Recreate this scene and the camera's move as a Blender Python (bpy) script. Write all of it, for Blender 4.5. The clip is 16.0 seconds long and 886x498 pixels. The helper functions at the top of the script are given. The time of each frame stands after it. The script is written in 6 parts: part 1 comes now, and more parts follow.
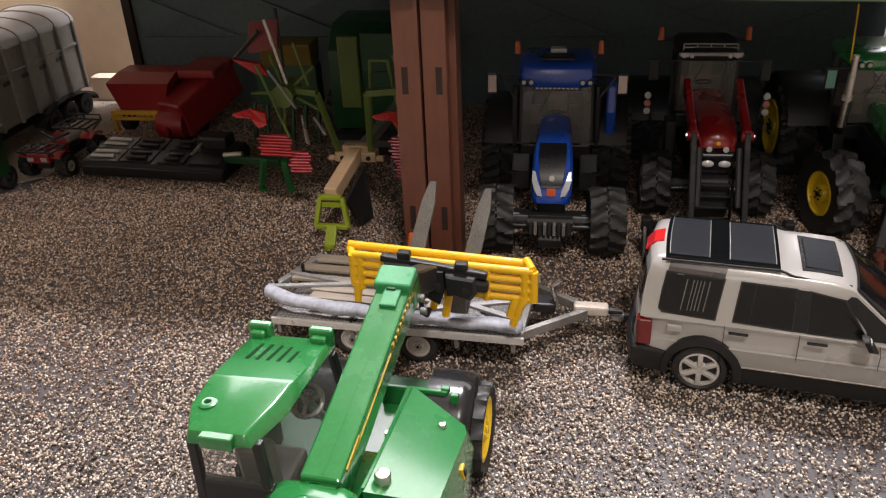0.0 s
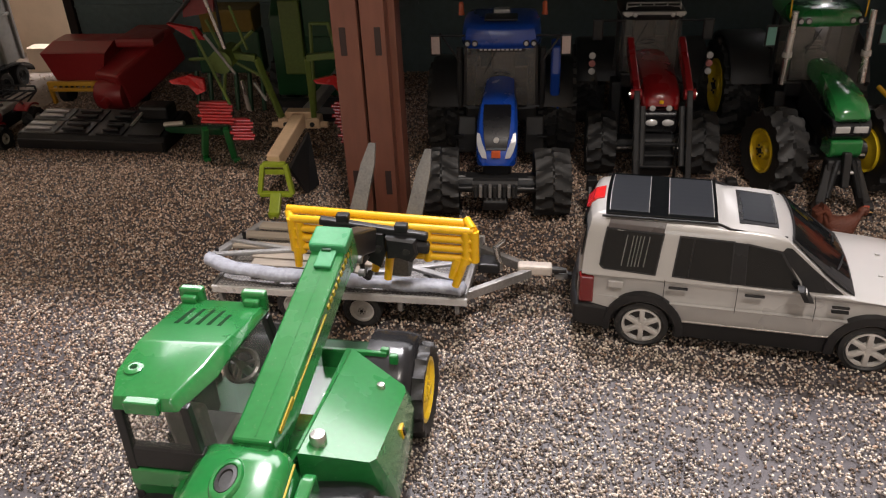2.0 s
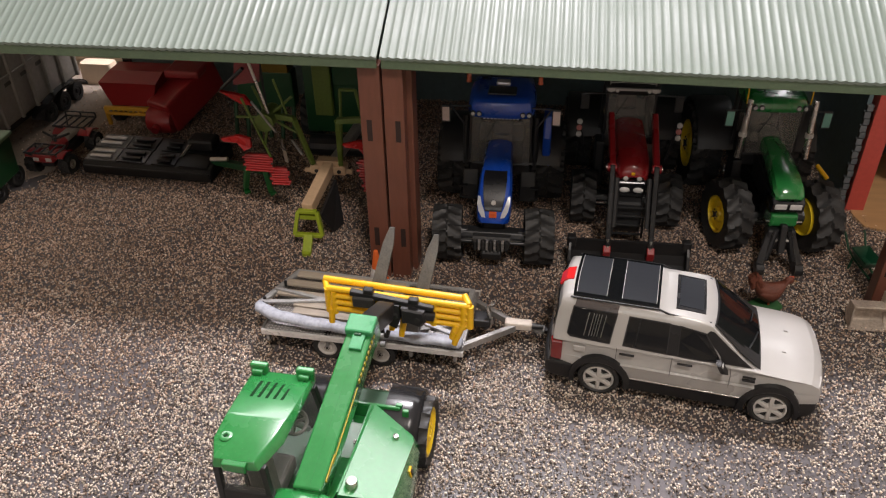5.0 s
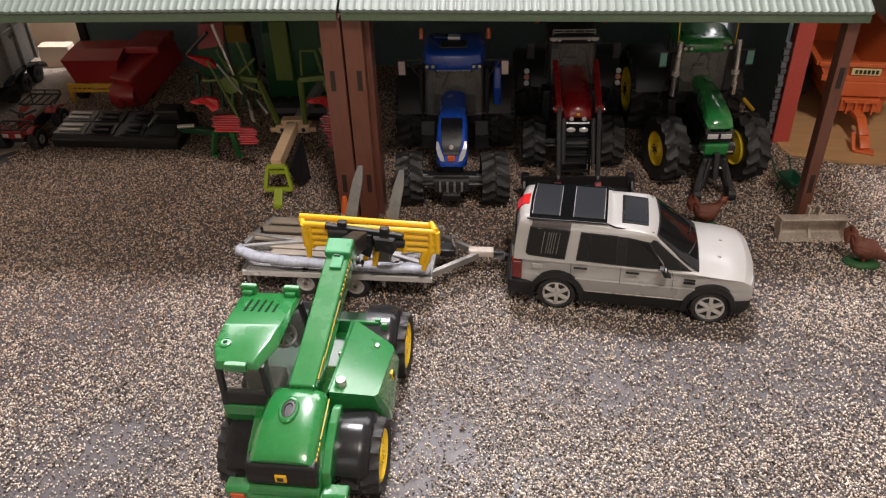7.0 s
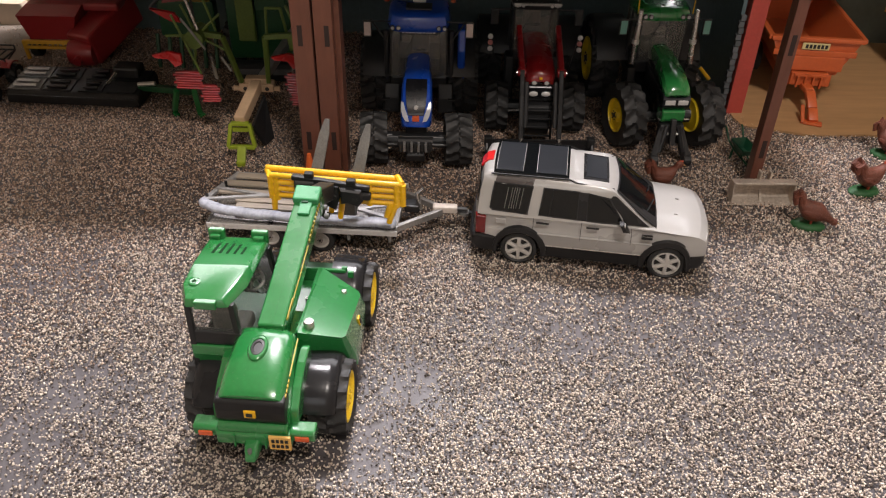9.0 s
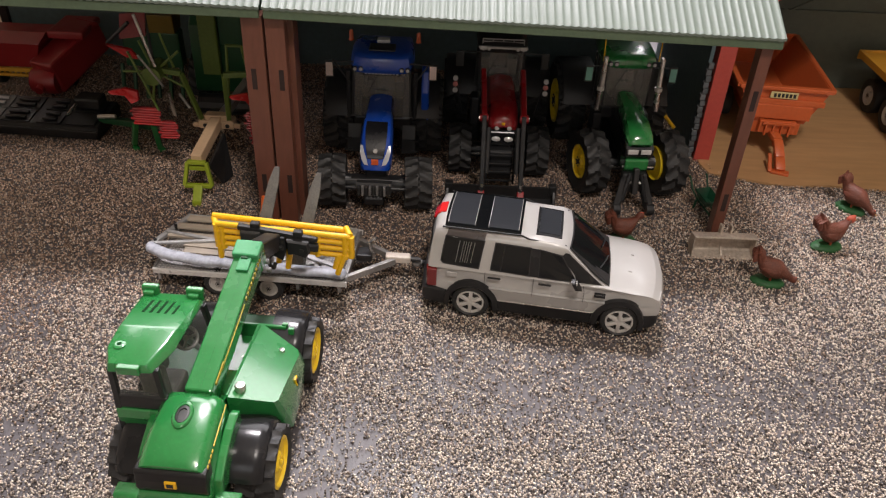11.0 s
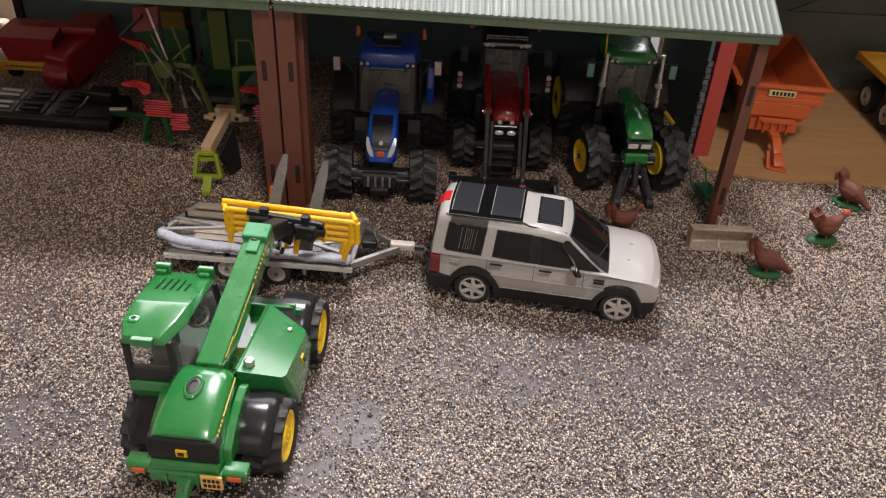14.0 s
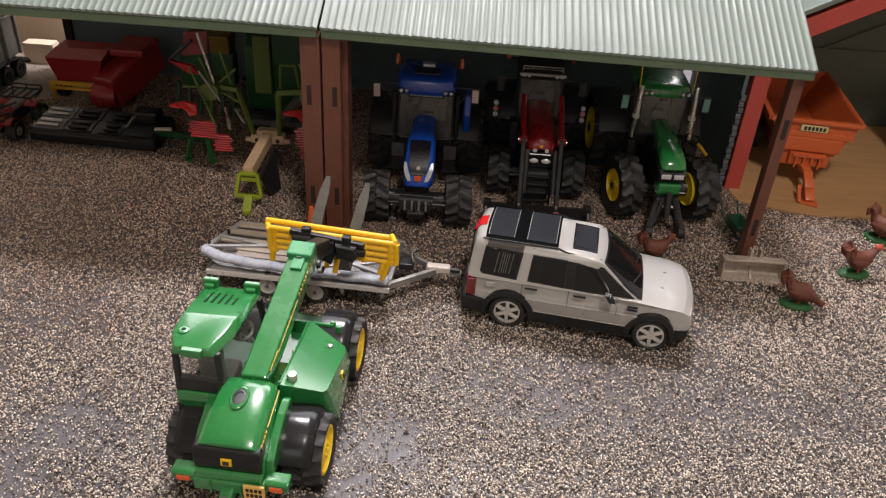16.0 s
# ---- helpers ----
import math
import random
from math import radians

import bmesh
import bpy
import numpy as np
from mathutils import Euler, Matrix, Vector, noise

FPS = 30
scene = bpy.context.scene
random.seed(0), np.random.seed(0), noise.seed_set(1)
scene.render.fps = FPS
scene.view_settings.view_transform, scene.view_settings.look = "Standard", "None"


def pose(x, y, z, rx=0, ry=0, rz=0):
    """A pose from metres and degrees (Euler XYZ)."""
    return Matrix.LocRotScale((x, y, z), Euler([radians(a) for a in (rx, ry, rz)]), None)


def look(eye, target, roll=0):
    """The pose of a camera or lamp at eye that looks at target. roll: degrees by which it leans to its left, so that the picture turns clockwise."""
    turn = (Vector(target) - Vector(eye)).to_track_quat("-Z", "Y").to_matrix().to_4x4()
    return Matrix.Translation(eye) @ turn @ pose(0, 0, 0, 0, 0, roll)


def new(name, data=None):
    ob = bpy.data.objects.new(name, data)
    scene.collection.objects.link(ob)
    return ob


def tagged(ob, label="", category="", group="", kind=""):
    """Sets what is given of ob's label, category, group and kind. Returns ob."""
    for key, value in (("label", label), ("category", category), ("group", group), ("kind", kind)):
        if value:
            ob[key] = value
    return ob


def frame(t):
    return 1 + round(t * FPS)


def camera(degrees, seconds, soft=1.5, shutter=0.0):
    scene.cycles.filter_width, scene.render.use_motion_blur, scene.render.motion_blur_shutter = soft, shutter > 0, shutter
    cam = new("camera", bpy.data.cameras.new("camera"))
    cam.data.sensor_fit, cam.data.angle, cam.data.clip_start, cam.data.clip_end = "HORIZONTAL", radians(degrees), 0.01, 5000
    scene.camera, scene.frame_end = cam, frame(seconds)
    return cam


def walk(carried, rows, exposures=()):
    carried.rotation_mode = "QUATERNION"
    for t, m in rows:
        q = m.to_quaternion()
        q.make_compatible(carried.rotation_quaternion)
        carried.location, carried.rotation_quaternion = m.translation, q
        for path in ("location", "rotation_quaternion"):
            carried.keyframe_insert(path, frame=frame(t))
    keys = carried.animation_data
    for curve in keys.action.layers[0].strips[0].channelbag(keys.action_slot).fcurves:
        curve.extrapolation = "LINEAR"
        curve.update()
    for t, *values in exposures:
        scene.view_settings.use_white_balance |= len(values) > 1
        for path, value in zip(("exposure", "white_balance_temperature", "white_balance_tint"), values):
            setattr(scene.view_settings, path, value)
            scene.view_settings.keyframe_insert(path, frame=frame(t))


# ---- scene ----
cam = camera(57.73, 16.0, soft=1.2, shutter=0.0)
PATH = [
    (0, (0.08426, -0.38717, 0.22512), (-0.2224, 1.34623, -0.72424), -2.45),
    (0.5, (0.09755, -0.373, 0.22169), (-0.19321, 1.36933, -0.71627), -2.47),
    (1, (0.0922, -0.36992, 0.22862), (-0.17457, 1.38029, -0.70175), -2.53),
    (1.5, (0.0876, -0.37858, 0.21159), (-0.15301, 1.36814, -0.73238), -1.90),
    (2, (0.09357, -0.38542, 0.21828), (-0.1213, 1.32798, -0.79072), -2.42),
    (2.5, (0.07968, -0.41915, 0.26983), (-0.08416, 1.24381, -0.82913), -3.21),
    (3, (0.0737, -0.41822, 0.3234), (-0.06382, 1.20905, -0.83119), -3.65),
    (3.2, (0.07777, -0.42647, 0.33473), (-0.04985, 1.20384, -0.8167), -2.94),
    (5.3, (0.10442, -0.42885, 0.32432), (-0.12234, 1.19875, -0.81563), -0.79),
    (5.5, (0.10693, -0.43917, 0.3256), (-0.11165, 1.18529, -0.82042), -0.84),
    (6, (0.11688, -0.4563, 0.3287), (-0.07398, 1.16111, -0.83215), -1.24),
    (6.5, (0.11774, -0.47047, 0.32558), (-0.03702, 1.14788, -0.83933), -1.60),
    (7, (0.10075, -0.48131, 0.31826), (-0.0121, 1.14625, -0.8386), -1.96),
    (7.5, (0.08649, -0.48342, 0.31926), (0.01195, 1.14729, -0.83626), -2.19),
    (8, (0.09193, -0.4909, 0.32137), (0.05296, 1.136, -0.84125), -1.46),
    (8.5, (0.09358, -0.50142, 0.3086), (0.07899, 1.11722, -0.86605), -0.04),
    (9, (0.09435, -0.4995, 0.30602), (0.09774, 1.11371, -0.87616), 1.18),
    (9.5, (0.09956, -0.48354, 0.30217), (0.11133, 1.13209, -0.87664), 2.42),
    (10, (0.1122, -0.45214, 0.3), (0.11034, 1.17247, -0.86647), 2.80),
    (10.2, (0.1187, -0.46129, 0.31908), (0.11623, 1.16848, -0.84017), 2.82),
    (12.3, (0.1193, -0.482, 0.32198), (0.18705, 1.14821, -0.83467), 2.90),
    (12.5, (0.12435, -0.48115, 0.31676), (0.18622, 1.14824, -0.84138), 2.96),
    (13, (0.12062, -0.48797, 0.31423), (0.1771, 1.14284, -0.84217), 3.70),
    (13.5, (0.1245, -0.48853, 0.31092), (0.16861, 1.14344, -0.84437), 3.93),
    (14, (0.11963, -0.49484, 0.31825), (0.13082, 1.1469, -0.82392), 3.14),
    (14.5, (0.11154, -0.49596, 0.32218), (0.09348, 1.15143, -0.81174), 2.62),
    (15, (0.12584, -0.49332, 0.31798), (0.09985, 1.1601, -0.80696), 2.79),
    (15.5, (0.11442, -0.49955, 0.30743), (0.07858, 1.1654, -0.80011), 3.24),
    (16, (0.1092, -0.50553, 0.32095), (0.06774, 1.17281, -0.76599), 3.63),
]
walk(cam, [(t, look(eye, target, roll)) for t, eye, target, roll in PATH], [(0, 0.12), (3.2, 0.14), (5.3, 0.1), (10.2, 0.08), (12.3, -0.04), (16, -0.04)])

# ---- light ----
# A lived-in room: ceiling fittings over the display, a window behind it and an added fill behind the viewer.
world = bpy.data.worlds.new("room_dark")
scene.world = world
world.use_nodes = True
world.node_tree.nodes["Background"].inputs[0].default_value = (0.02, 0.018, 0.016, 1)
world.node_tree.nodes["Background"].inputs[1].default_value = 0.3


def area_lamp(name, eye, target, size_x, size_y, watts, colour):
    data = bpy.data.lights.new(name, "AREA")
    data.shape, data.size, data.size_y, data.energy, data.color = "RECTANGLE", size_x, size_y, watts, colour
    ob = new(name, data)
    ob.matrix_world = look(eye, target)
    return tagged(ob, "area light for the room lighting and added fill", "room light", kind="structure")


area_lamp("ceiling_light_1", (0.08, 0.50, 1.36), (0.06, -0.10, 0), 0.20, 0.20, 28.5, (1.0, 0.945, 0.985))
area_lamp("window_light_1", (0.05, 1.30, 1.05), (0.05, -0.15, 0), 2.10, 0.95, 38.0, (0.99, 0.96, 0.99))
area_lamp("ceiling_light_2", (0.36, -0.86, 1.42), (0.08, -0.02, 0), 0.20, 0.20, 12.5, (1.0, 0.90, 0.83))
# added low fill that lifts the shed interior; no lamp stands there
area_lamp("front_fill_1", (-0.05, -1.60, 0.85), (0.05, 0.1, 0.05), 0.50, 0.40, 1.2, (0.95, 0.97, 1.0))

# ---- materials ----
MM = 0.001


def material(name, colour, rough=0.5, metal=0.0, vary=0.12, scale=120.0, bump=0.0, bump_scale=600.0, coat=0.0, stretch=(1, 1, 1), island=0.0, speck=0.0):
    """A surface with two scales of tone, fine relief and, where asked, dusty specks."""
    m = bpy.data.materials.new(name)
    m.use_nodes = True
    nt = m.node_tree
    n, l = nt.nodes, nt.links
    b = n["Principled BSDF"]
    b.inputs["Metallic"].default_value = metal
    b.inputs["Coat Weight"].default_value = coat
    b.inputs["Coat Roughness"].default_value = 0.12
    tc, mp = n.new("ShaderNodeTexCoord"), n.new("ShaderNodeMapping")
    mp.inputs["Scale"].default_value = stretch
    l.new(tc.outputs["Object"], mp.inputs["Vector"])
    big, fine = n.new("ShaderNodeTexNoise"), n.new("ShaderNodeTexNoise")
    big.inputs["Scale"].default_value, fine.inputs["Scale"].default_value = scale * 0.35, scale * 4
    big.inputs["Detail"].default_value = fine.inputs["Detail"].default_value = 4
    for t in (big, fine):
        l.new(mp.outputs[0], t.inputs["Vector"])
    add = n.new("ShaderNodeMath")
    add.operation = "ADD"
    l.new(big.outputs[0], add.inputs[0]), l.new(fine.outputs[0], add.inputs[1])
    span = n.new("ShaderNodeMapRange")
    span.inputs[1].default_value, span.inputs[2].default_value = 0.6, 1.4
    span.inputs[3].default_value, span.inputs[4].default_value = 1 - vary, 1 + vary
    l.new(add.outputs[0], span.inputs[0])
    last = span.outputs[0]
    if island:
        info = n.new("ShaderNodeObjectInfo")
        rnd = n.new("ShaderNodeMapRange")
        rnd.inputs[3].default_value, rnd.inputs[4].default_value = 1 - island, 1 + island
        l.new(info.outputs["Random"], rnd.inputs[0])
        mul = n.new("ShaderNodeMath")
        mul.operation = "MULTIPLY"
        l.new(last, mul.inputs[0]), l.new(rnd.outputs[0], mul.inputs[1])
        last = mul.outputs[0]
    tint = n.new("ShaderNodeVectorMath")
    tint.operation = "SCALE"
    tint.inputs[0].default_value = colour
    l.new(last, tint.inputs["Scale"])
    l.new(tint.outputs[0], b.inputs["Base Color"])
    rr = n.new("ShaderNodeMapRange")
    rr.inputs[1].default_value, rr.inputs[2].default_value = 0.3, 0.7
    rr.inputs[3].default_value, rr.inputs[4].default_value = max(rough - 0.08, 0.03), min(rough + 0.1, 1)
    l.new(big.outputs[0], rr.inputs[0]), l.new(rr.outputs[0], b.inputs["Roughness"])
    if speck:
        dust = n.new("ShaderNodeTexNoise")
        dust.inputs["Scale"].default_value = 900
        l.new(tc.outputs["Object"], dust.inputs["Vector"])
        cut = n.new("ShaderNodeMapRange")
        cut.inputs[1].default_value, cut.inputs[2].default_value = 0.68, 0.74
        cut.inputs[4].default_value = speck
        l.new(dust.outputs[0], cut.inputs[0])
        mix = n.new("ShaderNodeMix")
        mix.data_type = "RGBA"
        mix.inputs["B"].default_value = (0.35, 0.31, 0.26, 1)
        l.new(cut.outputs[0], mix.inputs["Factor"]), l.new(tint.outputs[0], mix.inputs["A"])
        l.new(mix.outputs["Result"], b.inputs["Base Color"])
    if bump:
        tex, bp = n.new("ShaderNodeTexNoise"), n.new("ShaderNodeBump")
        tex.inputs["Scale"].default_value, tex.inputs["Detail"].default_value = bump_scale, 5
        bp.inputs["Strength"].default_value, bp.inputs["Distance"].default_value = bump, 0.0006
        l.new(mp.outputs[0], tex.inputs["Vector"]), l.new(tex.outputs[0], bp.inputs["Height"]), l.new(bp.outputs[0], b.inputs["Normal"])
    return m


def glass(name, colour, rough=0.03, alpha=0.45, gloss=0.6):
    m = bpy.data.materials.new(name)
    m.use_nodes = True
    b = m.node_tree.nodes["Principled BSDF"]
    b.inputs["Base Color"].default_value = (*colour, 1)
    b.inputs["Roughness"].default_value = rough
    b.inputs["Alpha"].default_value = alpha
    b.inputs["Specular IOR Level"].default_value = gloss
    return m


GREEN = material("tractor_green_plastic", (0.018, 0.18, 0.042), 0.26, vary=0.12, coat=1.0, bump=0.04, bump_scale=900, speck=0.12)
GREEN_DARK = material("dark_green_plastic", (0.006, 0.052, 0.016), 0.4, vary=0.15)
YELLOW = material("yellow_plastic", (0.80, 0.46, 0.010), 0.32, vary=0.08, coat=0.2, bump=0.05)
YELLOW_RIM = material("yellow_rim", (0.85, 0.60, 0.025), 0.35, vary=0.1)
TYRE = material("black_rubber", (0.019, 0.0185, 0.0185), 0.6, vary=0.3, bump=0.15, speck=0.25)
FENDER = material("black_satin_plastic", (0.016, 0.016, 0.017), 0.24, vary=0.2, bump=0.05)
FENDER.node_tree.nodes["Principled BSDF"].inputs["Specular IOR Level"].default_value = 0.28
BLACK = material("black_plastic", (0.014, 0.014, 0.015), 0.42, vary=0.25, bump=0.08)
SILVER_PAINT = material("silver_car_paint", (0.405, 0.395, 0.38), 0.30, metal=0.12, vary=0.03, scale=40, coat=0.5, speck=0.04)
RIM_SILVER = material("silver_alloy", (0.55, 0.53, 0.50), 0.32, metal=0.25, vary=0.08)
CHROME = material("bright_metal", (0.55, 0.53, 0.50), 0.25, metal=0.9, vary=0.15, bump=0.05)
STEEL = material("grey_steel", (0.30, 0.29, 0.28), 0.40, metal=0.55, vary=0.3, scale=200, bump=0.1, speck=0.2)
FORK_STEEL = material("worn_fork_steel", (0.165, 0.163, 0.158), 0.5, metal=0.35, vary=0.35, scale=260, bump=0.15)
ROOF_GLASS = glass("roof_glass_panel", (0.022, 0.024, 0.028), 0.30, 1.0, 0.10)
DARK_GLASS = glass("smoked_glass", (0.005, 0.0055, 0.006), 0.07, 1.0, 0.35)
CAR_BLACK = material("matt_black_trim", (0.005, 0.005, 0.0055), 0.42, vary=0.25, bump=0.1)
CAB_GLASS = glass("cab_glass", (0.30, 0.30, 0.27), 0.05, 0.09)
MINT = material("pale_green_plastic", (0.050, 0.27, 0.110), 0.34, vary=0.15, scale=200, bump=0.05)
SEAT_GREY = material("grey_seat_plastic", (0.16, 0.16, 0.15), 0.5, vary=0.2)
STRIPE = material("olive_yellow_print", (0.46, 0.33, 0.02), 0.4, vary=0.15)
SLOT_GREY = material("dull_dark_metal", (0.035, 0.035, 0.034), 0.45, metal=0.3, vary=0.4, scale=300)
RED_LENS = material("red_lens", (0.55, 0.02, 0.02), 0.2, vary=0.1, coat=0.5)
ORANGE_LENS = material("orange_lens", (0.65, 0.12, 0.04), 0.25, vary=0.1)
CLEAR_LENS = material("clear_lens", (0.55, 0.54, 0.53), 0.12, vary=0.08, coat=0.6)
BROWN = material("brown_shed_plastic", (0.135, 0.050, 0.032), 0.42, vary=0.22, scale=60, stretch=(1, 1, 0.25), bump=0.12)
BROWN_DARK = material("dark_slot", (0.02, 0.009, 0.007), 0.7)
ROOF = material("pale_green_roof", (0.132, 0.165, 0.140), 0.5, vary=0.06, scale=70, bump=0.05, speck=0.15)
FASCIA = material("dark_green_fascia", (0.085, 0.125, 0.075), 0.5, vary=0.15)
# dark wall colour, lifted to put the haze over the deep shed into it
SHED_WALL = material("shed_wall_hazed", (0.115, 0.165, 0.175), 0.6, vary=0.2, scale=50, bump=0.1)
GREEN_WALL = material("grey_green_wall", (0.085, 0.100, 0.080), 0.6, vary=0.15, scale=40, bump=0.1)
BRICK_GREY = material("grey_brick", (0.13, 0.135, 0.14), 0.8, vary=0.2, scale=300, island=0.2)
RED_FRAME = material("red_shed_frame", (0.42, 0.060, 0.045), 0.45, vary=0.15, scale=80, bump=0.08)
PLY = material("plywood_floor", (0.43, 0.25, 0.115), 0.5, vary=0.18, scale=45, stretch=(0.15, 1, 1), bump=0.08)
CREAM = material("cream_render", (0.72, 0.58, 0.44), 0.85, vary=0.08, scale=20, bump=0.9, bump_scale=90)
BOARD = material("base_board", (0.078, 0.070, 0.074), 0.5, vary=0.3, scale=60, bump=0.2, bump_scale=900)
YARD = material("smooth_yard_board", (0.30, 0.245, 0.20), 0.8, vary=0.15, scale=30, bump=0.2)
ROOM_WALL = material("room_wall_paint", (0.62, 0.55, 0.46), 0.8, vary=0.05, scale=3)
ROOM_FLOOR = material("room_carpet", (0.12, 0.09, 0.07), 0.95, vary=0.2, scale=30)


def gravel_material(name, shades, low, high):
    """Grains in a run of shades, picked grain by grain, with slow drifts of tone."""
    m = bpy.data.materials.new(name)
    m.use_nodes = True
    nt = m.node_tree
    n, l = nt.nodes, nt.links
    b = n["Principled BSDF"]
    b.inputs["Roughness"].default_value = 0.95
    b.inputs["Specular IOR Level"].default_value = 0.15
    geo, ramp = n.new("ShaderNodeNewGeometry"), n.new("ShaderNodeValToRGB")
    ramp.color_ramp.elements[0].color = (*shades[0][1], 1)
    ramp.color_ramp.elements[1].color = (*shades[-1][1], 1)
    for pos, col in shades[1:-1]:
        ramp.color_ramp.elements.new(pos).color = (*col, 1)
    l.new(geo.outputs["Random Per Island"], ramp.inputs[0])
    tc, big = n.new("ShaderNodeTexCoord"), n.new("ShaderNodeTexNoise")
    big.inputs["Scale"].default_value = 9
    l.new(tc.outputs["Object"], big.inputs["Vector"])
    span = n.new("ShaderNodeMapRange")
    span.inputs[1].default_value, span.inputs[2].default_value = 0.3, 0.7
    span.inputs[3].default_value, span.inputs[4].default_value = low, high
    l.new(big.outputs[0], span.inputs[0])
    sc = n.new("ShaderNodeVectorMath")
    sc.operation = "SCALE"
    l.new(ramp.outputs[0], sc.inputs[0]), l.new(span.outputs[0], sc.inputs["Scale"])
    l.new(sc.outputs[0], b.inputs["Base Color"])
    return m


GRIT = gravel_material("pale_grit", ((0, (0.06, 0.050, 0.047)), (0.2, (0.175, 0.147, 0.128)), (0.42, (0.45, 0.375, 0.325)), (0.7, (0.71, 0.608, 0.51)), (1, (0.86, 0.78, 0.675))), 0.85, 1.12)
# brown grit colour mixed with the warm shade under the shed eaves
GRIT_BROWN_SHADE = gravel_material("brown_shaded_grit", ((0, (0.12, 0.082, 0.066)), (0.3, (0.28, 0.197, 0.148)), (0.6, (0.47, 0.335, 0.252)), (0.88, (0.64, 0.48, 0.365)), (1, (0.80, 0.65, 0.53))), 0.8, 1.15)

# ---- mesh helpers (millimetres in, metres out) ----


def mesh_of(bm, name, mat):
    me = bpy.data.meshes.new(name)
    bmesh.ops.transform(bm, matrix=Matrix.Diagonal((MM, MM, MM, 1)), verts=bm.verts)
    bmesh.ops.recalc_face_normals(bm, faces=bm.faces)
    bm.to_mesh(me)
    bm.free()
    me.materials.append(mat)
    return me


def part(name, bm, mat, parent, label="", smooth=0):
    me = mesh_of(bm, name, mat)
    if smooth:
        for p in me.polygons:
            p.use_smooth = True
        me.set_sharp_from_angle(angle=radians(smooth))
    ob = new(name, me)
    ob.parent = parent
    return tagged(ob, label) if label else ob


def thing(name, label, category, m=None, group="", kind=""):
    ob = new(name)
    ob.empty_display_size = 0.01
    ob.matrix_world = m if m is not None else Matrix()
    return tagged(ob, label, category, group, kind)


def solid(name, bm, mat, label, category, m=None, group="", kind="", smooth=0):
    ob = part(name, bm, mat, None, "", smooth)
    ob.matrix_world = m if m is not None else Matrix()
    return tagged(ob, label, category, group, kind)


def box(bm, x0, x1, y0, y1, z0, z1, bev=0.0, m=None):
    vs = bmesh.ops.create_cube(bm, size=1)["verts"]
    bmesh.ops.transform(bm, matrix=Matrix.Translation(((x0 + x1) / 2, (y0 + y1) / 2, (z0 + z1) / 2)) @ Matrix.Diagonal((abs(x1 - x0), abs(y1 - y0), abs(z1 - z0), 1)), verts=vs)
    if bev:
        es = list({e for v in vs for e in v.link_edges})
        r = bmesh.ops.bevel(bm, geom=es, offset=bev, segments=2, affect="EDGES", profile=0.5)
        vs = r["verts"]
    if m is not None:
        bmesh.ops.transform(bm, matrix=m, verts=list(set(vs)))
    return bm


def B(*a, **k):
    return box(bmesh.new(), *a, **k)


def bar(bm, p, q, w, h=None, up=(0, 0, 1), bev=0.0):
    """A rectangular bar from p to q, w wide and h high."""
    p, q = Vector(p), Vector(q)
    d = (q - p)
    u = Vector(up)
    if abs(d.normalized().dot(u)) > 0.98:
        u = Vector((0, 1, 0))
    x = d.normalized().cross(u).normalized()
    z = x.cross(d.normalized())
    m = Matrix((x, d.normalized(), z)).transposed().to_4x4()
    m.translation = (p + q) / 2
    h = h or w
    return box(bm, -w / 2, w / 2, -d.length / 2, d.length / 2, -h / 2, h / 2, bev, m)


def rod(bm, p, q, r, r2=None, n=12):
    p, q = Vector(p), Vector(q)
    d = q - p
    m = d.to_track_quat("Z", "Y").to_matrix().to_4x4()
    m.translation = (p + q) / 2
    bmesh.ops.create_cone(bm, cap_ends=True, segments=n, radius1=r, radius2=r if r2 is None else r2, depth=d.length, matrix=m)
    return bm


def pipe(bm, pts, r, n=10):
    for a, b in zip(pts, pts[1:]):
        rod(bm, a, b, r, n=n)
    for a in pts[1:-1]:
        bmesh.ops.create_icosphere(bm, subdivisions=1, radius=r * 1.02, matrix=Matrix.Translation(a))
    return bm


def lathe(bm, profile, m=None, n=32):
    """Turns (radius, along) pairs round the x axis."""
    rings = []
    for r, a in profile:
        rings.append([bm.verts.new((a, r * math.cos(2 * math.pi * i / n), r * math.sin(2 * math.pi * i / n))) for i in range(n)])
    for r0, r1 in zip(rings, rings[1:]):
        for i in range(n):
            bm.faces.new((r0[i], r0[(i + 1) % n], r1[(i + 1) % n], r1[i]))
    for ring in (rings[0], rings[-1]):
        bm.faces.new(ring)
    if m is not None:
        bmesh.ops.transform(bm, matrix=m, verts=[v for ring in rings for v in ring])
    return bm


def prism(bm, poly, x0, x1, bev=0.0, shape=None):
    """Extrudes a (y, z) outline from x0 to x1; shape(v) may move each corner."""
    a = [bm.verts.new((x0, y, z)) for y, z in poly]
    b = [bm.verts.new((x1, y, z)) for y, z in poly]
    k = len(poly)
    fs = [bm.faces.new(a), bm.faces.new(b[::-1])]
    for i in range(k):
        fs.append(bm.faces.new((a[i], b[i], b[(i + 1) % k], a[(i + 1) % k])))
    vs = a + b
    if shape:
        for v in vs:
            v.co = shape(v.co.copy())
    if bev:
        bmesh.ops.recalc_face_normals(bm, faces=fs)
        es = [e for e in {e for f in fs for e in f.edges} if e.calc_face_angle(0) > 0.35]
        bmesh.ops.bevel(bm, geom=es, offset=bev, segments=2, affect="EDGES", profile=0.5, clamp_overlap=True)
    return bm


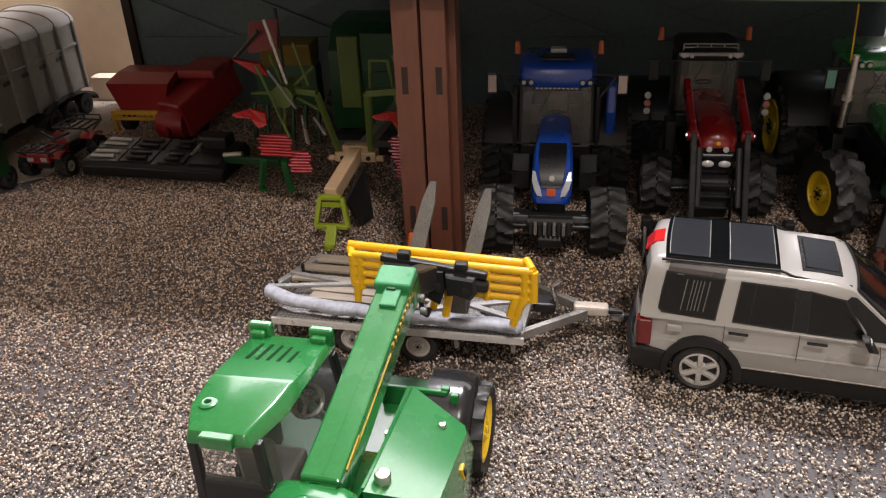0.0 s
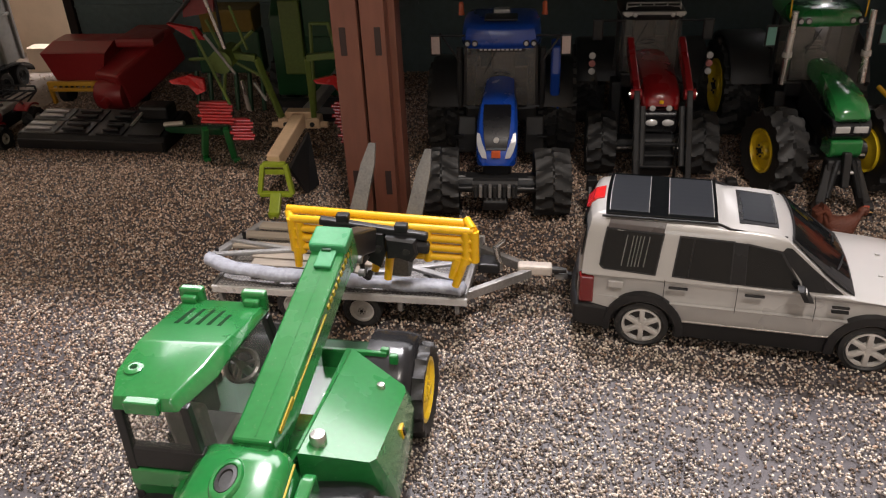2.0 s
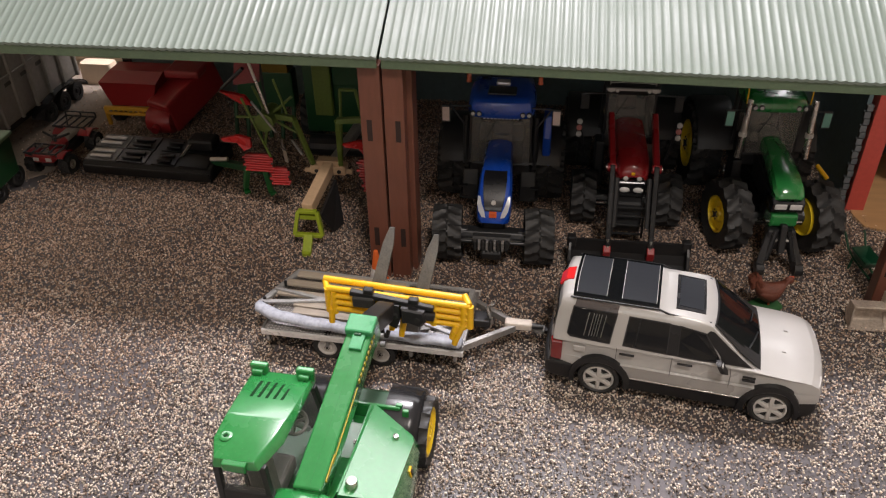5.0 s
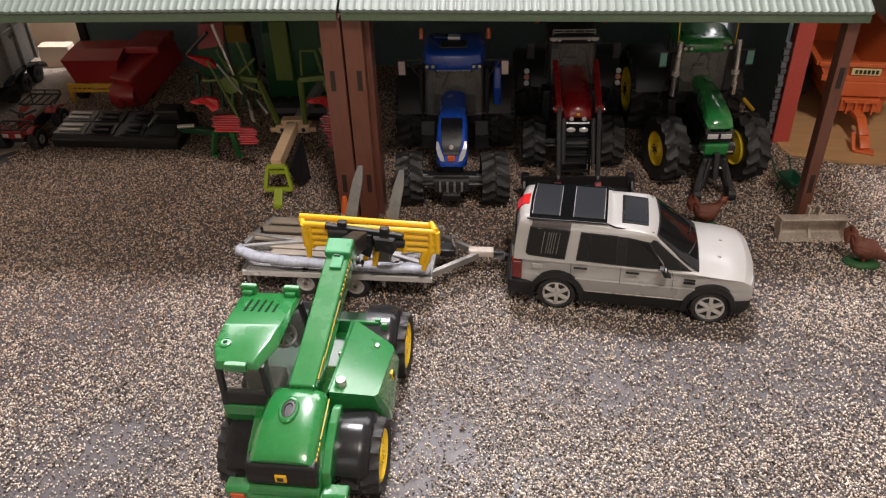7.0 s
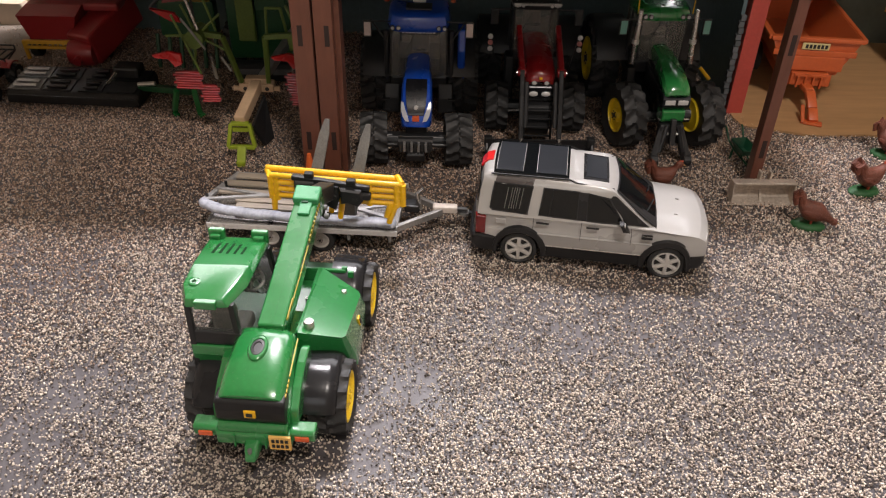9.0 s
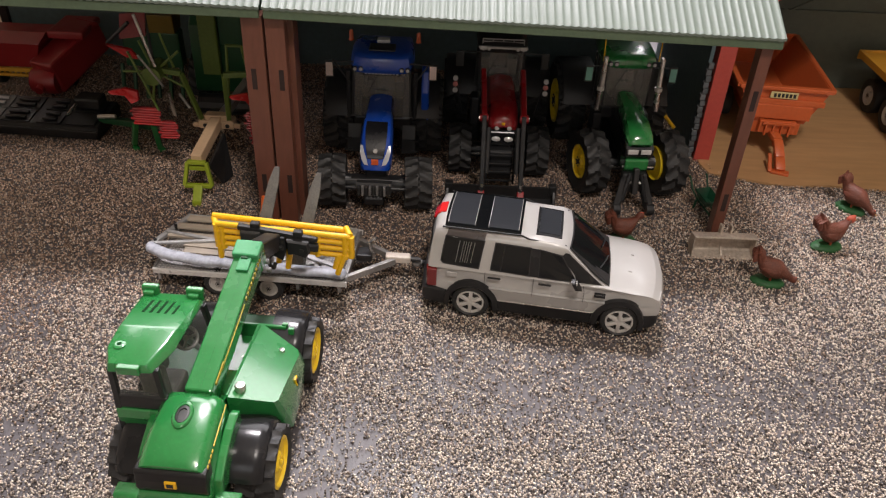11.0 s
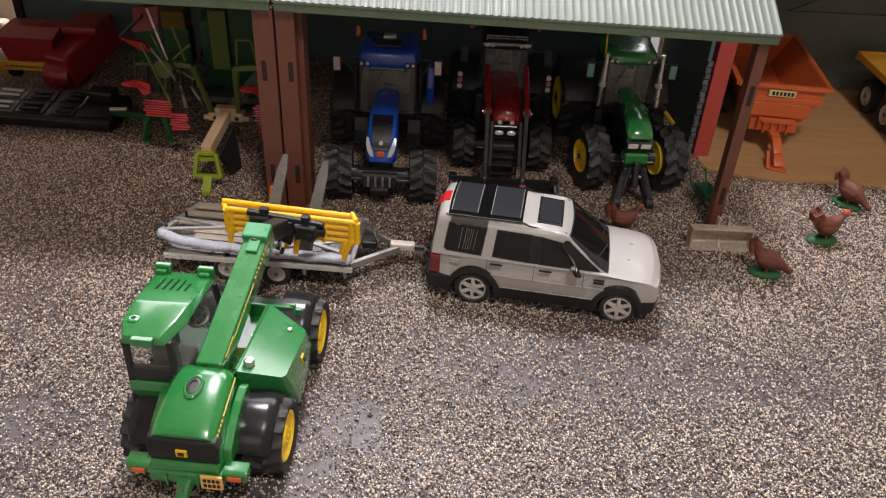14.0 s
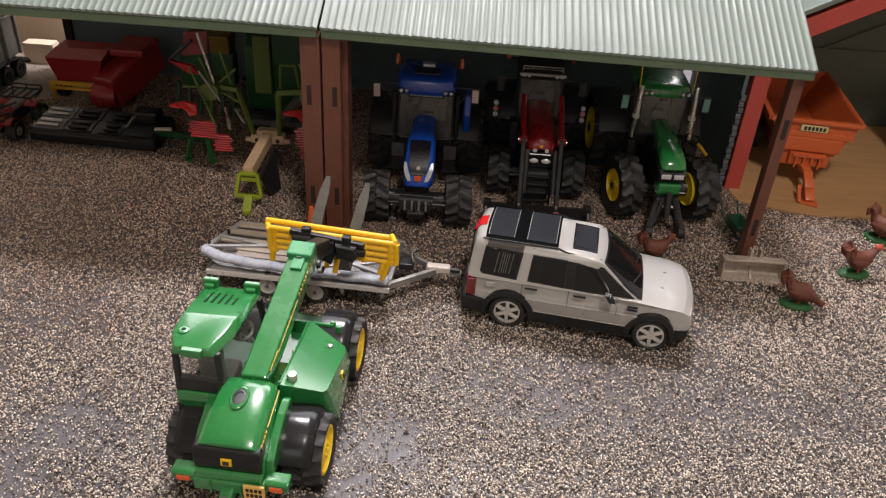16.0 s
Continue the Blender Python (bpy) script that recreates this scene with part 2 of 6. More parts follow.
def plate(bm, pts, t):
    """A flat panel through the corner points, thickened by t against its normal."""
    vs = [Vector(p) for p in pts]
    nrm = (vs[1] - vs[0]).cross(vs[-1] - vs[0]).normalized() * t
    a = [bm.verts.new(v) for v in vs]
    b = [bm.verts.new(v - nrm) for v in vs]
    bm.faces.new(a), bm.faces.new(b[::-1])
    for i in range(len(a)):
        bm.faces.new((a[i], b[i], b[(i + 1) % len(a)], a[(i + 1) % len(a)]))
    return bm


def loft(bm, rings, cap=True):
    vs = [[bm.verts.new(p) for p in ring] for ring in rings]
    k = len(vs[0])
    for a, b in zip(vs, vs[1:]):
        for i in range(k):
            bm.faces.new((a[i], a[(i + 1) % k], b[(i + 1) % k], b[i]))
    if cap:
        bm.faces.new(vs[0]), bm.faces.new(vs[-1][::-1])
    return bm


def oval(cx, cy, z, rx, ry, n=14, power=2.0, tilt=0.0):
    out = []
    for i in range(n):
        a = 2 * math.pi * i / n
        c, s = math.cos(a), math.sin(a)
        out.append((cx + rx * math.copysign(abs(c) ** (2 / power), c), cy + ry * math.copysign(abs(s) ** (2 / power), s), z + tilt * s * ry))
    return out


def wheel(parent, x, y, r, w, rim_mat, side=1, rim_r=0.56, lugs=20, rim_label="", spokes=0, dish=2.0, turn=0.0, hub_mat=None):
    """A wheel on the x axis with its outer face towards side; lugs: pairs of tread bars."""
    place = Matrix.Translation((x, y, r)) @ Matrix.Rotation(radians(turn), 4, "Z") @ Matrix.Diagonal((side, 1, 1, 1))
    h = w / 2
    bm = bmesh.new()
    rr = r * rim_r
    base = r * (0.93 if lugs else 1.0)
    if lugs:
        # one skin: side walls and a tread whose bars run in chevrons
        across = [-1, -0.96, -0.75, -0.5, -0.25, -0.06, 0.06, 0.25, 0.5, 0.75, 0.96, 1]
        count = lugs * 6
        rings = []
        for i in range(count):
            a = 2 * math.pi * i / count
            line = [(rr, -h * 0.8), (r * 0.80, -h)]
            for u in across:
                phase = (i / 6 + 0.62 * abs(u) + (0.5 if u > 0 else 0)) % 1
                line.append(((r if phase < 0.46 else r * 0.915) * (1 - 0.035 * u * u), h * u))
            line += [(r * 0.80, h), (rr * 1.04, h * 0.86), (rr, h * 0.5)]
            rings.append([bm.verts.new((x, q * math.cos(a), q * math.sin(a))) for q, x in line])
        for i in range(count):
            p, q = rings[i], rings[(i + 1) % count]
            for j in range(len(p) - 1):
                bm.faces.new((p[j], p[j + 1], q[j + 1], q[j]))
    else:
        lathe(bm, [(rr, -h * 0.8), (r * 0.82, -h), (base * 0.97, -h * 0.85), (base, -h * 0.5), (base, h * 0.5), (base * 0.97, h * 0.85), (r * 0.82, h), (rr * 1.04, h * 0.86), (rr, h * 0.5)], n=36)
    bmesh.ops.transform(bm, matrix=place, verts=bm.verts)
    wheel_tyre = part("tyre", bm, TYRE, parent, "", 40)
    bm = bmesh.new()
    lathe(bm, [(rr * 1.0, h * 0.4), (rr * 1.0, h * 0.90), (rr * 0.90, h * 0.92), (rr * 0.84, h * 0.92 - dish), (rr * 0.45, h * 0.9 - dish * 1.15), (rr * 0.36, h * 0.92 - dish * 0.2), (rr * 0.12, h * 0.95 - dish * 0.2), (0.05, h * 0.95 - dish * 0.2)], n=28)
    if spokes:
        for i in range(spokes):
            a = 2 * math.pi * i / spokes
            m = Matrix.Rotation(a, 4, "X")
            box(bm, h * 0.9 - dish, h * 0.95, -rr * 0.13, rr * 0.13, rr * 0.1, rr * 0.95, rr * 0.03, m)
    bmesh.ops.transform(bm, matrix=place, verts=bm.verts)
    part("rim", bm, rim_mat, wheel_tyre, rim_label, 35)
    if spokes:
        bm = bmesh.new()
        lathe(bm, [(rr * 0.88, h * 0.6), (rr * 0.88, h * 0.93 - dish * 0.8), (rr * 0.3, h * 0.93 - dish * 0.75), (0.1, h * 0.93 - dish * 0.75)], n=24)
        bmesh.ops.transform(bm, matrix=place, verts=bm.verts)
        part("brake_shadow_disc", bm, BLACK, wheel_tyre)
    bm = bmesh.new()
    for i in range(6):
        a = 2 * math.pi * i / 6
        rod(bm, (h * 0.9, rr * 0.25 * math.cos(a), rr * 0.25 * math.sin(a)), (h * 0.97, rr * 0.25 * math.cos(a), rr * 0.25 * math.sin(a)), rr * 0.05, n=6)
    rod(bm, (h * 0.6, 0, 0), (h * 0.99, 0, 0), rr * 0.13, n=10)
    bmesh.ops.transform(bm, matrix=place, verts=bm.verts)
    part("hub", bm, hub_mat or (RIM_SILVER if spokes else BLACK), wheel_tyre)
    return wheel_tyre


# ---- room and table ----
R0, R1 = -2000, 2000
solid("room_wall_north", B(R0, R1, 2000, 2060, -800, 1600), ROOM_WALL, "cream painted room wall behind the display table", "wall", kind="structure")
solid("room_wall_south", B(R0, R1, -2060, -2000, -800, 1600), ROOM_WALL, "cream painted room wall behind the viewer", "wall", kind="structure")
solid("room_wall_east", B(2000, 2060, R0, R1, -800, 1600), ROOM_WALL, "cream painted room side wall", "wall", kind="structure")
solid("room_wall_west", B(-2060, -2000, R0, R1, -800, 1600), ROOM_WALL, "cream painted room side wall", "wall", kind="structure")
solid("ceiling", B(R0, R1, R0, R1, 1600, 1650), ROOM_WALL, "plain white room ceiling", "ceiling", kind="structure")
solid("floor", B(R0, R1, R0, R1, -850, -800), ROOM_FLOOR, "brown carpet on the room floor", "floor", kind="structure")
solid("ground", B(-800, 900, -520, 600, -800, -0.6, 1.5), BOARD, "dark grey base board under scattered grit", "ground", kind="structure")


# ---- grit on the yard ----
def grit(name, label, mat, count, x0, x1, y0, y1, seed, brown, lo, hi):
    rng = np.random.default_rng(seed)
    n = int(count * 1.5)
    x, y = rng.uniform(x0, x1, n), rng.uniform(y0, y1, n)
    # thin, worn patches where the board shows between the grains
    wear = np.sin(x * 21 + 1.3 * np.sin(y * 17)) * np.sin(y * 26 + 1.7 * np.sin(x * 13)) + 0.5 * np.sin(x * 57 + y * 31) * np.sin(y * 63 - x * 22) + 0.35 * np.sin(x * 140 + 2 * np.sin(y * 90)) * np.sin(y * 155)
    # spread more evenly round the hens
    wear *= 1 - 0.75 / (1 + np.exp(-(x - 0.29) / 0.025))
    # brown grit lies towards the shed and over the far end of the yard; its tone partly paints the roof's shade
    edge = y + 0.055 - 0.42 * np.maximum(-x - 0.02, 0) * 1.0 - 0.55 * np.maximum(x - 0.25, 0) + 0.018 * np.sin(x * 37) + 0.010 * np.sin(x * 83 + y * 60)
    far = 1 / (1 + np.exp(-(edge + 0.42 * 2 * np.maximum(-x - 0.02, 0)) / 0.045))
    if brown:
        keep = rng.uniform(0, 1, n) < far * 0.95
    else:
        keep = rng.uniform(0, 1, n) < np.clip(0.92 - 0.66 * np.maximum(wear, -0.3), 0.24, 1) * (1 - 0.95 * far)
    # thinned before the car, so the dark board helps paint the car's shadow
    keep &= rng.uniform(0, 1, n) > 0.55 * np.exp(-(((x - 0.23) / 0.15) ** 2 + ((y + 0.150) / 0.042) ** 2) ** 2)
    on_ply = (x > 0.345) & (y > 0.082 + 0.02 * np.exp(-((x - 0.345) / 0.02) ** 2))
    yard = (x < -0.30) & (y > 0.085 + 0.4 * (x + 0.30))
    keep &= ~on_ply
    keep &= ~(yard & (rng.uniform(0, 1, n) > 0.08))
    x, y = x[keep], y[keep]
    n = len(x)
    size = rng.uniform(lo, hi, n) * 0.001
    base = np.array([(1, 0, 0), (-0.5, 0.87, 0), (-0.5, -0.87, 0), (0.1, 0, 0.85), (0, 0.1, -0.85)])
    q = rng.normal(size=(n, 4))
    q /= np.linalg.norm(q, axis=1)[:, None]
    w, a, b, c = q.T
    rot = np.stack([1 - 2 * (b * b + c * c), 2 * (a * b - c * w), 2 * (a * c + b * w), 2 * (a * b + c * w), 1 - 2 * (a * a + c * c), 2 * (b * c - a * w), 2 * (a * c - b * w), 2 * (b * c + a * w), 1 - 2 * (a * a + b * b)], 1).reshape(n, 3, 3)
    shape = base[None] * rng.uniform(0.7, 1.3, (n, 5, 1))
    pts = np.einsum("nij,nkj->nki", rot, shape) * size[:, None, None]
    pts[:, :, 2] *= 0.95
    pts += np.stack([x, y, size * 0.35 + rng.uniform(-0.0007, 0.0012, n)], 1)[:, None]
    tri = np.array([(0, 1, 3), (1, 2, 3), (2, 0, 3), (1, 0, 4), (2, 1, 4), (0, 2, 4)])
    idx = (tri[None] + 5 * np.arange(n)[:, None, None]).reshape(-1)
    me = bpy.data.meshes.new(name)
    me.vertices.add(n * 5)
    me.vertices.foreach_set("co", pts.reshape(-1).astype(np.float32))
    me.loops.add(n * 18)
    me.loops.foreach_set("vertex_index", idx.astype(np.int32))
    me.polygons.add(n * 6)
    me.polygons.foreach_set("loop_start", np.arange(0, n * 18, 3, dtype=np.int32))
    me.update(calc_edges=True)
    me.materials.append(mat)
    return tagged(new(name, me), label, "gravel", kind="stuff")


grit("gravel", "loose cream and tan grit spread over the yard", GRIT, 450000, -0.46, 0.60, -0.335, 0.285, 7, False, 0.46, 0.96)
grit("brown_gravel", "finer brown grit in and before the shed, toned partly as roof shade", GRIT_BROWN_SHADE, 240000, -0.46, 0.60, -0.20, 0.285, 8, True, 0.48, 1.0)

# ---- brown open-fronted shed ----
EAVE_Z, SLOPE = 154, 0.47


def roof_z(y, x=0.0):
    return EAVE_Z + 4.0 + SLOPE * (y + 4) - 0.0155 * max(x - 10, -60)


def shed_bay(x0, x1, posts):
    shed = thing("open_fronted_shed", "brown open-fronted model farm shed with a pale green corrugated roof", "shed", group="shed bays")
    for px, a, b, deep in posts:
        post = part("post", B(a, b, 0, 10, -1, 150, 0.5), BROWN, shed)
        if deep:
            part("post_back", B(a + 3, b + 3.5, 10.2, 26, -1, 150, 0.4), BROWN, shed)
        for z in (108.5, 32):
            part("slot", B(px - 1.6, px + 1.6, -0.25, 1.5, z - 7, z + 7, 0.2), BROWN_DARK, post)
    # corrugated sheet
    bm = bmesh.new()
    steps = int((x1 - x0) / 0.5)
    rows = [-6, 60, 140, 300]
    grid = []
    for y in rows:
        line = []
        for i in range(steps + 1):
            x = x0 + (x1 - x0) * i / steps
            line.append(bm.verts.new((x, y, roof_z(y, x) + 0.55 * abs(math.cos(math.pi * x / 5.0)) ** 4)))
        grid.append(line)
    for a, b in zip(grid, grid[1:]):
        for i in range(steps):
            bm.faces.new((a[i], a[i + 1], b[i + 1], b[i]))
    geo = bmesh.ops.extrude_face_region(bm, geom=bm.faces[:])
    bmesh.ops.translate(bm, vec=(0, 0, -1.6), verts=[v for v in geo["geom"] if isinstance(v, bmesh.types.BMVert)])
    part("roof", bm, ROOF, shed, "pale green corrugated roof sheet", 50)
    part("fascia", prism(bmesh.new(), [(-5, 150.0), (-2.6, 149.6), (-2.6, 156.0), (-5, 155.6)], x0 + 0.6, x1 - 0.6, 0.3, lambda v: Vector((v.x, v.y, v.z - 0.0155 * max(v.x - 10, -60)))), FASCIA, shed, "dark green eaves board")
    part("back_wall", B(x0 + 6 if x0 < 0 else x0 - 1.5, x1 - 6 if x1 > 100 else x1, 285, 290, -1, roof_z(285) - 3), SHED_WALL, shed, "dark grey-green rear wall panel")
    # steel bracing on the inside of the rear wall
    for k in range(3):
        a, b = x0 + 10 + k * (x1 - x0 - 20) / 3, x0 + 10 + (k + 1) * (x1 - x0 - 20) / 3
        for p, q, w in (((a, 283.5, 100), (b, 283.5, 100), 2.5), ((a, 283.5, 60), (b, 283.5, 60), 2.5), ((a, 282.5, 60), (b, 282.5, 100), 1.6), ((a, 281.5, 100), (b, 281.5, 60), 1.6)):
            part("brace", bar(bmesh.new(), p, q, w, w), SHED_WALL, shed)
    return shed


bay_a = shed_bay(-312, 8.0, ((0, -5.2, 7.9, 0),))
bay_b = shed_bay(9.6, 326, ((17.4, 9.3, 21.4, 1), (319, 315.0, 322.6, 0)))
# end wall of the right bay and the grey brick edge of it
part("end_wall", B(328.5, 331.5, 128, 284, -1, 205), SHED_WALL, bay_b)
part("rear_corner_column", B(-311, -303, 281, 292, -1, 190, 0.5), BROWN_DARK, bay_a, "dark corner column with moulded blocks")


def brick_course(parent, x0, x1, y0, y1, z1, n):
    me = mesh_of(B(x0, x1, y0, y1, 0, z1 / n - 0.7, 0.3), "brick", BRICK_GREY)
    for i in range(n):
        ob = new("brick", me)
        ob.parent = parent
        ob.location = ((0.8 if i % 2 else 0) * MM, 0, i * z1 / n * MM)


brick_course(bay_b, 327.5, 331.8, 124, 127.6, 84, 16)

# ---- red-framed barn with a plywood floor ----
barn = thing("red_framed_barn", "red-framed model barn with a grey-green rear wall and pale roof", "barn")
part("post", B(333.5, 343, 122, 134, -1, 150, 0.6), RED_FRAME, barn)
part("post_flange", B(332.2, 345.5, 118.5, 121.8, -1, 150, 0.5), RED_FRAME, barn)
part("rafter", bar(bmesh.new(), (330, 126, 124), (640, 126, 288), 9, 15, bev=0.5), RED_FRAME, barn)
part("roof", bar(bmesh.new(), (326, 200, 137), (640, 200, 303), 160, 4, bev=0.5), ROOF, barn, "pale corrugated barn roof")
part("rear_wall", B(334, 900, 282, 288, -1, 330), GREEN_WALL, barn, "grey-green rear wall panel")
for k in range(5):
    a, b = 345 + k * 100, 445 + k * 100
    for p, q, w in (((a, 280, 78), (b, 280, 78), 2.4), ((a, 280, 130), (b, 280, 130), 2.4), ((a, 279, 78), (b, 279, 130), 1.6), ((a, 278, 130), (b, 278, 78), 1.6)):
        part("brace", bar(bmesh.new(), p, q, w, w), GREEN_WALL, barn)
bm = bmesh.new()
edge = [(340 + 560 * i / 24, 82 + 2.2 * math.sin(i * 1.9) + 14 * math.exp(-i * 0.9)) for i in range(25)]
top = [bm.verts.new((x, y, 1.6)) for x, y in edge] + [bm.verts.new((900, 282, 1.6)), bm.verts.new((336, 282, 1.6)), bm.verts.new((336, 110, 1.6))]
f = bm.faces.new(top)
g = bmesh.ops.extrude_face_region(bm, geom=[f])
bmesh.ops.translate(bm, vec=(0, 0, -2.0), verts=[v for v in g["geom"] if isinstance(v, bmesh.types.BMVert)])
solid("plywood_floor", bm, PLY, "warm brown plywood floor of the red barn", "floor", kind="structure")

# ---- cream wall and smooth yard ----
solid("wall_cream", B(-800, -303, 352, 362, -1, 300), CREAM, "cream rendered wall behind the livestock trailer", "wall", kind="structure")
bm = bmesh.new()
pts = [(-790, -60), (-520, -30), (-400, 40), (-330, 84), (-300, 112), (-262, 190), (-250, 282), (-250, 350), (-790, 350)]
f = bm.faces.new([bm.verts.new((x, y, 0.4)) for x, y in pts])
g = bmesh.ops.extrude_face_region(bm, geom=[f])
bmesh.ops.translate(bm, vec=(0, 0, -0.9), verts=[v for v in g["geom"] if isinstance(v, bmesh.types.BMVert)])
solid("yard_board", bm, YARD, "smooth pale brown yard board beside the shed", "ground", kind="structure")
bm = bmesh.new()
loft(bm, [oval(-347, 296, z, 17 * s, 8 * s, 28, 8.0) for z, s in ((0, 1.0), (6, 1.01), (19, 1.0), (22, 0.95))])
solid("cream_block", bm, CREAM, "low cream stone block on the yard", "block", smooth=40)

# ---- green telescopic handler ----
def telehandler(m):
    th = thing("telescopic_handler", "green toy telescopic handler with yellow wheels and a raised boom", "telehandler", m)
    for sx, sy in ((1, 41), (1, -36.5), (-1, 41), (-1, -36.5)):
        wheel(th, sx * 29, sy, 18.5, 18, YELLOW_RIM, sx, 0.68, 15, "yellow wheel rim", dish=1.6, hub_mat=YELLOW_RIM)
        # mudguard: a wide black arch with a rolled outer edge, reaching down behind the tread
        bm = bmesh.new()
        rings = []
        for i in range(17):
            a = radians(24 + 134 * i / 16)
            c, s = math.cos(a), math.sin(a)
            rings.append([(sx * x, sy + r * c, 18 + r * s) for x, r in ((16, 19.6), (28, 19.6), (31.4, 19.0), (33.2, 17.6), (33.9, 18.0), (33.5, 19.6), (32.0, 21.0), (28.8, 21.8), (16, 22.0))])
        loft(bm, rings)
        part("mudguard", bm, FENDER, th, "glossy black mudguard", 40)
    part("chassis", B(-16, 16, -62, 58, 12, 27, 2), GREEN_DARK, th)
    part("axle", rod(bmesh.new(), (-30, 41, 17), (30, 41, 17), 4), BLACK, th)
    part("axle", rod(bmesh.new(), (-30, -36.5, 17), (30, -36.5, 17), 4), BLACK, th)
    # rear bonnet: falls away to the back and rolls over into the grille
    bm = bmesh.new()

    def ring(y, w, zt, zb, r=4.2):
        k = [(-w - 1.2, zb), (-w - 0.9, zt - r * 2.6), (-w - 0.1, zt - r * 1.15), (-w + r * 0.28, zt - r * 0.42), (-w + r * 0.9, zt - r * 0.08), (-w + r * 2.2, zt + 0.25)]
        return [(x, y, z) for x, z in k] + [(0, y, zt + 0.5)] + [(-x, y, z) for x, z in reversed(k)]
    loft(bm, [ring(-33.2, 12.9, 56.2, 26), ring(-34.2, 13.6, 57.0, 26), ring(-40, 13.9, 57.0, 26), ring(-47, 14.2, 56.2, 26), ring(-55, 14.5, 54.4, 26), ring(-61, 14.7, 52.4, 26), ring(-65.0, 14.8, 50.6, 26), ring(-67.4, 14.8, 49.4, 26), ring(-68.6, 14.5, 48.2, 30, 3.4)])
    bonnet = part("bonnet", bm, GREEN, th, "glossy green rounded engine bonnet", 45)
    for s in (1, -1):
        # side fin standing off the bonnet flank
        a, b = sorted((s * 15.2, s * 19.4))
        part("bonnet_fin", prism(bmesh.new(), [(-32, 24), (-32, 46.6), (-35, 47.6), (-44, 46.8), (-55, 42.0), (-63.5, 36.0), (-65, 28)], a, b, 0.9), GREEN, th)
    grille = part("rear_grille", prism(bmesh.new(), [(-62, 33.0), (-69.2, 33.0), (-70.8, 36), (-70.9, 41), (-70.3, 45.6), (-69.2, 46.8), (-62, 46.8)], -15.6, 15.6, 1.2), CAR_BLACK, th, "black rear grille panel")
    badge = part("badge", prism(bmesh.new(), [(-70.4, 37.6), (-71.6, 38.0), (-71.5, 41.8), (-70.4, 42.2)], -2.6, 2.6, 0.3), YELLOW, grille, "small yellow maker's badge")
    part("badge_mark", B(-1.5, 1.3, -71.9, -71.3, 38.9, 40.9, 0.1), BLACK, badge)
    part("rear_apron", prism(bmesh.new(), [(-54, 26), (-69.4, 26), (-71.4, 28.4), (-70.9, 31.0), (-69.6, 32.9), (-54, 32.9)], -15.8, 15.8, 0.8), GREEN, th)
    bumper = part("rear_bumper", prism(bmesh.new(), [(-56, 19.5), (-70.6, 19.5), (-72.2, 21.4), (-72.0, 27.0), (-70.4, 28.2), (-56, 28.2)], -16.8, 16.8, 0.8), GREEN, th)
    for x in (-8.4, 5.6):
        part("bumper_rib", B(x - 0.5, x + 0.5, -72.9, -71.4, 20, 27.4, 0.2), GREEN, bumper)
    for s in (-1, 1):
        a, b = sorted((s * 16.4, s * 27.6))
        arm = part("lamp_bracket", prism(bmesh.new(), [(-63.6, 23.6), (-70.4, 23.6), (-70.9, 28.2), (-69.6, 29.4), (-63.6, 29.8)], a, b, 0.7), GREEN, th, "green lamp bracket")
        c, d = sorted((s * 18.6, s * 25.0))
        part("rear_lamp", B(c, d, -71.5, -70.4, 24.4, 27.2, 0.4), ORANGE_LENS, arm, "orange rear lamp")
    part("tow_hitch", prism(bmesh.new(), [(-70, 25), (-75, 23.6), (-79, 20), (-79.4, 17.4), (-76, 17), (-70, 19)], -4.6, 3.4, 1.0, lambda v: Vector((v.x * (1.0 if v.y > -74 else 0.62), v.y, v.z))), GREEN, bumper)
    part("hitch_pin", rod(bmesh.new(), (-0.6, -76.8, 18), (-0.6, -76.8, 23.4), 1.0, n=10), STEEL, bumper)
    plate_ob = part("number_plate", B(7.6, 17.4, -73.9, -72.6, 21.2, 29.2, 0.2), material("plate_yellow", (0.75, 0.45, 0.12), 0.4), th, "yellow number plate with dark bars")
    for a, b in ((26.0, 27.8), (22.8, 24.6)):
        for k in range(4):
            part("plate_mark", B(8.9 + k * 2.0, 10.3 + k * 2.0, -74.3, -73.8, a, b, 0.1), BLACK, plate_ob)
    # filler ring on the bonnet
    at = Matrix.Translation((-0.7, -46.6, 56.4)) @ Matrix.Rotation(radians(7), 4, "X") @ Matrix.Rotation(radians(-90), 4, "Y") @ Matrix.Diagonal((1, 1.1, 0.86, 1))
    cap = part("exhaust_ring", lathe(bmesh.new(), [(5.4, -1.0), (5.2, 0.5), (4.6, 1.1), (3.6, 1.1), (3.2, -0.2), (0.1, -0.2)], at @ Matrix.Diagonal((1, 1.25, 1, 1)), 24), GREEN, bonnet, "", 40)
    part("exhaust_opening", lathe(bmesh.new(), [(3.3, 0.5), (3.3, 0.9), (2.2, 1.0), (2.0, 0.3), (0.1, 0.2)], at @ Matrix.Diagonal((1, 1.25, 1, 1)), 20), SLOT_GREY, cap, "dark filler mouth")
    part("side_stripe", bar(bmesh.new(), (14.7, -36, 53.6), (15.4, -57, 50.4), 0.5, 0.6), STRIPE, bonnet, "yellow pin stripe")
    for k in range(4):
        part("side_decal_mark", bar(bmesh.new(), (15.5, -58.5 - k * 2.3, 49.8 - k * 0.6), (15.6, -60.0 - k * 2.3, 49.4 - k * 0.6), 0.5, 1.4), STRIPE, bonnet)
    # engine cover beside the boom: tilted lid, skirt leaning in between the wheels
    bm = bmesh.new()
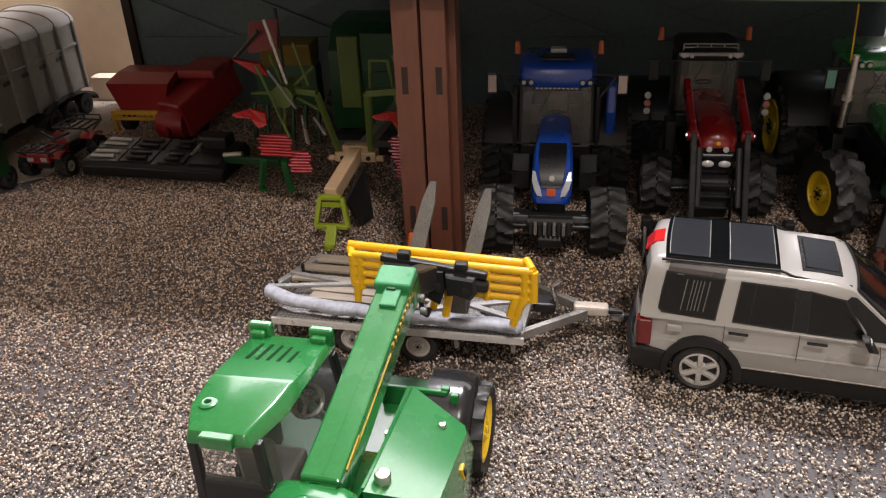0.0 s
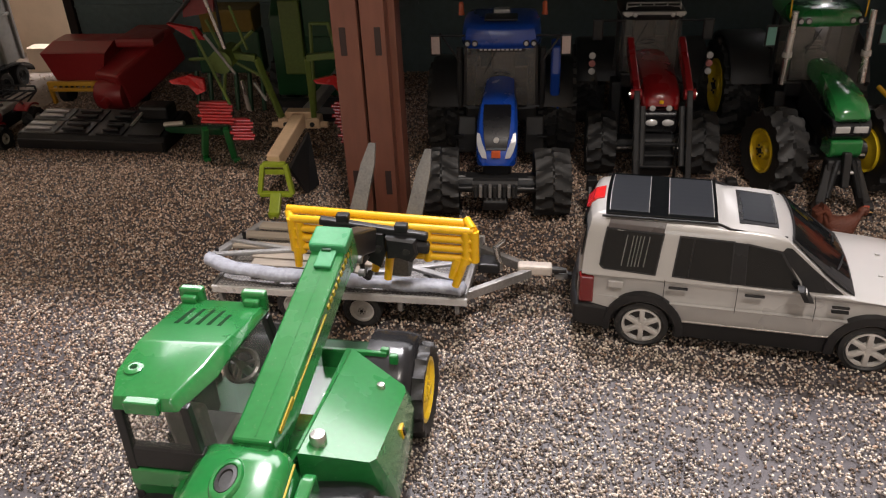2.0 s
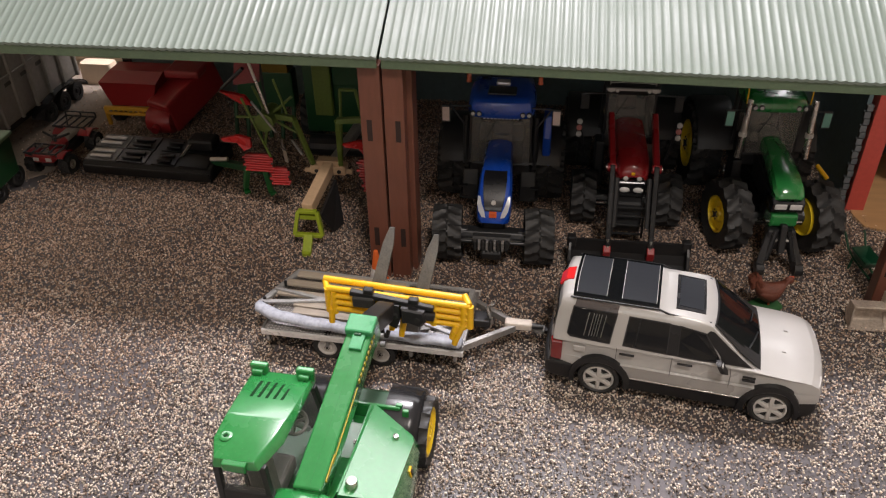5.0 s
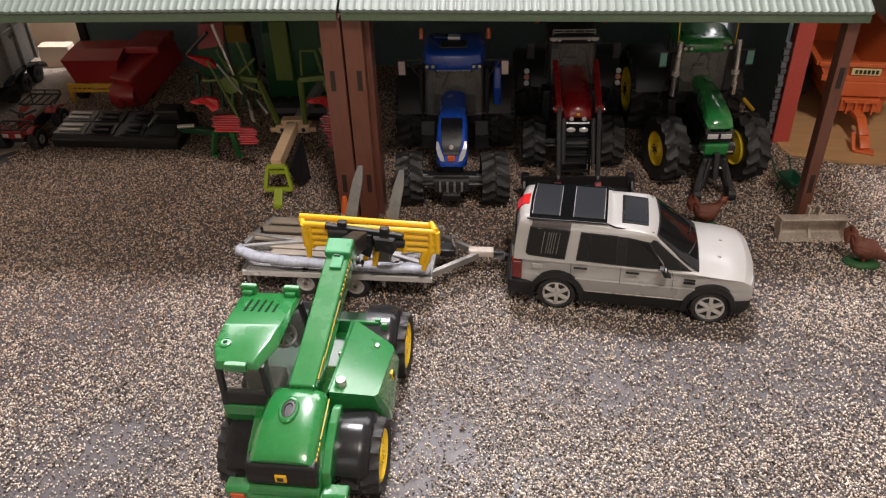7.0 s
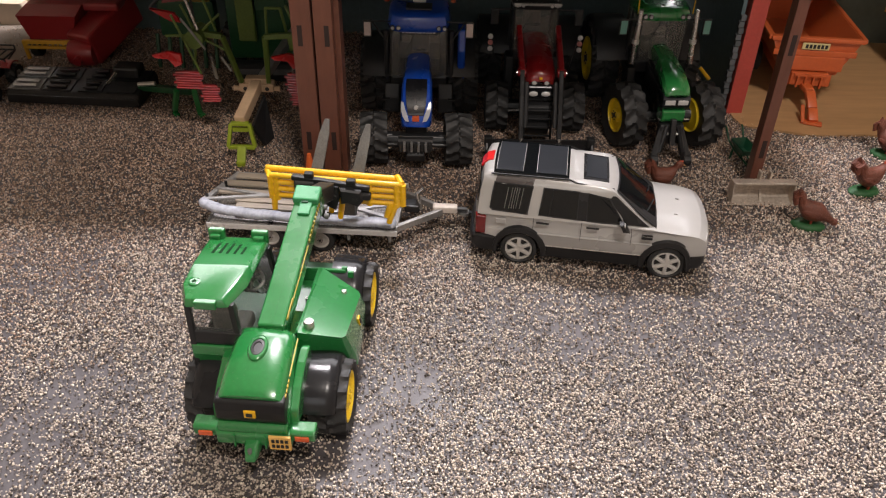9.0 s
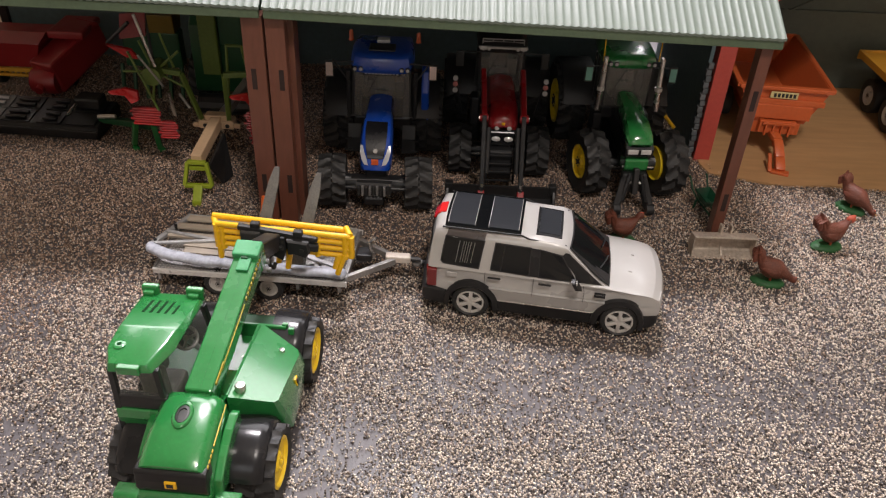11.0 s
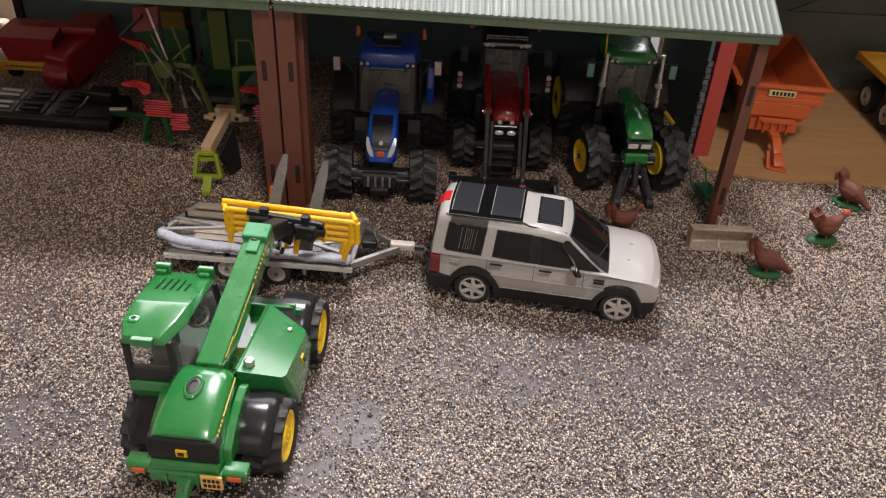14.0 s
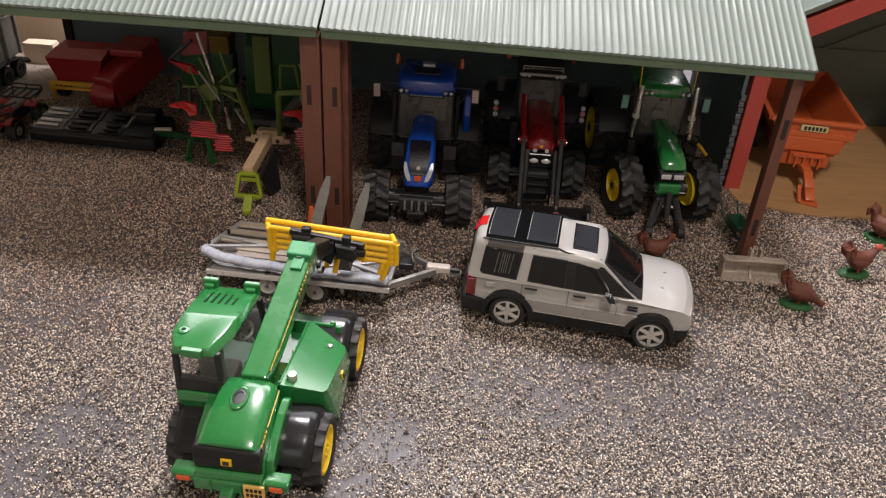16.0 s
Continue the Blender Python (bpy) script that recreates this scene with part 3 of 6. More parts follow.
    top = [(9.4, 32.8, 41.8), (12.0, 33.2, 41.2), (33.2, 20.6, 36.9), (34.4, 17.0, 37.0), (33.6, -20.6, 43.0), (32.0, -22.8, 43.6), (12.0, -27.8, 49.7)]
    mid = [(9.4, 33.4, 34.0), (12.4, 34.0, 33.0), (35.4, 21.8, 29.6), (36.8, 17.6, 29.6), (36.9, -16.0, 27.0), (34.6, -19.4, 27.0), (12.0, -27.4, 34.0)]
    low = [(9.4, 30.0, 18), (12.4, 30.0, 18), (34.6, 17.0, 17), (36.6, 13.0, 17), (37.2, -12.6, 17), (33.6, -15.4, 17), (12.0, -24.0, 19)]
    loft(bm, [top, mid, low])
    es = [e for e in bm.edges if e.calc_face_angle(0) > 0.3]
    bmesh.ops.bevel(bm, geom=es, offset=0.9, segments=2, affect="EDGES", profile=0.5)
    pod = part("engine_cover", bm, GREEN, th, "sloping green side engine cover", 32)
    for x, y, z, r in ((16.2, -20.6, 47.6, 2.6), (26.2, 15.7, 38.9, 1.5)):
        part("fixing_bolt", lathe(bmesh.new(), [(r, -1.0), (r, r * 1.1), (r * 0.86, r * 1.1 + 0.6), (0.1, r * 1.1 + 0.8)], Matrix.Translation((x, y, z)) @ Matrix.Rotation(radians(-90), 4, "Y"), 16), CHROME, pod, "chrome bolt head", 40)
    part("cover_badge", plate(bmesh.new(), [(35.7, 2.2, 29.4), (35.7, 5.6, 29.4), (35.0, 5.6, 33.8), (35.0, 2.2, 33.8)][::-1], 0.8), YELLOW, pod, "small yellow maker's badge")
    part("cover_badge_mark", plate(bmesh.new(), [(36.2, 3.1, 30.4), (36.2, 4.7, 30.4), (35.6, 4.7, 32.8), (35.6, 3.1, 32.8)][::-1], 0.8), BLACK, pod)
    part("lid_seam", bar(bmesh.new(), (11.0, 31.0, 41.9), (11.9, -27.0, 50.0), 0.9, 0.7), GREEN, pod)
    # trough between boom and cover
    part("boom_trough", B(-6, 9.2, -33, 33, 24, 33, 0.8), GREEN, th)
    part("trough_ramp", plate(bmesh.new(), [(1.0, -31, 45.4), (9.2, -31, 45.4), (9.2, 3, 36.2), (1.0, 3, 36.2)], 2.0), GREEN, th, "smooth green ramp beside the boom")
    part("trough_wall", B(-1, 24, 33.4, 35.2, 24, 40.2, 0.5), GREEN, th)
    part("trough_pin", rod(bmesh.new(), (7.6, 12, 33), (7.6, 12, 37.5), 1.2, n=10), CHROME, th)
    for x, y in ((23, 34.4), (27, 31)):
        part("wall_clip", B(x - 1.6, x + 1.6, y, y + 2.2, 36, 41, 0.5), GREEN, th)
    # cab
    part("cab_floor", B(-38, -9, -38, 26, 22, 30, 1.5), GREEN_DARK, th)
    corners = {"rl": ((-34, -38), (-33, -38.4)), "rr": ((-11.0, -37), (-13.2, -38.0)), "fl": ((-38, 24), (-37.5, 15)), "fr": ((-9.5, 24), (-11, 15))}
    for lo, hi in corners.values():
        part("cab_pillar", bar(bmesh.new(), (*lo, 28), (*hi, 74 if hi[1] < 0 else 67), 2.8, 2.6, bev=0.4), BLACK, th)
    part("window_sill", prism(bmesh.new(), [(-36, 49.5), (-39.4, 50), (-39.2, 57.0), (-37.4, 57.6), (-36, 57.6)], -34.6, -10.6, 0.5), BLACK, th)
    part("cab_rear_panel", prism(bmesh.new(), [(-35, 34), (-38.0, 34), (-40.2, 44), (-39.8, 49.2), (-35, 49.4)], -34.8, -10.4, 0.6), GREEN, th)
    part("rear_window", plate(bmesh.new(), [(-32.8, -38.6, 57.6), (-12.2, -38.6, 57.6), (-13.6, -39.2, 73), (-32, -39.2, 73)], 0.6), CAB_GLASS, th, "dusty clear rear cab window")
    part("side_window", plate(bmesh.new(), [(-9.4, -13, 31), (-9.4, 22, 31), (-10.6, 14, 67), (-10.0, -15, 74)], 0.6), CAB_GLASS, th)
    part("side_window", plate(bmesh.new(), [(-10.2, -35, 31), (-9.4, -16, 31), (-10.2, -17, 74), (-12.4, -36, 73)], 0.6), CAB_GLASS, th)
    part("side_window", plate(bmesh.new(), [(-38.4, 22, 31), (-35.0, -36, 31), (-34.4, -37, 73), (-38.2, 14, 67)], 0.6), CAB_GLASS, th)
    part("windscreen", plate(bmesh.new(), [(-11, 24.4, 31), (-37, 24.4, 31), (-36.4, 15.4, 67), (-12.4, 15.4, 67)], 0.6), CAB_GLASS, th)
    part("seat_cushion", B(-30, -16, -20, -2, 32, 40, 2.0), SEAT_GREY, th, "grey cab seat cushion")
    part("seat_back", prism(bmesh.new(), [(-24, 36), (-18.5, 36), (-20.5, 60), (-24.5, 61), (-27, 58)], -29, -17, 1.8), SEAT_GREY, th, "grey cab seat back")
    part("console", B(-33, -31, -22, 10, 30, 46, 0.8), BLACK, th)
    bm = bmesh.new()
    wheel_m = Matrix.Translation((-17, 4, 54)) @ Matrix.Rotation(radians(35), 4, "X")
    for i in range(18):
        a, b = 2 * math.pi * i / 18, 2 * math.pi * (i + 1) / 18
        rod(bm, wheel_m @ Vector((5.4 * math.cos(a), 5.4 * math.sin(a), 0)), wheel_m @ Vector((5.4 * math.cos(b), 5.4 * math.sin(b), 0)), 0.9, n=6)
    for k in range(3):
        a = 2 * math.pi * k / 3 + 0.5
        rod(bm, wheel_m @ Vector((0, 0, 0)), wheel_m @ Vector((5.2 * math.cos(a), 5.2 * math.sin(a), 0)), 0.8, n=6)
    rod(bm, wheel_m @ Vector((0, 0, 0.8)), wheel_m @ Vector((0, 0, -20)), 1.6, n=8)
    part("steering_wheel", bm, STEEL, th, "grey steering wheel on its column")
    # cab roof: slotted front half, flatter rear half with a chamfered side, folded skirt
    bm = bmesh.new()
    t = [bm.verts.new(p) for p in ((-40.0, 17.6, 70.0), (-11.4, 18.2, 70.0), (-10.4, -16.6, 79.0), (-12.0, -26.0, 78.3), (-16.0, -39.4, 77.2), (-32.6, -40.0, 77.2), (-36.9, -30.0, 77.6), (-36.4, -17.6, 79.0))]
    b = [bm.verts.new(p) for p in ((-40.8, 18.6, 66.6), (-10.4, 19.2, 66.6), (-8.4, -17.0, 75.0), (-8.6, -25.4, 73.8), (-13.8, -41.0, 73.4), (-33.2, -41.6, 73.0), (-38.2, -31.0, 73.4), (-37.8, -17.6, 75.0))]
    bm.faces.new((t[0], t[1], t[2], t[7])), bm.faces.new((t[7], t[2], t[3], t[6])), bm.faces.new((t[6], t[3], t[4], t[5])), bm.faces.new(b[::-1])
    for i in range(8):
        bm.faces.new((t[i], b[i], b[(i + 1) % 8], t[(i + 1) % 8]))
    bmesh.ops.recalc_face_normals(bm, faces=bm.faces)
    es = [e for e in bm.edges if e.calc_face_angle(0) > 0.3]
    bmesh.ops.bevel(bm, geom=es, offset=0.9, segments=2, affect="EDGES", profile=0.5)
    roof = part("cab_roof", bm, GREEN, th, "glossy green cab roof with slots", 28)
    # openings are not cut: this dark green paints the shade inside them
    SLOT = material("slot_shade", (0.005, 0.026, 0.008), 0.8)
    SLOT.node_tree.nodes["Principled BSDF"].inputs["Specular IOR Level"].default_value = 0.1
    for k in range(5):
        x = -32.0 + k * 3.5
        part("roof_slot", bar(bmesh.new(), (x - 0.2, 9.2, 71.85), (x + 0.2, -4.0, 75.35), 1.5, 0.8, bev=0.2), SLOT, roof)
    for x in (-36.5, -14.6):
        lug = part("lamp_lug", B(x - 4.2, x + 4.2, 15.4, 18.8, 68, 75.2, 0.9), GREEN, roof)
        part("lamp_lug_face", B(x - 2.7, x + 2.7, 13.0, 15.8, 70.0, 73.4, 0.8), GREEN, lug)
    part("roof_dimple", lathe(bmesh.new(), [(2.8, -0.4), (2.8, 0.5), (2.0, 0.9), (1.1, 0.8), (0.8, 0.2), (0.1, 0.1)], Matrix.Translation((-32, -29, 77.6)) @ Matrix.Rotation(radians(-90), 4, "Y"), 18), GREEN, roof, "", 40)
    part("roof_dimple_hole", lathe(bmesh.new(), [(1.0, 0.0), (0.9, 0.5), (0.1, 0.6)], Matrix.Translation((-32, -29, 77.6)) @ Matrix.Rotation(radians(-90), 4, "Y"), 12), SLOT, roof)
    part("roof_catch", B(-28.6, -18.6, -42.6, -39.6, 73.2, 77.4, 0.5), GREEN, roof)
    # boom, rising to the front
    A, C = Vector((2.0, -33, 53.2)), Vector((3.6, 52, 72.2))
    d = C - A
    boom = part("boom", bar(bmesh.new(), A, C, 12.5, 12.5, bev=0.9), GREEN, th, "long green telescopic boom")
    up = Vector((0, -d.z, d.y)).normalized()
    part("boom_seam", bar(bmesh.new(), A + up * 6.2 + d * 0.02 + Vector((0.6, 0, 0)), A + up * 6.2 + d * 0.86 + Vector((0.6, 0, 0)), 0.5, 0.5), GREEN, boom)
    part("boom_foot", B(-3.4, 8.2, -37, -30, 38, 55, 1.0), GREEN, th)
    part("boom_foot_cap", B(-2.6, 7.4, -35.6, -32.6, 55, 57.4, 0.4), GREEN, th)
    side = Vector((6.35, 0, 0))
    part("boom_stripe", bar(bmesh.new(), A + side + up * 2.6 + d * 0.16, A + side + up * 2.6 + d * 0.60, 0.4, 0.55), STRIPE, boom, "yellow pin stripe")
    part("boom_model_mark", bar(bmesh.new(), A + side + up * 4.0 + d * 0.06, A + side + up * 4.0 + d * 0.20, 0.5, 1.6), STRIPE, boom)
    for k in range(9):
        part("boom_letter_mark", bar(bmesh.new(), A + side + up * 3.0 + d * (0.63 + k * 0.036), A + side + up * 3.0 + d * (0.648 + k * 0.036), 0.4, 1.9), STRIPE, boom)
    head = part("boom_head", bar(bmesh.new(), A + up * 7.2 + d * 0.90, A + up * 7.2 + d * 1.02, 13.8, 4.2, bev=0.9), MINT, th, "paler green boom head")
    part("head_cheek", bar(bmesh.new(), A + d * 0.93, A + d * 1.03, 13.4, 13.0, bev=0.9), GREEN, th)
    part("head_cap", bar(bmesh.new(), A + up * 7.0 + d * 0.80 + Vector((0.6, 0, 0)), A + up * 7.0 + d * 0.90 + Vector((0.6, 0, 0)), 6.2, 1.4, bev=0.4), MINT, head)
    part("head_slot", bar(bmesh.new(), A + up * 7.6 + d * 0.885, A + up * 7.6 + d * 0.915, 3.4, 1.6, bev=0.3), GREEN_DARK, head)
    for k in range(2):
        part("pivot_pin", rod(bmesh.new(), (9.4, 55 + k * 2, 66 - k * 7), (11.6, 55 + k * 2, 66 - k * 7), 1.5), FORK_STEEL, th)
    part("boom_nose", bar(bmesh.new(), (3.6, 51, 73), (5, 84, 58), 9, 10, bev=0.8), BLACK, th, "black boom nose")
    return th


telehandler(pose(0.0168, -0.190, 0, 0, 0, -3.7))


# the fork carriage with its yellow guard, hung on the boom
def fork_carriage(m):
    fc = thing("fork_carriage", "yellow fork guard with black hitch and grey forks on the boom", "forks", m)
    part("guard_top_rail", rod(bmesh.new(), (-42.5, 3.2, 60.4), (36.4, 3.0, 57.4), 1.9, n=14), YELLOW, fc, "", 40)
    for k in range(4):
        z = 59.4 - k * 4.4
        part("guard_rail", rod(bmesh.new(), (-38.6, -3.4, z), (39.8, -3.4, z - 2.2), 1.75, n=14), YELLOW, fc, "", 40)
    for x, z0, z1 in ((-38.6, 44, 59.4), (-35.4, 43, 58), (20.2, 42.6, 57.6), (36.4, 42, 57.2), (40.0, 43, 57.4)):
        part("guard_upright", rod(bmesh.new(), (x, -3.4, z0), (x, -3.4, z1), 2.0, n=14), YELLOW, fc, "", 40)
    for x0, x1, z0, z1 in ((-37.2, -37.7, 46, 36.4), (-1.0, -3.4, 47, 36.2), (4.0, 2.0, 46, 32.4), (36.0, 31.6, 45, 30.8), (33.0, 30.2, 44, 35)):
        part("guard_foot", rod(bmesh.new(), (x0, -3.6, z0), (x1, -4.4, z1), 2.1, 1.7, n=12), YELLOW, fc, "", 40)
    for x in (-42.0, 36.0):
        part("guard_link", rod(bmesh.new(), (x, 3.2, 59), (x + (3.4 if x < 0 else 3.6), -3.4, 58), 1.8, n=12), YELLOW, fc, "", 40)
    part("hitch_beam", bar(bmesh.new(), (-25, -6, 60.6), (21, -6, 55.4), 3.6, 3.4, bev=0.8), BLACK, fc, "black quick-hitch beam")
    part("hitch_cheek", prism(bmesh.new(), [(-3, 51), (-8.5, 52), (-9, 58), (-6, 60.5), (-3, 60)], -23.5, -11.5, 1.0), SLOT_GREY, fc, "worn grey hitch cheek")
    for x, z in ((-14.6, 62.4), (10, 59.0)):
        part("beam_lug", B(x - 2.8, x + 2.8, -8.2, -4.2, z - 1.6, z + 2.0, 0.8), BLACK, fc)
    part("hitch_plate", loft(bmesh.new(), [[(-8.0, y, 57.6), (2.6, y, 57.0), (3.0, y, 48.0), (0.8, y, 41.2), (-4.6, y, 44.0), (-6.4, y, 50)] for y in (-9.5, -8.8, -4.2, -3.6)]), BLACK, fc, "black hitch plate", 20)
    part("hitch_block", loft(bmesh.new(), [[(3.6 + i, y, 56.6 - i), (16.6 - i, y, 55.6 - i), (17.4 - i, y, 48.4 + i), (14.6 - i, y, 44.6 + i), (9 - i, y, 46.4 + i), (4.0 + i, y, 45.8 + i)] for y, i in ((-11.0, 1.2), (-10.0, 0.2), (-4, 0))]), BLACK, fc, "black faceted hitch block", 20)
    part("hitch_latch", bar(bmesh.new(), (14, -8, 51.5), (21.6, -6.5, 50.4), 4.2, 5.0, bev=1.2), BLACK, fc)
    for x, z in ((0.4, 50.6), (12.6, 50.2)):
        part("hitch_bolt", rod(bmesh.new(), (x, -11.6, z), (x, -9.4, z), 1.5, n=12), SLOT_GREY, fc)
    part("hydraulic_hose", pipe(bmesh.new(), [(-4.4, -10, 47), (-6.6, -12, 44.4), (-6.4, -12, 38.6), (-4.6, -11, 36.4), (-3.8, -9, 39)], 1.2), BLACK, fc)
    for x, s in ((-19, 0), (6, 1)):
        bm = bmesh.new()
        rings = []
        for u in range(7):
            t = u / 6
            half = 4.3 - 1.5 * t - (1.4 if u == 6 else 0)
            y, z = 3 + 25 * t, 32 + 50 * t - 2 * s
            rings.append([(x + 10 * t - half, y - 0.6, z), (x + 10 * t + half, y - 0.6, z), (x + 10 * t + half, y + 1.2, z - 0.8), (x + 10 * t - half, y + 1.2, z - 0.8)])
        loft(bm, rings)
        part("fork_tine", bm, FORK_STEEL, fc, "worn grey steel fork tine")
        part("fork_heel", B(x - 4, x + 4, 1.8, 4.0, 30, 56, 0.5), FORK_STEEL, fc)
    return fc


fork_carriage(pose(0.031, -0.0915, 0.0, 0, 0, -3.7))


# ---- silver estate car ----
def arc(cy, cz, r, a0, a1, n=10):
    return [(cy + r * math.cos(radians(a0 + (a1 - a0) * i / n)), cz + r * math.sin(radians(a0 + (a1 - a0) * i / n))) for i in range(n + 1)]


def estate_car(m):
    car = thing("toy_car", "silver toy off-road estate car with black arches and glass roof", "car", m)

    def bow(v):
        """Rounds nose, tail, screen and roof as seen from above and from the front."""
        u = min(1.15, (v.x / 29) ** 2)
        y, z = v.y, v.z
        dy = -4.0 * u * min(1.0, max(0.0, (y - 50) / 16)) + 3.2 * u * min(1.0, max(0.0, (-y - 58) / 14))
        if z > 36.5:
            dy -= 3.4 * u * min(1.0, max(0.0, (y - 4) / 8)) * min(1.0, (z - 36.5) / 2.5)
        dz = -1.9 * u * min(1.0, max(0.0, (z - 31) / 5)) if z < 45 else -1.3 * u
        return Vector((v.x, y + dy, z + dz))

    def skin(name, bm, mat, parent, label="", smooth=0):
        xs = [v.co.x for v in bm.verts]
        if max(xs) - min(xs) > 12:
            for k in range(-28, 29, 4):
                if min(xs) < k < max(xs):
                    bmesh.ops.bisect_plane(bm, geom=bm.verts[:] + bm.edges[:] + bm.faces[:], plane_co=(k, 0, 0), plane_no=(1, 0, 0))
        for v in bm.verts:
            v.co = bow(v.co)
        return part(name, bm, mat, parent, label, smooth)

    RA, FA = -45, 45.0

    def side(v):
        nose = max(0.0, (v.y - 44) / 24)
        tail = max(0.0, (-v.y - 62) / 14)
        k = 1 - 0.09 * nose ** 2 - 0.10 * tail ** 2
        # flanks bulge at the waist and lean in to the window line
        k *= 1.0 - 0.00016 * (v.z - 25) ** 2 - (0.004 * (v.z - 33) if v.z > 33 else 0)
        return Vector((v.x * k, v.y, v.z))
    outline = [(-75.5, 20.6), (-59.6, 20.0)] + arc(RA, 11.5, 13.8, 186, 24, 12) + [(-31, 16.6), (31, 16.6)] + arc(FA, 11.5, 13.8, 156, -6, 12) + [(59.4, 18.6), (69.4, 19.0), (70.2, 21), (70.0, 26), (68.4, 30.0), (64, 33.2), (57, 34.9), (48, 36.0), (36, 37), (33, 37.5), (-70, 37.5), (-74.5, 34), (-75.5, 24)]
    bm = prism(bmesh.new(), outline, -29.8, 29.8, 1.6)
    for k in (21, 25, 29, 33, 35.4):
        bmesh.ops.bisect_plane(bm, geom=bm.verts[:] + bm.edges[:] + bm.faces[:], plane_co=(0, 0, k), plane_no=(0, 0, 1))
    for v in bm.verts:
        v.co = side(v.co)
    skin("body", bm, SILVER_PAINT, car, "silver painted lower body", 50)
    # inner black core that closes the arches
    skin("underbody", B(-20, 20, -76, 68, 7, 30, 2), BLACK, car)

    # upper body: the sides lean in and roll over into the roof
    def lean(y, z):
        x = 28.0 - 0.305 * (z - 37.5)
        if z > 55:
            x -= 0.22 * (z - 55) ** 1.6
        if y < -62:
            x -= 0.16 * (-62 - y) * min(1.0, (z - 37) / 10)
        if y > 6:
            x -= 0.05 * (y - 6)
        return x
    green = [(-74.5, 36.8), (-73.6, 44), (-72.2, 52), (-70.6, 57.4), (-68.2, 59.4), (-64, 60.4), (-40, 60.8), (-20, 60.4), (-15, 58.6), (-4, 58.4), (5, 57.6), (11, 55.4), (34.5, 37), (34.5, 36.8)]
    bm = prism(bmesh.new(), green, -28, 28)
    for k in (40, 46, 52, 55, 57, 58.4, 59.6):
        bmesh.ops.bisect_plane(bm, geom=bm.verts[:] + bm.edges[:] + bm.faces[:], plane_co=(0, 0, k), plane_no=(0, 0, 1))
    for k in (-58, -30, 0, 16, 25):
        bmesh.ops.bisect_plane(bm, geom=bm.verts[:] + bm.edges[:] + bm.faces[:], plane_co=(0, k, 0), plane_no=(0, 1, 0))
    for v in bm.verts:
        v.co.x = math.copysign(lean(v.co.y, v.co.z), v.co.x) * min(1.0, abs(v.co.x) / 28)
    skin("upper_body", bm, SILVER_PAINT, car, "silver roof and pillars", 60)

    GASKET = material("black_window_gasket", (0.012, 0.012, 0.013), 0.5)

    def window(name, pts, label="", mat=DARK_GLASS, rim=0.7, proud=0.35):
        cy, cz = sum(p[0] for p in pts) / len(pts), sum(p[1] for p in pts) / len(pts)
        for s in (1, -1):
            def panel(grow, lift):
                out = []
                for (y, z), (yn, zn) in zip(pts, pts[1:] + pts[:1]):
                    for f in (0.0, 0.5):
                        yy, zz = y + (yn - y) * f, z + (zn - z) * f
                        yy += grow * (1 if yy > cy + 0.5 else -1 if yy < cy - 0.5 else 0)
                        zz += grow * (1 if zz > cz + 0.5 else -1 if zz < cz - 0.5 else 0)
                        out.append((s * (lean(yy, zz) + lift), yy, zz))
                return out if s > 0 else out[::-1]
            pane = skin(name, plate(bmesh.new(), panel(0.0, proud), 0.9), mat, car, label)
            if rim:
                skin("window_gasket", plate(bmesh.new(), panel(rim, proud - 0.12), 0.9), GASKET, pane)
    window("quarter_window", [(-65.6, 41.6), (-63.6, 40.2), (-42.0, 39.4), (-39.8, 54.6), (-62.8, 55.2)], "dark tinted quarter window")
    window("quarter_trim", [(-62.8, 55.9), (-39.6, 55.4), (-38.9, 58.6), (-62.0, 58.9)], "dark brown trim above the quarter window", material("dark_brown_trim", (0.05, 0.038, 0.034), 0.3, vary=0.2), 0)
    window("rear_door_window", [(-34.2, 39.6), (-12.0, 38.9), (-12.4, 53.9), (-32.6, 54.3)], "dark tinted door window")
    window("front_door_window", [(-5.8, 38.8), (18.2, 38.6), (16.8, 41.4), (6.6, 51.6), (-6.6, 53.6)], "dark tinted door window")
    window("front_pillar", [(19.4, 38.0), (32.6, 37.7), (12.0, 53.6), (9.2, 53.8), (7.4, 52.2), (17.8, 41.8)], "black windscreen pillar", FENDER, 0)
    window("door_pillar", [(-11.4, 38.4), (-6.2, 38.4), (-7.0, 54.1), (-11.8, 54.3)], "black pillar between the door windows", FENDER, 0)
    for s in (1, -1):
        skin("window_divider", bar(bmesh.new(), (s * (lean(-28, 39.5) + 0.5), -28.6, 39.5), (s * (lean(-27, 54) + 0.5), -27.4, 54), 0.5, 0.7), GASKET, car)
        for k, y in enumerate((-55.6, -53.0, -51.6, -50.2, -48.8, -46.6)):
            skin("window_bar", bar(bmesh.new(), (s * (lean(y, 42) + 0.45), y, 41.4 + 0.1 * k), (s * (lean(y, 53.4) + 0.45), y + 1.6, 53.6), 0.35, 0.35), STEEL, car)
    bm = plate(bmesh.new(), [(-24.6, 35.3, 37.6), (24.6, 35.3, 37.6), (19.6, 12.0, 55.6), (-19.6, 12.0, 55.6)], 0.5)
    skin("windscreen", bm, DARK_GLASS, car, "dark raked windscreen")
    skin("screen_surround", plate(bmesh.new(), [(-26.0, 36.0, 36.8), (26.0, 36.0, 36.8), (20.6, 11.2, 55.9), (-20.6, 11.2, 55.9)], 0.5), GASKET, car)
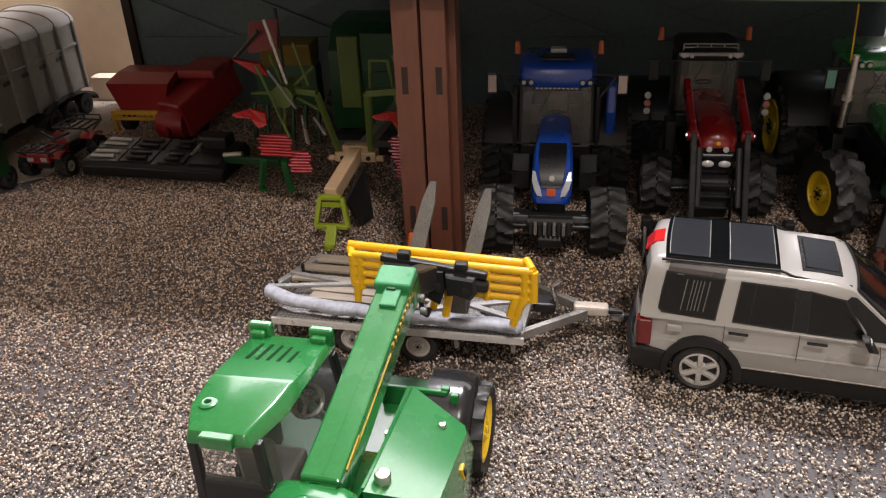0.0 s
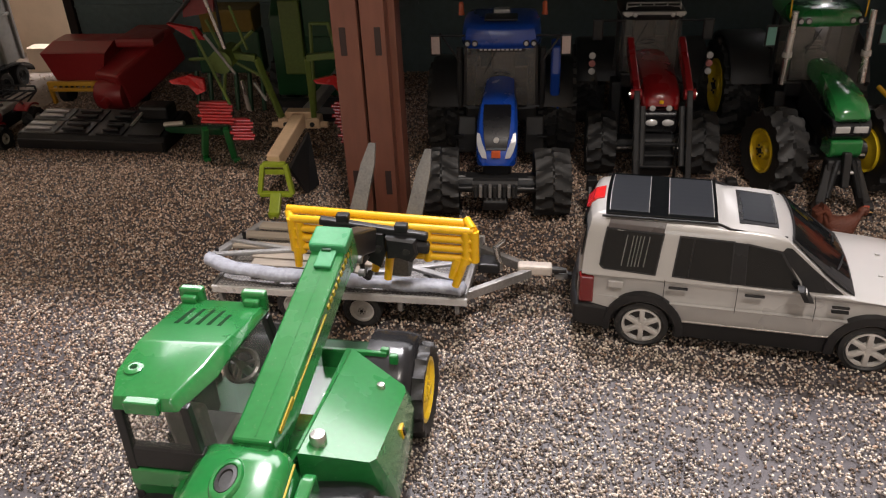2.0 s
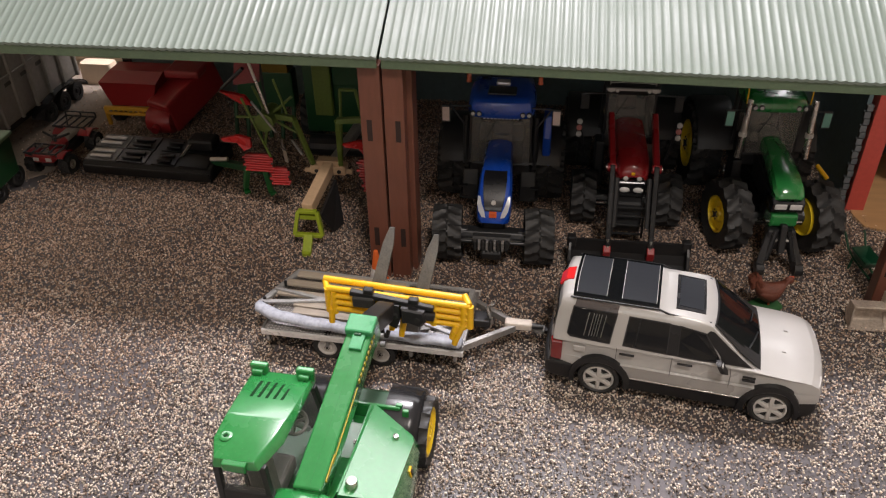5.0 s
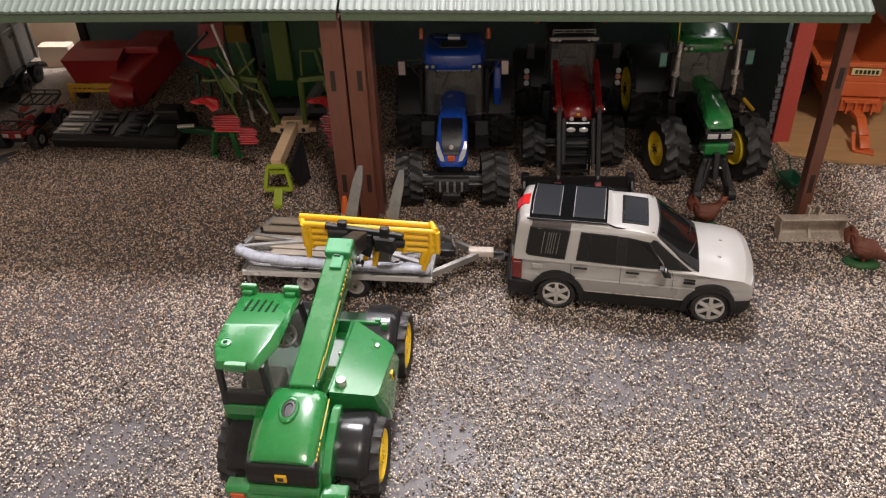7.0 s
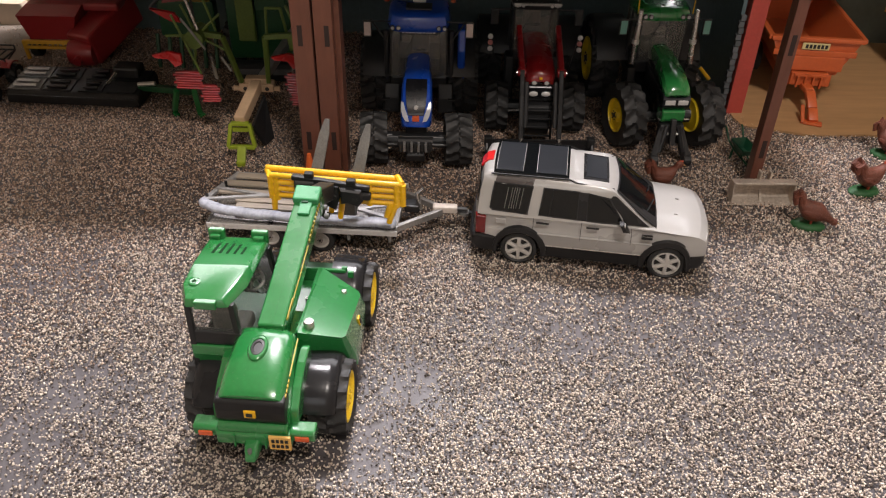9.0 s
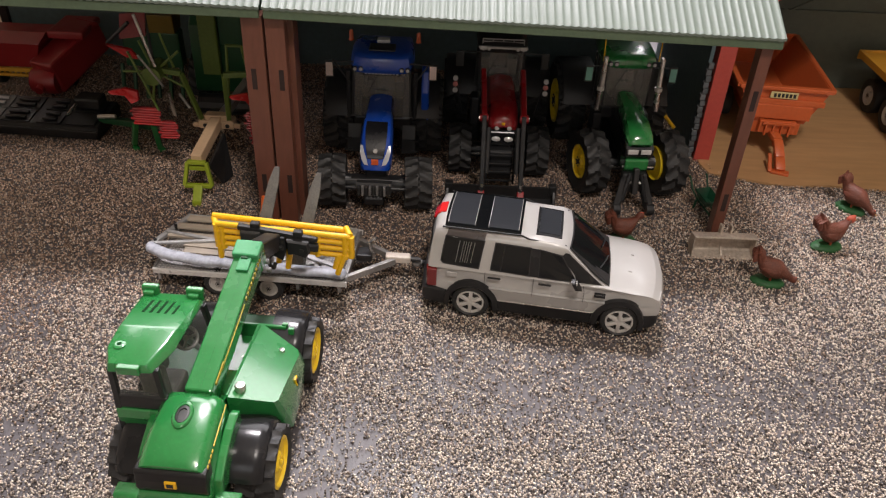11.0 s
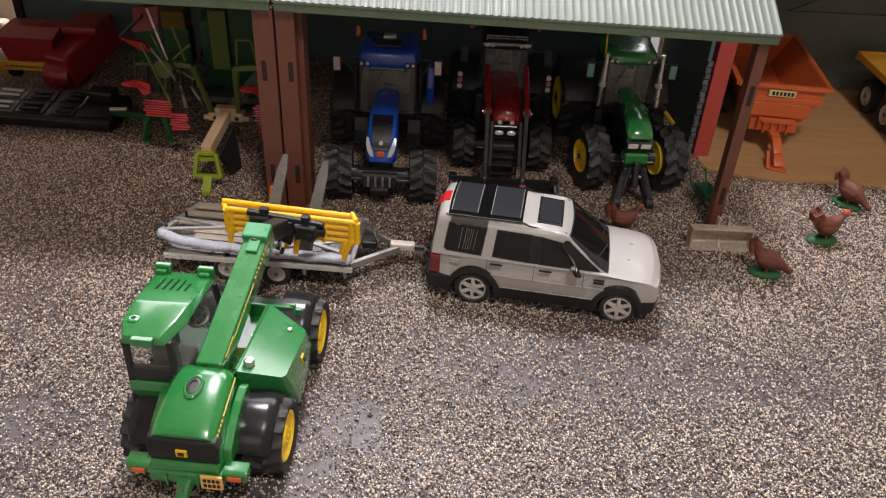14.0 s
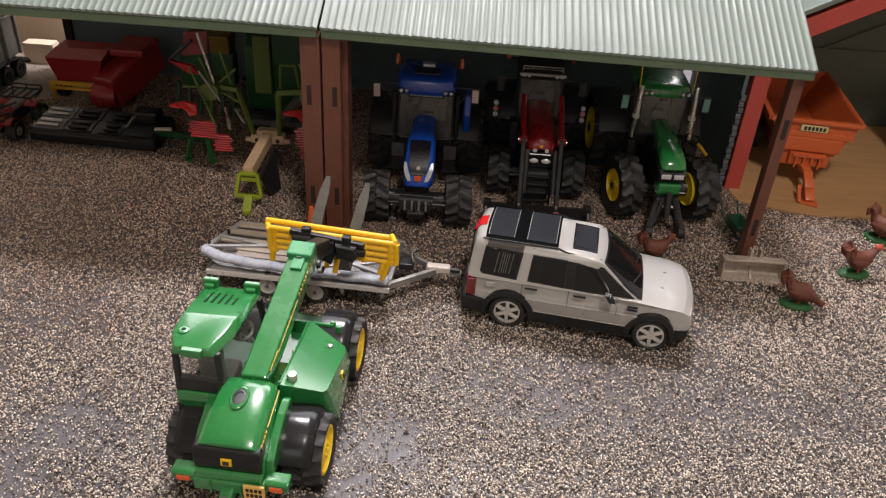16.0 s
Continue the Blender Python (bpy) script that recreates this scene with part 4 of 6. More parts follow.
    skin("dashboard", B(-20, 20, 24, 30, 38, 40.5, 0.8), BLACK, car)
    skin("rear_window", plate(bmesh.new(), [(23, -74.2, 42), (-23, -74.2, 42), (-20.5, -72.4, 54.5), (20.5, -72.4, 54.5)], 0.5), DARK_GLASS, car, "dark rear window")
    # glass roof panels
    roof_glass = skin("rear_roof_glass", B(-19.8, 19.8, -64.4, -19.0, 60.2, 61.2, 0.3), DARK_GLASS, car, "dark glass rear roof panel")
    for y0, y1 in ((-62.6, -46.4), (-38.4, -20.6)):
        skin("roof_pane", B(-17.4, 17.4, y0, y1, 61.0, 61.5, 0.2), ROOF_GLASS, roof_glass, "grey tinted roof pane")
        for q in (y0, y1):
            skin("pane_edge", bar(bmesh.new(), (-17.4, q, 61.35), (17.4, q, 61.35), 0.35, 0.5), STEEL, roof_glass)
    for s in (1, -1):
        skin("roof_gutter", bar(bmesh.new(), (s * 20.4, -66, 60.0), (s * 20.4, -19, 60.4), 0.7, 0.8), BLACK, car)
        skin("roof_gutter", bar(bmesh.new(), (s * 20.4, -19, 60.4), (s * 20.4, -14, 58.4), 0.7, 0.8), BLACK, car)
        skin("roof_gutter", bar(bmesh.new(), (s * 20.4, -14, 58.4), (s * 19.4, 9, 56.2), 0.6, 0.7), BLACK, car)
    sun = skin("sunroof", prism(bmesh.new(), [(-10.4, 58.2), (5.0, 57.2), (5.0, 58.0), (-10.4, 59.1)], -15.4, 15.4, 0.2), FENDER, car, "dark glass sunroof")
    skin("sunroof_pane", prism(bmesh.new(), [(-8.8, 58.8), (3.6, 57.9), (3.6, 58.4), (-8.8, 59.4)], -13.2, 13.2, 0.2), ROOF_GLASS, sun, "grey tinted sunroof pane")
    skin("high_brake_light", prism(bmesh.new(), [(-72.9, 55.4), (-69.6, 59.6), (-65.4, 60.9), (-65.2, 60.0), (-69, 58.4), (-71.8, 54.8)], -5.5, 5.5, 0.2), RED_LENS, car, "red high-level brake light")
    # arches, sills and bumpers
    for s in (1, -1):
        for cy in (RA, FA):
            bm = bmesh.new()
            rings = []
            for i in range(15):
                a = radians(-8 + 196 * i / 14)
                c, sn = math.cos(a), math.sin(a)
                rings.append([(s * x, cy + r * c, 11.5 + r * sn) for x, r in ((26.5, 13.4), (30.4, 13.4), (31.0, 14.2), (30.5, 17.2), (26.5, 17.2))])
            loft(bm, rings)
            skin("wheel_arch", bm, CAR_BLACK, car, "matt black wheel arch", 40)
            wheel(car, s * 23.6, cy, 11.6, 10.5, RIM_SILVER, s, 0.72, 0, "silver alloy wheel", 6, 2.2)
        skin("sill", B(s * 24.5, s * 28.6, -31, 30, 8.0, 16.4, 0.8), CAR_BLACK, car)
        skin("sill_strip", B(s * 28.6, s * 29.7, -30, 30, 16.3, 17.2, 0.3), CHROME, car)
        for y in (-31.5, -1.5):
            skin("door_handle", B(s * 28.6, s * 29.9, y - 4.2, y + 3.6, 33.2, 34.6, 0.4), CAR_BLACK, car, "dark door handle")
        for y in (-37.4, -8.6, 21.5):
            skin("door_gap", pipe(bmesh.new(), [(s * 29.36, y, 17.4), (s * 29.72, y, 25), (s * 29.36, y, 31), (s * 28.3, y, 37.2)], 0.16, 6), CAR_BLACK, car)
        mir = skin("wing_mirror", loft(bmesh.new(), [[(s * x, 18.4 + a, 39.6 + b) for a, b in ((-w, -h), (w, -h), (w * 1.1, h * 0.6), (w * 0.5, h), (-w, h))] for x, w, h in ((27.6, 0.9, 0.9), (29.4, 1.1, 1.2), (29.8, 1.7, 2.7), (33.2, 1.7, 2.9), (34.2, 1.1, 2.2))]), CAR_BLACK, car, "black wing mirror", 40)
        skin("mirror_cap", B(s * 30.2, s * 33.8, 19.6, 20.6, 39.4, 42.0, 0.6), SILVER_PAINT, mir)
        for k in (0, 1):
            skin("side_vent", B(s * 28.6, s * 29.9, 27.5, 34, 31.0 - k * 2.2, 32.2 - k * 2.2, 0.2), CAR_BLACK, car)
        skin("tail_lamp", B(s * 24.4, s * 29.0, -75.4, -68.5, 21, 35.5, 0.9), material("dark_red_lens", (0.16, 0.012, 0.012), 0.15, coat=0.5) if s > 0 else bpy.data.materials["dark_red_lens"], car, "dark red tail lamp")
        skin("headlamp", B(s * 15, s * 26.6, 60.0, 69.4, 22.5, 30.6, 2.2), CLEAR_LENS, car, "clear headlamp")
        skin("fuel_flap", B(s * 28.2, s * 29.3, -61, -54, 29.8, 34.4, 0.5), SILVER_PAINT, car) if s > 0 else None
    skin("front_bumper", prism(bmesh.new(), [(57, 8.5), (68, 9.5), (70.2, 13), (70.0, 18.4), (66, 19.4), (57, 19)], -29.6, 29.6, 1.4, lambda v: Vector((v.x * (1 - 0.10 * max(0, (v.y - 58) / 12)), v.y, v.z))), CAR_BLACK, car, "matt black front bumper")
    skin("rear_bumper", prism(bmesh.new(), [(-60, 8.5), (-75, 9.5), (-78, 13), (-77.6, 19.5), (-74, 20.5), (-59.5, 20)], -29.6, 29.6, 1.4), CAR_BLACK, car, "matt black rear bumper")
    skin("radiator_grille", B(-12.5, 12.5, 66, 69.0, 21.5, 29, 0.6), CAR_BLACK, car)
    skin("bonnet_line", bar(bmesh.new(), (-24, 36, 37.1), (24, 36, 37.1), 0.5, 0.4), CAR_BLACK, car)
    for x, y in ((9, 48), (-9, 50)):
        skin("washer_jet", B(x - 0.7, x + 0.7, y - 1, y + 1, 35.4, 36.6, 0.2), SILVER_PAINT, car)
    for s in (0, 1):
        skin("wiper", bar(bmesh.new(), (-20 + s * 20, 34.6, 39.2), (-4 + s * 22, 30.5, 42.6), 0.7, 0.7), CAR_BLACK, car)
    skin("tow_eye", lathe(bmesh.new(), [(2.2, -0.8), (3.6, -0.8), (3.6, 0.8), (2.2, 0.8)], Matrix.Translation((0, -83, 15.5)) @ Matrix.Rotation(radians(90), 4, "Y"), 16), STEEL, car)
    skin("tow_bar", bar(bmesh.new(), (0, -80, 15.5), (0, -70, 15.5), 3, 2.5), CAR_BLACK, car)
    return car


estate_car(pose(0.1906, -0.0743, 0, 0, 0, -98.3))


# ---- flat trailer ----
BRIGHT_RAIL = material("bright_aluminium", (0.66, 0.65, 0.63), 0.32, metal=0.3, vary=0.12, scale=150, bump=0.05)


def flat_trailer(m):
    tr = thing("flat_trailer", "grey twin-axle flat trailer coupled behind the silver car", "trailer", m)
    deck = part("deck", B(-59, 59, -28, 28, 18.2, 19.8, 0.3), material("worn_deck_plate", (0.26, 0.25, 0.245), 0.5, metal=0.15, vary=0.3, scale=150, bump=0.1), tr, "grey metal deck with chequer pattern")
    bm = bmesh.new()
    for i in range(56):
        for j in range(24):
            x, y = -57 + i * 2.07, -26.0 + j * 2.26
            a = radians(35 if (i + j) % 2 else -35)
            box(bm, -0.75, 0.75, -0.2, 0.2, 0, 0.25, 0, Matrix.Translation((x, y, 19.75)) @ Matrix.Rotation(a, 4, "Z"))
    tagged(part("chequer_bars", bm, RIM_SILVER, deck), kind="stuff")
    for y in (-28.5, 28.5):
        part("side_rail", B(-60, 61, y - 0.8, y + 0.8, 17.0, 20.6, 0.3), BRIGHT_RAIL, tr, "bright side rail")
    for x in (-60, 59.5):
        part("end_rail", B(x - 0.8, x + 0.8, -28, 28, 16.4, 20.4, 0.3), STEEL, tr)
    for x in (-57, -20, 30, 56):
        part("rail_foot", B(x - 1, x + 1, -28, -25, 11.5, 17, 0.3), STEEL, tr)
    for s in (-1, 1):
        for x in (-20.5, 11.5):
            w = wheel(tr, 0, 0, 9.2, 8, RIM_SILVER, 1, 0.62, 0, "chrome trailer wheel", 0, 1.2)
            w.matrix_local = Matrix.Translation((x * MM, s * 24.0 * MM, (1.2 - 0.021 * x) * MM)) @ Matrix.Rotation(radians(90 * s), 4, "Z")
        part("mudguard", B(-30, 24, *sorted((s * 16, s * 27)), 17.2, 18.1, 0.2), BLACK, tr)
    part("subframe", B(-50, 55, -12, 12, 12, 17.5, 0.8), BLACK, tr)
    for s in (-1, 1):
        part("drawbar", bar(bmesh.new(), (59, s * 21, 17.5), (86, 2.5 + s * 1.5, 17.5), 3.0, 4.4, bev=0.4), STEEL, tr)
    part("coupling_head", bar(bmesh.new(), (80, 2.5, 19.0), (96, 3.6, 18.4), 6, 5, bev=1.2), material("cast_white_metal", (0.58, 0.52, 0.46), 0.45, vary=0.15), tr, "cream cast coupling head")
    part("coupling_bellows", rod(bmesh.new(), (95, 3.6, 18.3), (102.5, 4.2, 17.6), 1.9, 1.3), BLACK, tr)
    bm = bmesh.new()
    rod(bm, (72, 2, 18), (70, 2, 30), 1.5)
    rod(bm, (70, 2, 30), (74, 2, 34), 1.1)
    part("jockey_handle", bm, CHROME, tr)
    part("tool_box", B(62, 72, -3, 7, 18, 23, 1.0), BLACK, tr)
    return tr


TRAILER = pose(0.0085, -0.0596, -0.0012, 0, -1.2, -4.6)
flat_trailer(TRAILER)

HURDLE_GREY = material("pale_galvanised_bar", (0.36, 0.36, 0.36), 0.45, metal=0.25, vary=0.25, scale=180, bump=0.1)
WOOD = material("weathered_plank", (0.36, 0.31, 0.25), 0.75, vary=0.25, scale=150, stretch=(0.1, 1, 1), bump=0.3, island=0.2)
TARP = material("grey_blue_plastic_wrap", (0.31, 0.325, 0.37), 0.5, vary=0.4, scale=110, bump=0.7, bump_scale=260)
HURDLE = TRAILER @ pose(0, 0, 0.0005, 0, 0.6, 0)
hurdle = thing("hurdle", "grey metal hurdle frame with weathered planks lying on the trailer", "hurdle", HURDLE)
for y, x0, x1 in ((20, -54, 16), (10.6, -58, 14), (0.4, -60, 12), (-8.6, -46, 14), (-15.5, -44, 10)):
    part("plank", bar(bmesh.new(), (x0, y, 25.2), (x1, y - 0.8, 24.6), 5.6, 1.6, bev=0.3), WOOD, hurdle, "weathered grey-brown plank")
for p, q, w, h in (((-68, -15, 24.6), (-54, 25, 24.2), 3.4, 2.4), ((-67, -13, 26.6), (-24, -4, 26.6), 2.6, 1.6), ((-62, 2, 26.4), (-24, -5, 26.6), 2.4, 1.6), ((-56, 25.4, 23.4), (57, 25.0, 22.8), 1.8, 2.2), ((18, -18, 25.6), (56, -4, 24.6), 3.0, 1.6), ((16, -6, 25.4), (56, -20, 24.6), 3.0, 1.6), ((55, -24, 23.6), (57, 25, 23.2), 3.0, 2.2), ((15, -22, 25), (17, 22, 24.6), 2.6, 2.0)):
    part("frame_bar", bar(bmesh.new(), p, q, w, h, bev=0.4), HURDLE_GREY, hurdle, "pale grey metal frame bar")
for x in (-30, 8, 40):
    part("bearer", B(x - 1.5, x + 1.5, -22, 24, 20.1, 23.6, 0.3), STEEL, hurdle)
for x, y in ((-65, -9), (-58, 8), (-64, -14)):
    part("frame_bolt", rod(bmesh.new(), (x, y, 24), (x, y, 27.6), 1.0, n=10), BLACK, hurdle)
bm = bmesh.new()
rings = []
rng = random.Random(11)
for i in range(76):
    t = i / 75
    x = -67 + 127 * t
    r = 3.5 * (0.45 if i in (0, 75) else 1) * (0.96 + 0.04 * math.sin(i * 0.35) + 0.025 * math.sin(i * 1.3) + rng.uniform(-0.025, 0.025))
    cy, cz = -25.2 + 8.2 * math.exp(-(x + 67) / 15) + 0.4 * math.sin(i * 0.5), 25.2 + 2.4 * math.exp(-(x + 67) / 20) - 0.9 * t
    rings.append([(x, cy + 1.25 * r * math.cos(2 * math.pi * k / 12) * (1 + rng.uniform(-0.06, 0.06)), cz + 0.80 * r * math.sin(2 * math.pi * k / 12) * (1 + rng.uniform(-0.07, 0.07))) for k in range(12)])
loft(bm, rings)
solid("plastic_roll", bm, TARP, "crumpled grey-blue plastic roll along the trailer edge", "plastic roll", HURDLE, smooth=50)

# ---- tractors parked in the shed ----
BLUE = material("blue_tractor_paint", (0.008, 0.055, 0.36), 0.28, vary=0.1, coat=0.4, speck=0.05)
RED = material("red_tractor_paint", (0.25, 0.009, 0.012), 0.28, vary=0.1, coat=0.4, speck=0.05)
RED_RIM = material("dull_silver_rim", (0.25, 0.25, 0.25), 0.45, vary=0.15)
TAG = material("pale_pink_tag", (0.62, 0.50, 0.46), 0.5, vary=0.15, scale=300)
TAG_TEAL = material("pale_teal_tag", (0.16, 0.36, 0.30), 0.5, vary=0.15, scale=300)
SCREEN = glass("dusty_screen", (0.22, 0.21, 0.19), 0.12, 0.36)
SEAT = material("pale_cab_trim", (0.30, 0.28, 0.24), 0.6, vary=0.2)


def tractor(name, label, m, paint, rim, r_front, r_rear, half, width, cab_y, hood, roof_z0, roof_z1, roof_w, screen, tag, turn=0.0, wheel_label="", mirror=(37, 84), roof_paint=None, wheelbase=92):
    """hood: sections (y, half width, top, bottom) from the cab to the nose; screen: (half width, sill height) of the windscreen foot."""
    t = thing(name, label, "tractor", m, "parked tractors")
    rear_y = -wheelbase
    sw, low = screen
    nose = hood[-1][0]
    for s in (1, -1):
        wheel(t, s * half, 0, r_front, width, rim, s, 0.52, 15, wheel_label, dish=3, turn=turn)
        wheel(t, s * (half + 4), rear_y, r_rear, width + 4, rim, s, 0.55, 20, wheel_label, dish=4)
        part("rear_mudguard", loft(bmesh.new(), [[(s * x, rear_y + r * math.cos(radians(a)), r_rear + r * math.sin(radians(a))) for x, r in ((16, r_rear + 2), (half + 12, r_rear + 2), (half + 13, r_rear + 1), (half + 13, r_rear + 3), (half + 11, r_rear + 3.8), (16, r_rear + 3.8))] for a in range(20, 171, 10)]), BLACK, t, "", 40)
        arm = part("mirror_arm", rod(bmesh.new(), (s * (roof_w - 3), cab_y, mirror[1] + 4), (s * mirror[0], cab_y + 4, mirror[1] + 5), 0.7, n=8), BLACK, t)
        part("mirror", B(s * mirror[0] - 3.2, s * mirror[0] + 3.2, cab_y + 3, cab_y + 5, mirror[1] - 7, mirror[1] + 6, 0.9), BLACK, arm)
        part("mirror_tag", B(s * mirror[0] - 2.5, s * mirror[0] + 2.5, cab_y + 5.1, cab_y + 5.5, mirror[1] - 5.6, mirror[1] + 4.8, 0.15), tag, arm, "pale tag on the mirror")
        part("axle_hub", rod(bmesh.new(), (s * (half - width * 0.7), 0, r_front), (s * (half - 2), 0, r_front), 5, 6.5), BLACK, t)
        part("steering_ram", rod(bmesh.new(), (s * 6, 6, r_front - 1), (s * (half - width * 0.55), 7, r_front - 1), 1.0, n=8), CHROME, t)
    part("front_axle", prism(bmesh.new(), [(-5, r_front - 5), (5, r_front - 5), (6, r_front), (4, r_front + 4), (-4, r_front + 4)], -half + 8, half - 8, 1.0), BLACK, t)
    part("chassis", B(-8, 8, rear_y - 15, min(nose, 8) - 6, r_front - 6, r_front + 12, 2), BLACK, t)
    bm = bmesh.new()
    loft(bm, [[(-w, y, zb), (-w * 1.02, y, zb + (zt - zb) * 0.45), (-w, y, zt - w * 0.42), (-w * 0.86, y, zt - w * 0.14), (-w * 0.5, y, zt), (0, y, zt + w * 0.06), (w * 0.5, y, zt), (w * 0.86, y, zt - w * 0.14), (w, y, zt - w * 0.42), (w * 1.02, y, zb + (zt - zb) * 0.45), (w, y, zb)] for y, w, zt, zb in hood])
    bonnet = part("bonnet", bm, paint, t, "", 38)
    w0 = hood[-2][1]
    part("engine_block", B(-w0 * 0.72, w0 * 0.72, cab_y, nose - 8, r_front + 3, min(h[3] for h in hood) + 3, 1.5), BLACK, t)
    for s in (1, -1):
        for k in range(3):
            part("engine_rib", B(s * w0 * 0.70, s * (w0 * 0.78), cab_y + 12 + k * 9, cab_y + 18 + k * 9, r_front + 8, hood[1][3] + 1, 0.4), BLACK, t)
    # cab
    top, back = roof_z0, cab_y - 40
    for s in (1, -1):
        for a, b in (((s * sw, cab_y, low), (s * (roof_w - 2), cab_y - 1, top)), ((s * (sw + 2), cab_y - 22, low - 6), (s * (roof_w - 1), cab_y - 22, top)), ((s * sw, back, low), (s * (roof_w - 2), back + 4, top))):
            part("cab_pillar", bar(bmesh.new(), a, b, 1.9, 1.9, bev=0.3), BLACK, t)
        part("side_window", plate(bmesh.new(), [(s * (sw + 0.6), cab_y - 1, low), (s * (sw + 0.6), back + 2, low), (s * (roof_w - 1.4), back + 5, top), (s * (roof_w - 1.4), cab_y - 2, top)][::s], 0.4), SCREEN, t)
        part("cab_step", prism(bmesh.new(), [(cab_y - 16, 12), (cab_y + 4, 12), (cab_y + 2, 24), (cab_y - 2, low - 8), (cab_y - 16, low - 8)], *sorted((s * 15, s * (sw + 5))), 1.2), BLACK, t)
        for k in range(2):
            part("step_tread", B(*sorted((s * (sw + 1), s * (sw + 7))), cab_y - 8, cab_y + 5, 14 + k * 9, 15.2 + k * 9, 0.3), BLACK, t)
    part("windscreen", plate(bmesh.new(), [(sw - 0.6, cab_y + 0.6, low), (-sw + 0.6, cab_y + 0.6, low), (-roof_w + 2.6, cab_y - 0.4, top), (roof_w - 2.6, cab_y - 0.4, top)][::-1], 0.4), SCREEN, t, "dusty clear windscreen")
    part("wiper", bar(bmesh.new(), (3, cab_y + 1.4, top - 3), (10, cab_y + 1.6, top - 17), 0.6, 0.6), BLACK, t)
    part("cab_floor", B(-sw, sw, back, cab_y - 2, low - 12, low - 2, 1.5), BLACK, t)
    part("seat_cushion", B(-8, 8, cab_y - 34, cab_y - 18, low - 2, low + 7, 2.0), SEAT, t, "pale grey cab seat")
    part("seat_back", prism(bmesh.new(), [(cab_y - 37, low + 4), (cab_y - 32, low + 4), (cab_y - 34, low + 26), (cab_y - 38, low + 27)], -7.5, 7.5, 1.6), SEAT, t)
    part("dashboard", loft(bmesh.new(), [oval(0, cab_y - 8, z, a, b, 14, 3.0) for z, a, b in ((low - 3, 5, 4), (low + 6, 5.6, 4.4), (low + 12, 7.2, 4.6), (low + 13.4, 6, 3.6))]), SEAT, t, "", 40)
    part("rear_bulkhead", B(-sw + 2, sw - 2, back + 1, back + 3, low - 4, low + 12, 0.8), SEAT, t)
    bm = bmesh.new()
    for i in range(14):
        a, b = 2 * math.pi * i / 14, 2 * math.pi * (i + 1) / 14
        rod(bm, (4.8 * math.cos(a), cab_y - 14 + 4 * math.sin(a), low + 15 + 2.4 * math.sin(a)), (4.8 * math.cos(b), cab_y - 14 + 4 * math.sin(b), low + 15 + 2.4 * math.sin(b)), 0.6, n=6)
    part("steering_wheel", bm, BLACK, t)
    bm = bmesh.new()
    rw = roof_w
    loft(bm, [[(-rw + 2 + i, cab_y + 3 - i, z), (-rw * 0.5, cab_y + 5 - i, z), (rw * 0.5, cab_y + 5 - i, z), (rw - 2 - i, cab_y + 3 - i, z), (rw + 0.6 - i, cab_y - 4, z), (rw + 1 - i, cab_y - 22, z + d), (rw - 1 - i, back - 2 + i, z), (-rw + 1 + i, back - 2 + i, z), (-rw - 1 + i, cab_y - 22, z + d), (-rw - 0.6 + i, cab_y - 4, z)] for z, i, d in ((top - 1, 1.4, 0), (top + 0.6, 0.2, 0), (top + 3, 0, 0), (roof_z1 - 3, 1.0, 1), (roof_z1 - 1, 2.6, 1.4), (roof_z1, 6, 1.8))])
    roof = part("cab_roof", bm, roof_paint or paint, t, "", 35)
    for s in (1, -1):
        for k in (0, 1):
            lamp = part("work_light", lathe(bmesh.new(), [(1.9, -1.2), (1.9, 0.6), (1.5, 1.0), (1.3, 0.5), (0.1, 0.7)], Matrix.Translation((s * (rw - 3.4 - k * 4.4), cab_y + 4.2, top + 2.4)) @ Matrix.Rotation(radians(90), 4, "Z"), 12), BLACK, roof, "round work light", 40)
            part("lens", lathe(bmesh.new(), [(1.4, 0.6), (1.2, 1.2), (0.1, 1.4)], Matrix.Translation((s * (rw - 3.4 - k * 4.4), cab_y + 4.2, top + 2.4)) @ Matrix.Rotation(radians(90), 4, "Z"), 12), CLEAR_LENS, lamp, "clear lens", 40)
    return t, bonnet, roof


def beacon(roof, x, y, z, tall=7):
    part("beacon", lathe(bmesh.new(), [(2.0, 0), (2.0, 1.2), (1.7, 1.6), (1.6, tall - 1.2), (1.0, tall), (0.1, tall + 0.2)], Matrix.Translation((x, y, z)) @ Matrix.Rotation(radians(-90), 4, "Y"), 14), ORANGE_LENS, roof, "orange beacon", 40)


NOSE_DARK = material("dark_mesh_panel", (0.008, 0.008, 0.010), 0.25, vary=0.2)
NOSE_LAMP = material("nose_lamp_grey", (0.42, 0.43, 0.46), 0.2)

# blue tractor: bonnet slopes into a steep nose with a black panel between long lamps
blue, bh, br = tractor("blue_tractor", "blue toy tractor with dark wheels parked in the shed", pose(0.0738, 0.030, 0, 0, 0, 180), BLUE, material("off_white_rim", (0.60, 0.58, 0.58), 0.4), 19.3, 30, 31, 19.5, -60, [(-58, 9.4, 61.5, 44), (-40, 9.9, 60.6, 42), (-28, 10.6, 59.2, 38), (-18, 11.2, 56.6, 34), (-9, 11.4, 51.2, 31), (-2, 11.2, 44.6, 30), (3, 10.0, 38.4, 30.4), (5.2, 7.6, 34.6, 31.2)], 80, 93, 23, (22, 43), TAG, turn=4, mirror=(38.5, 82))
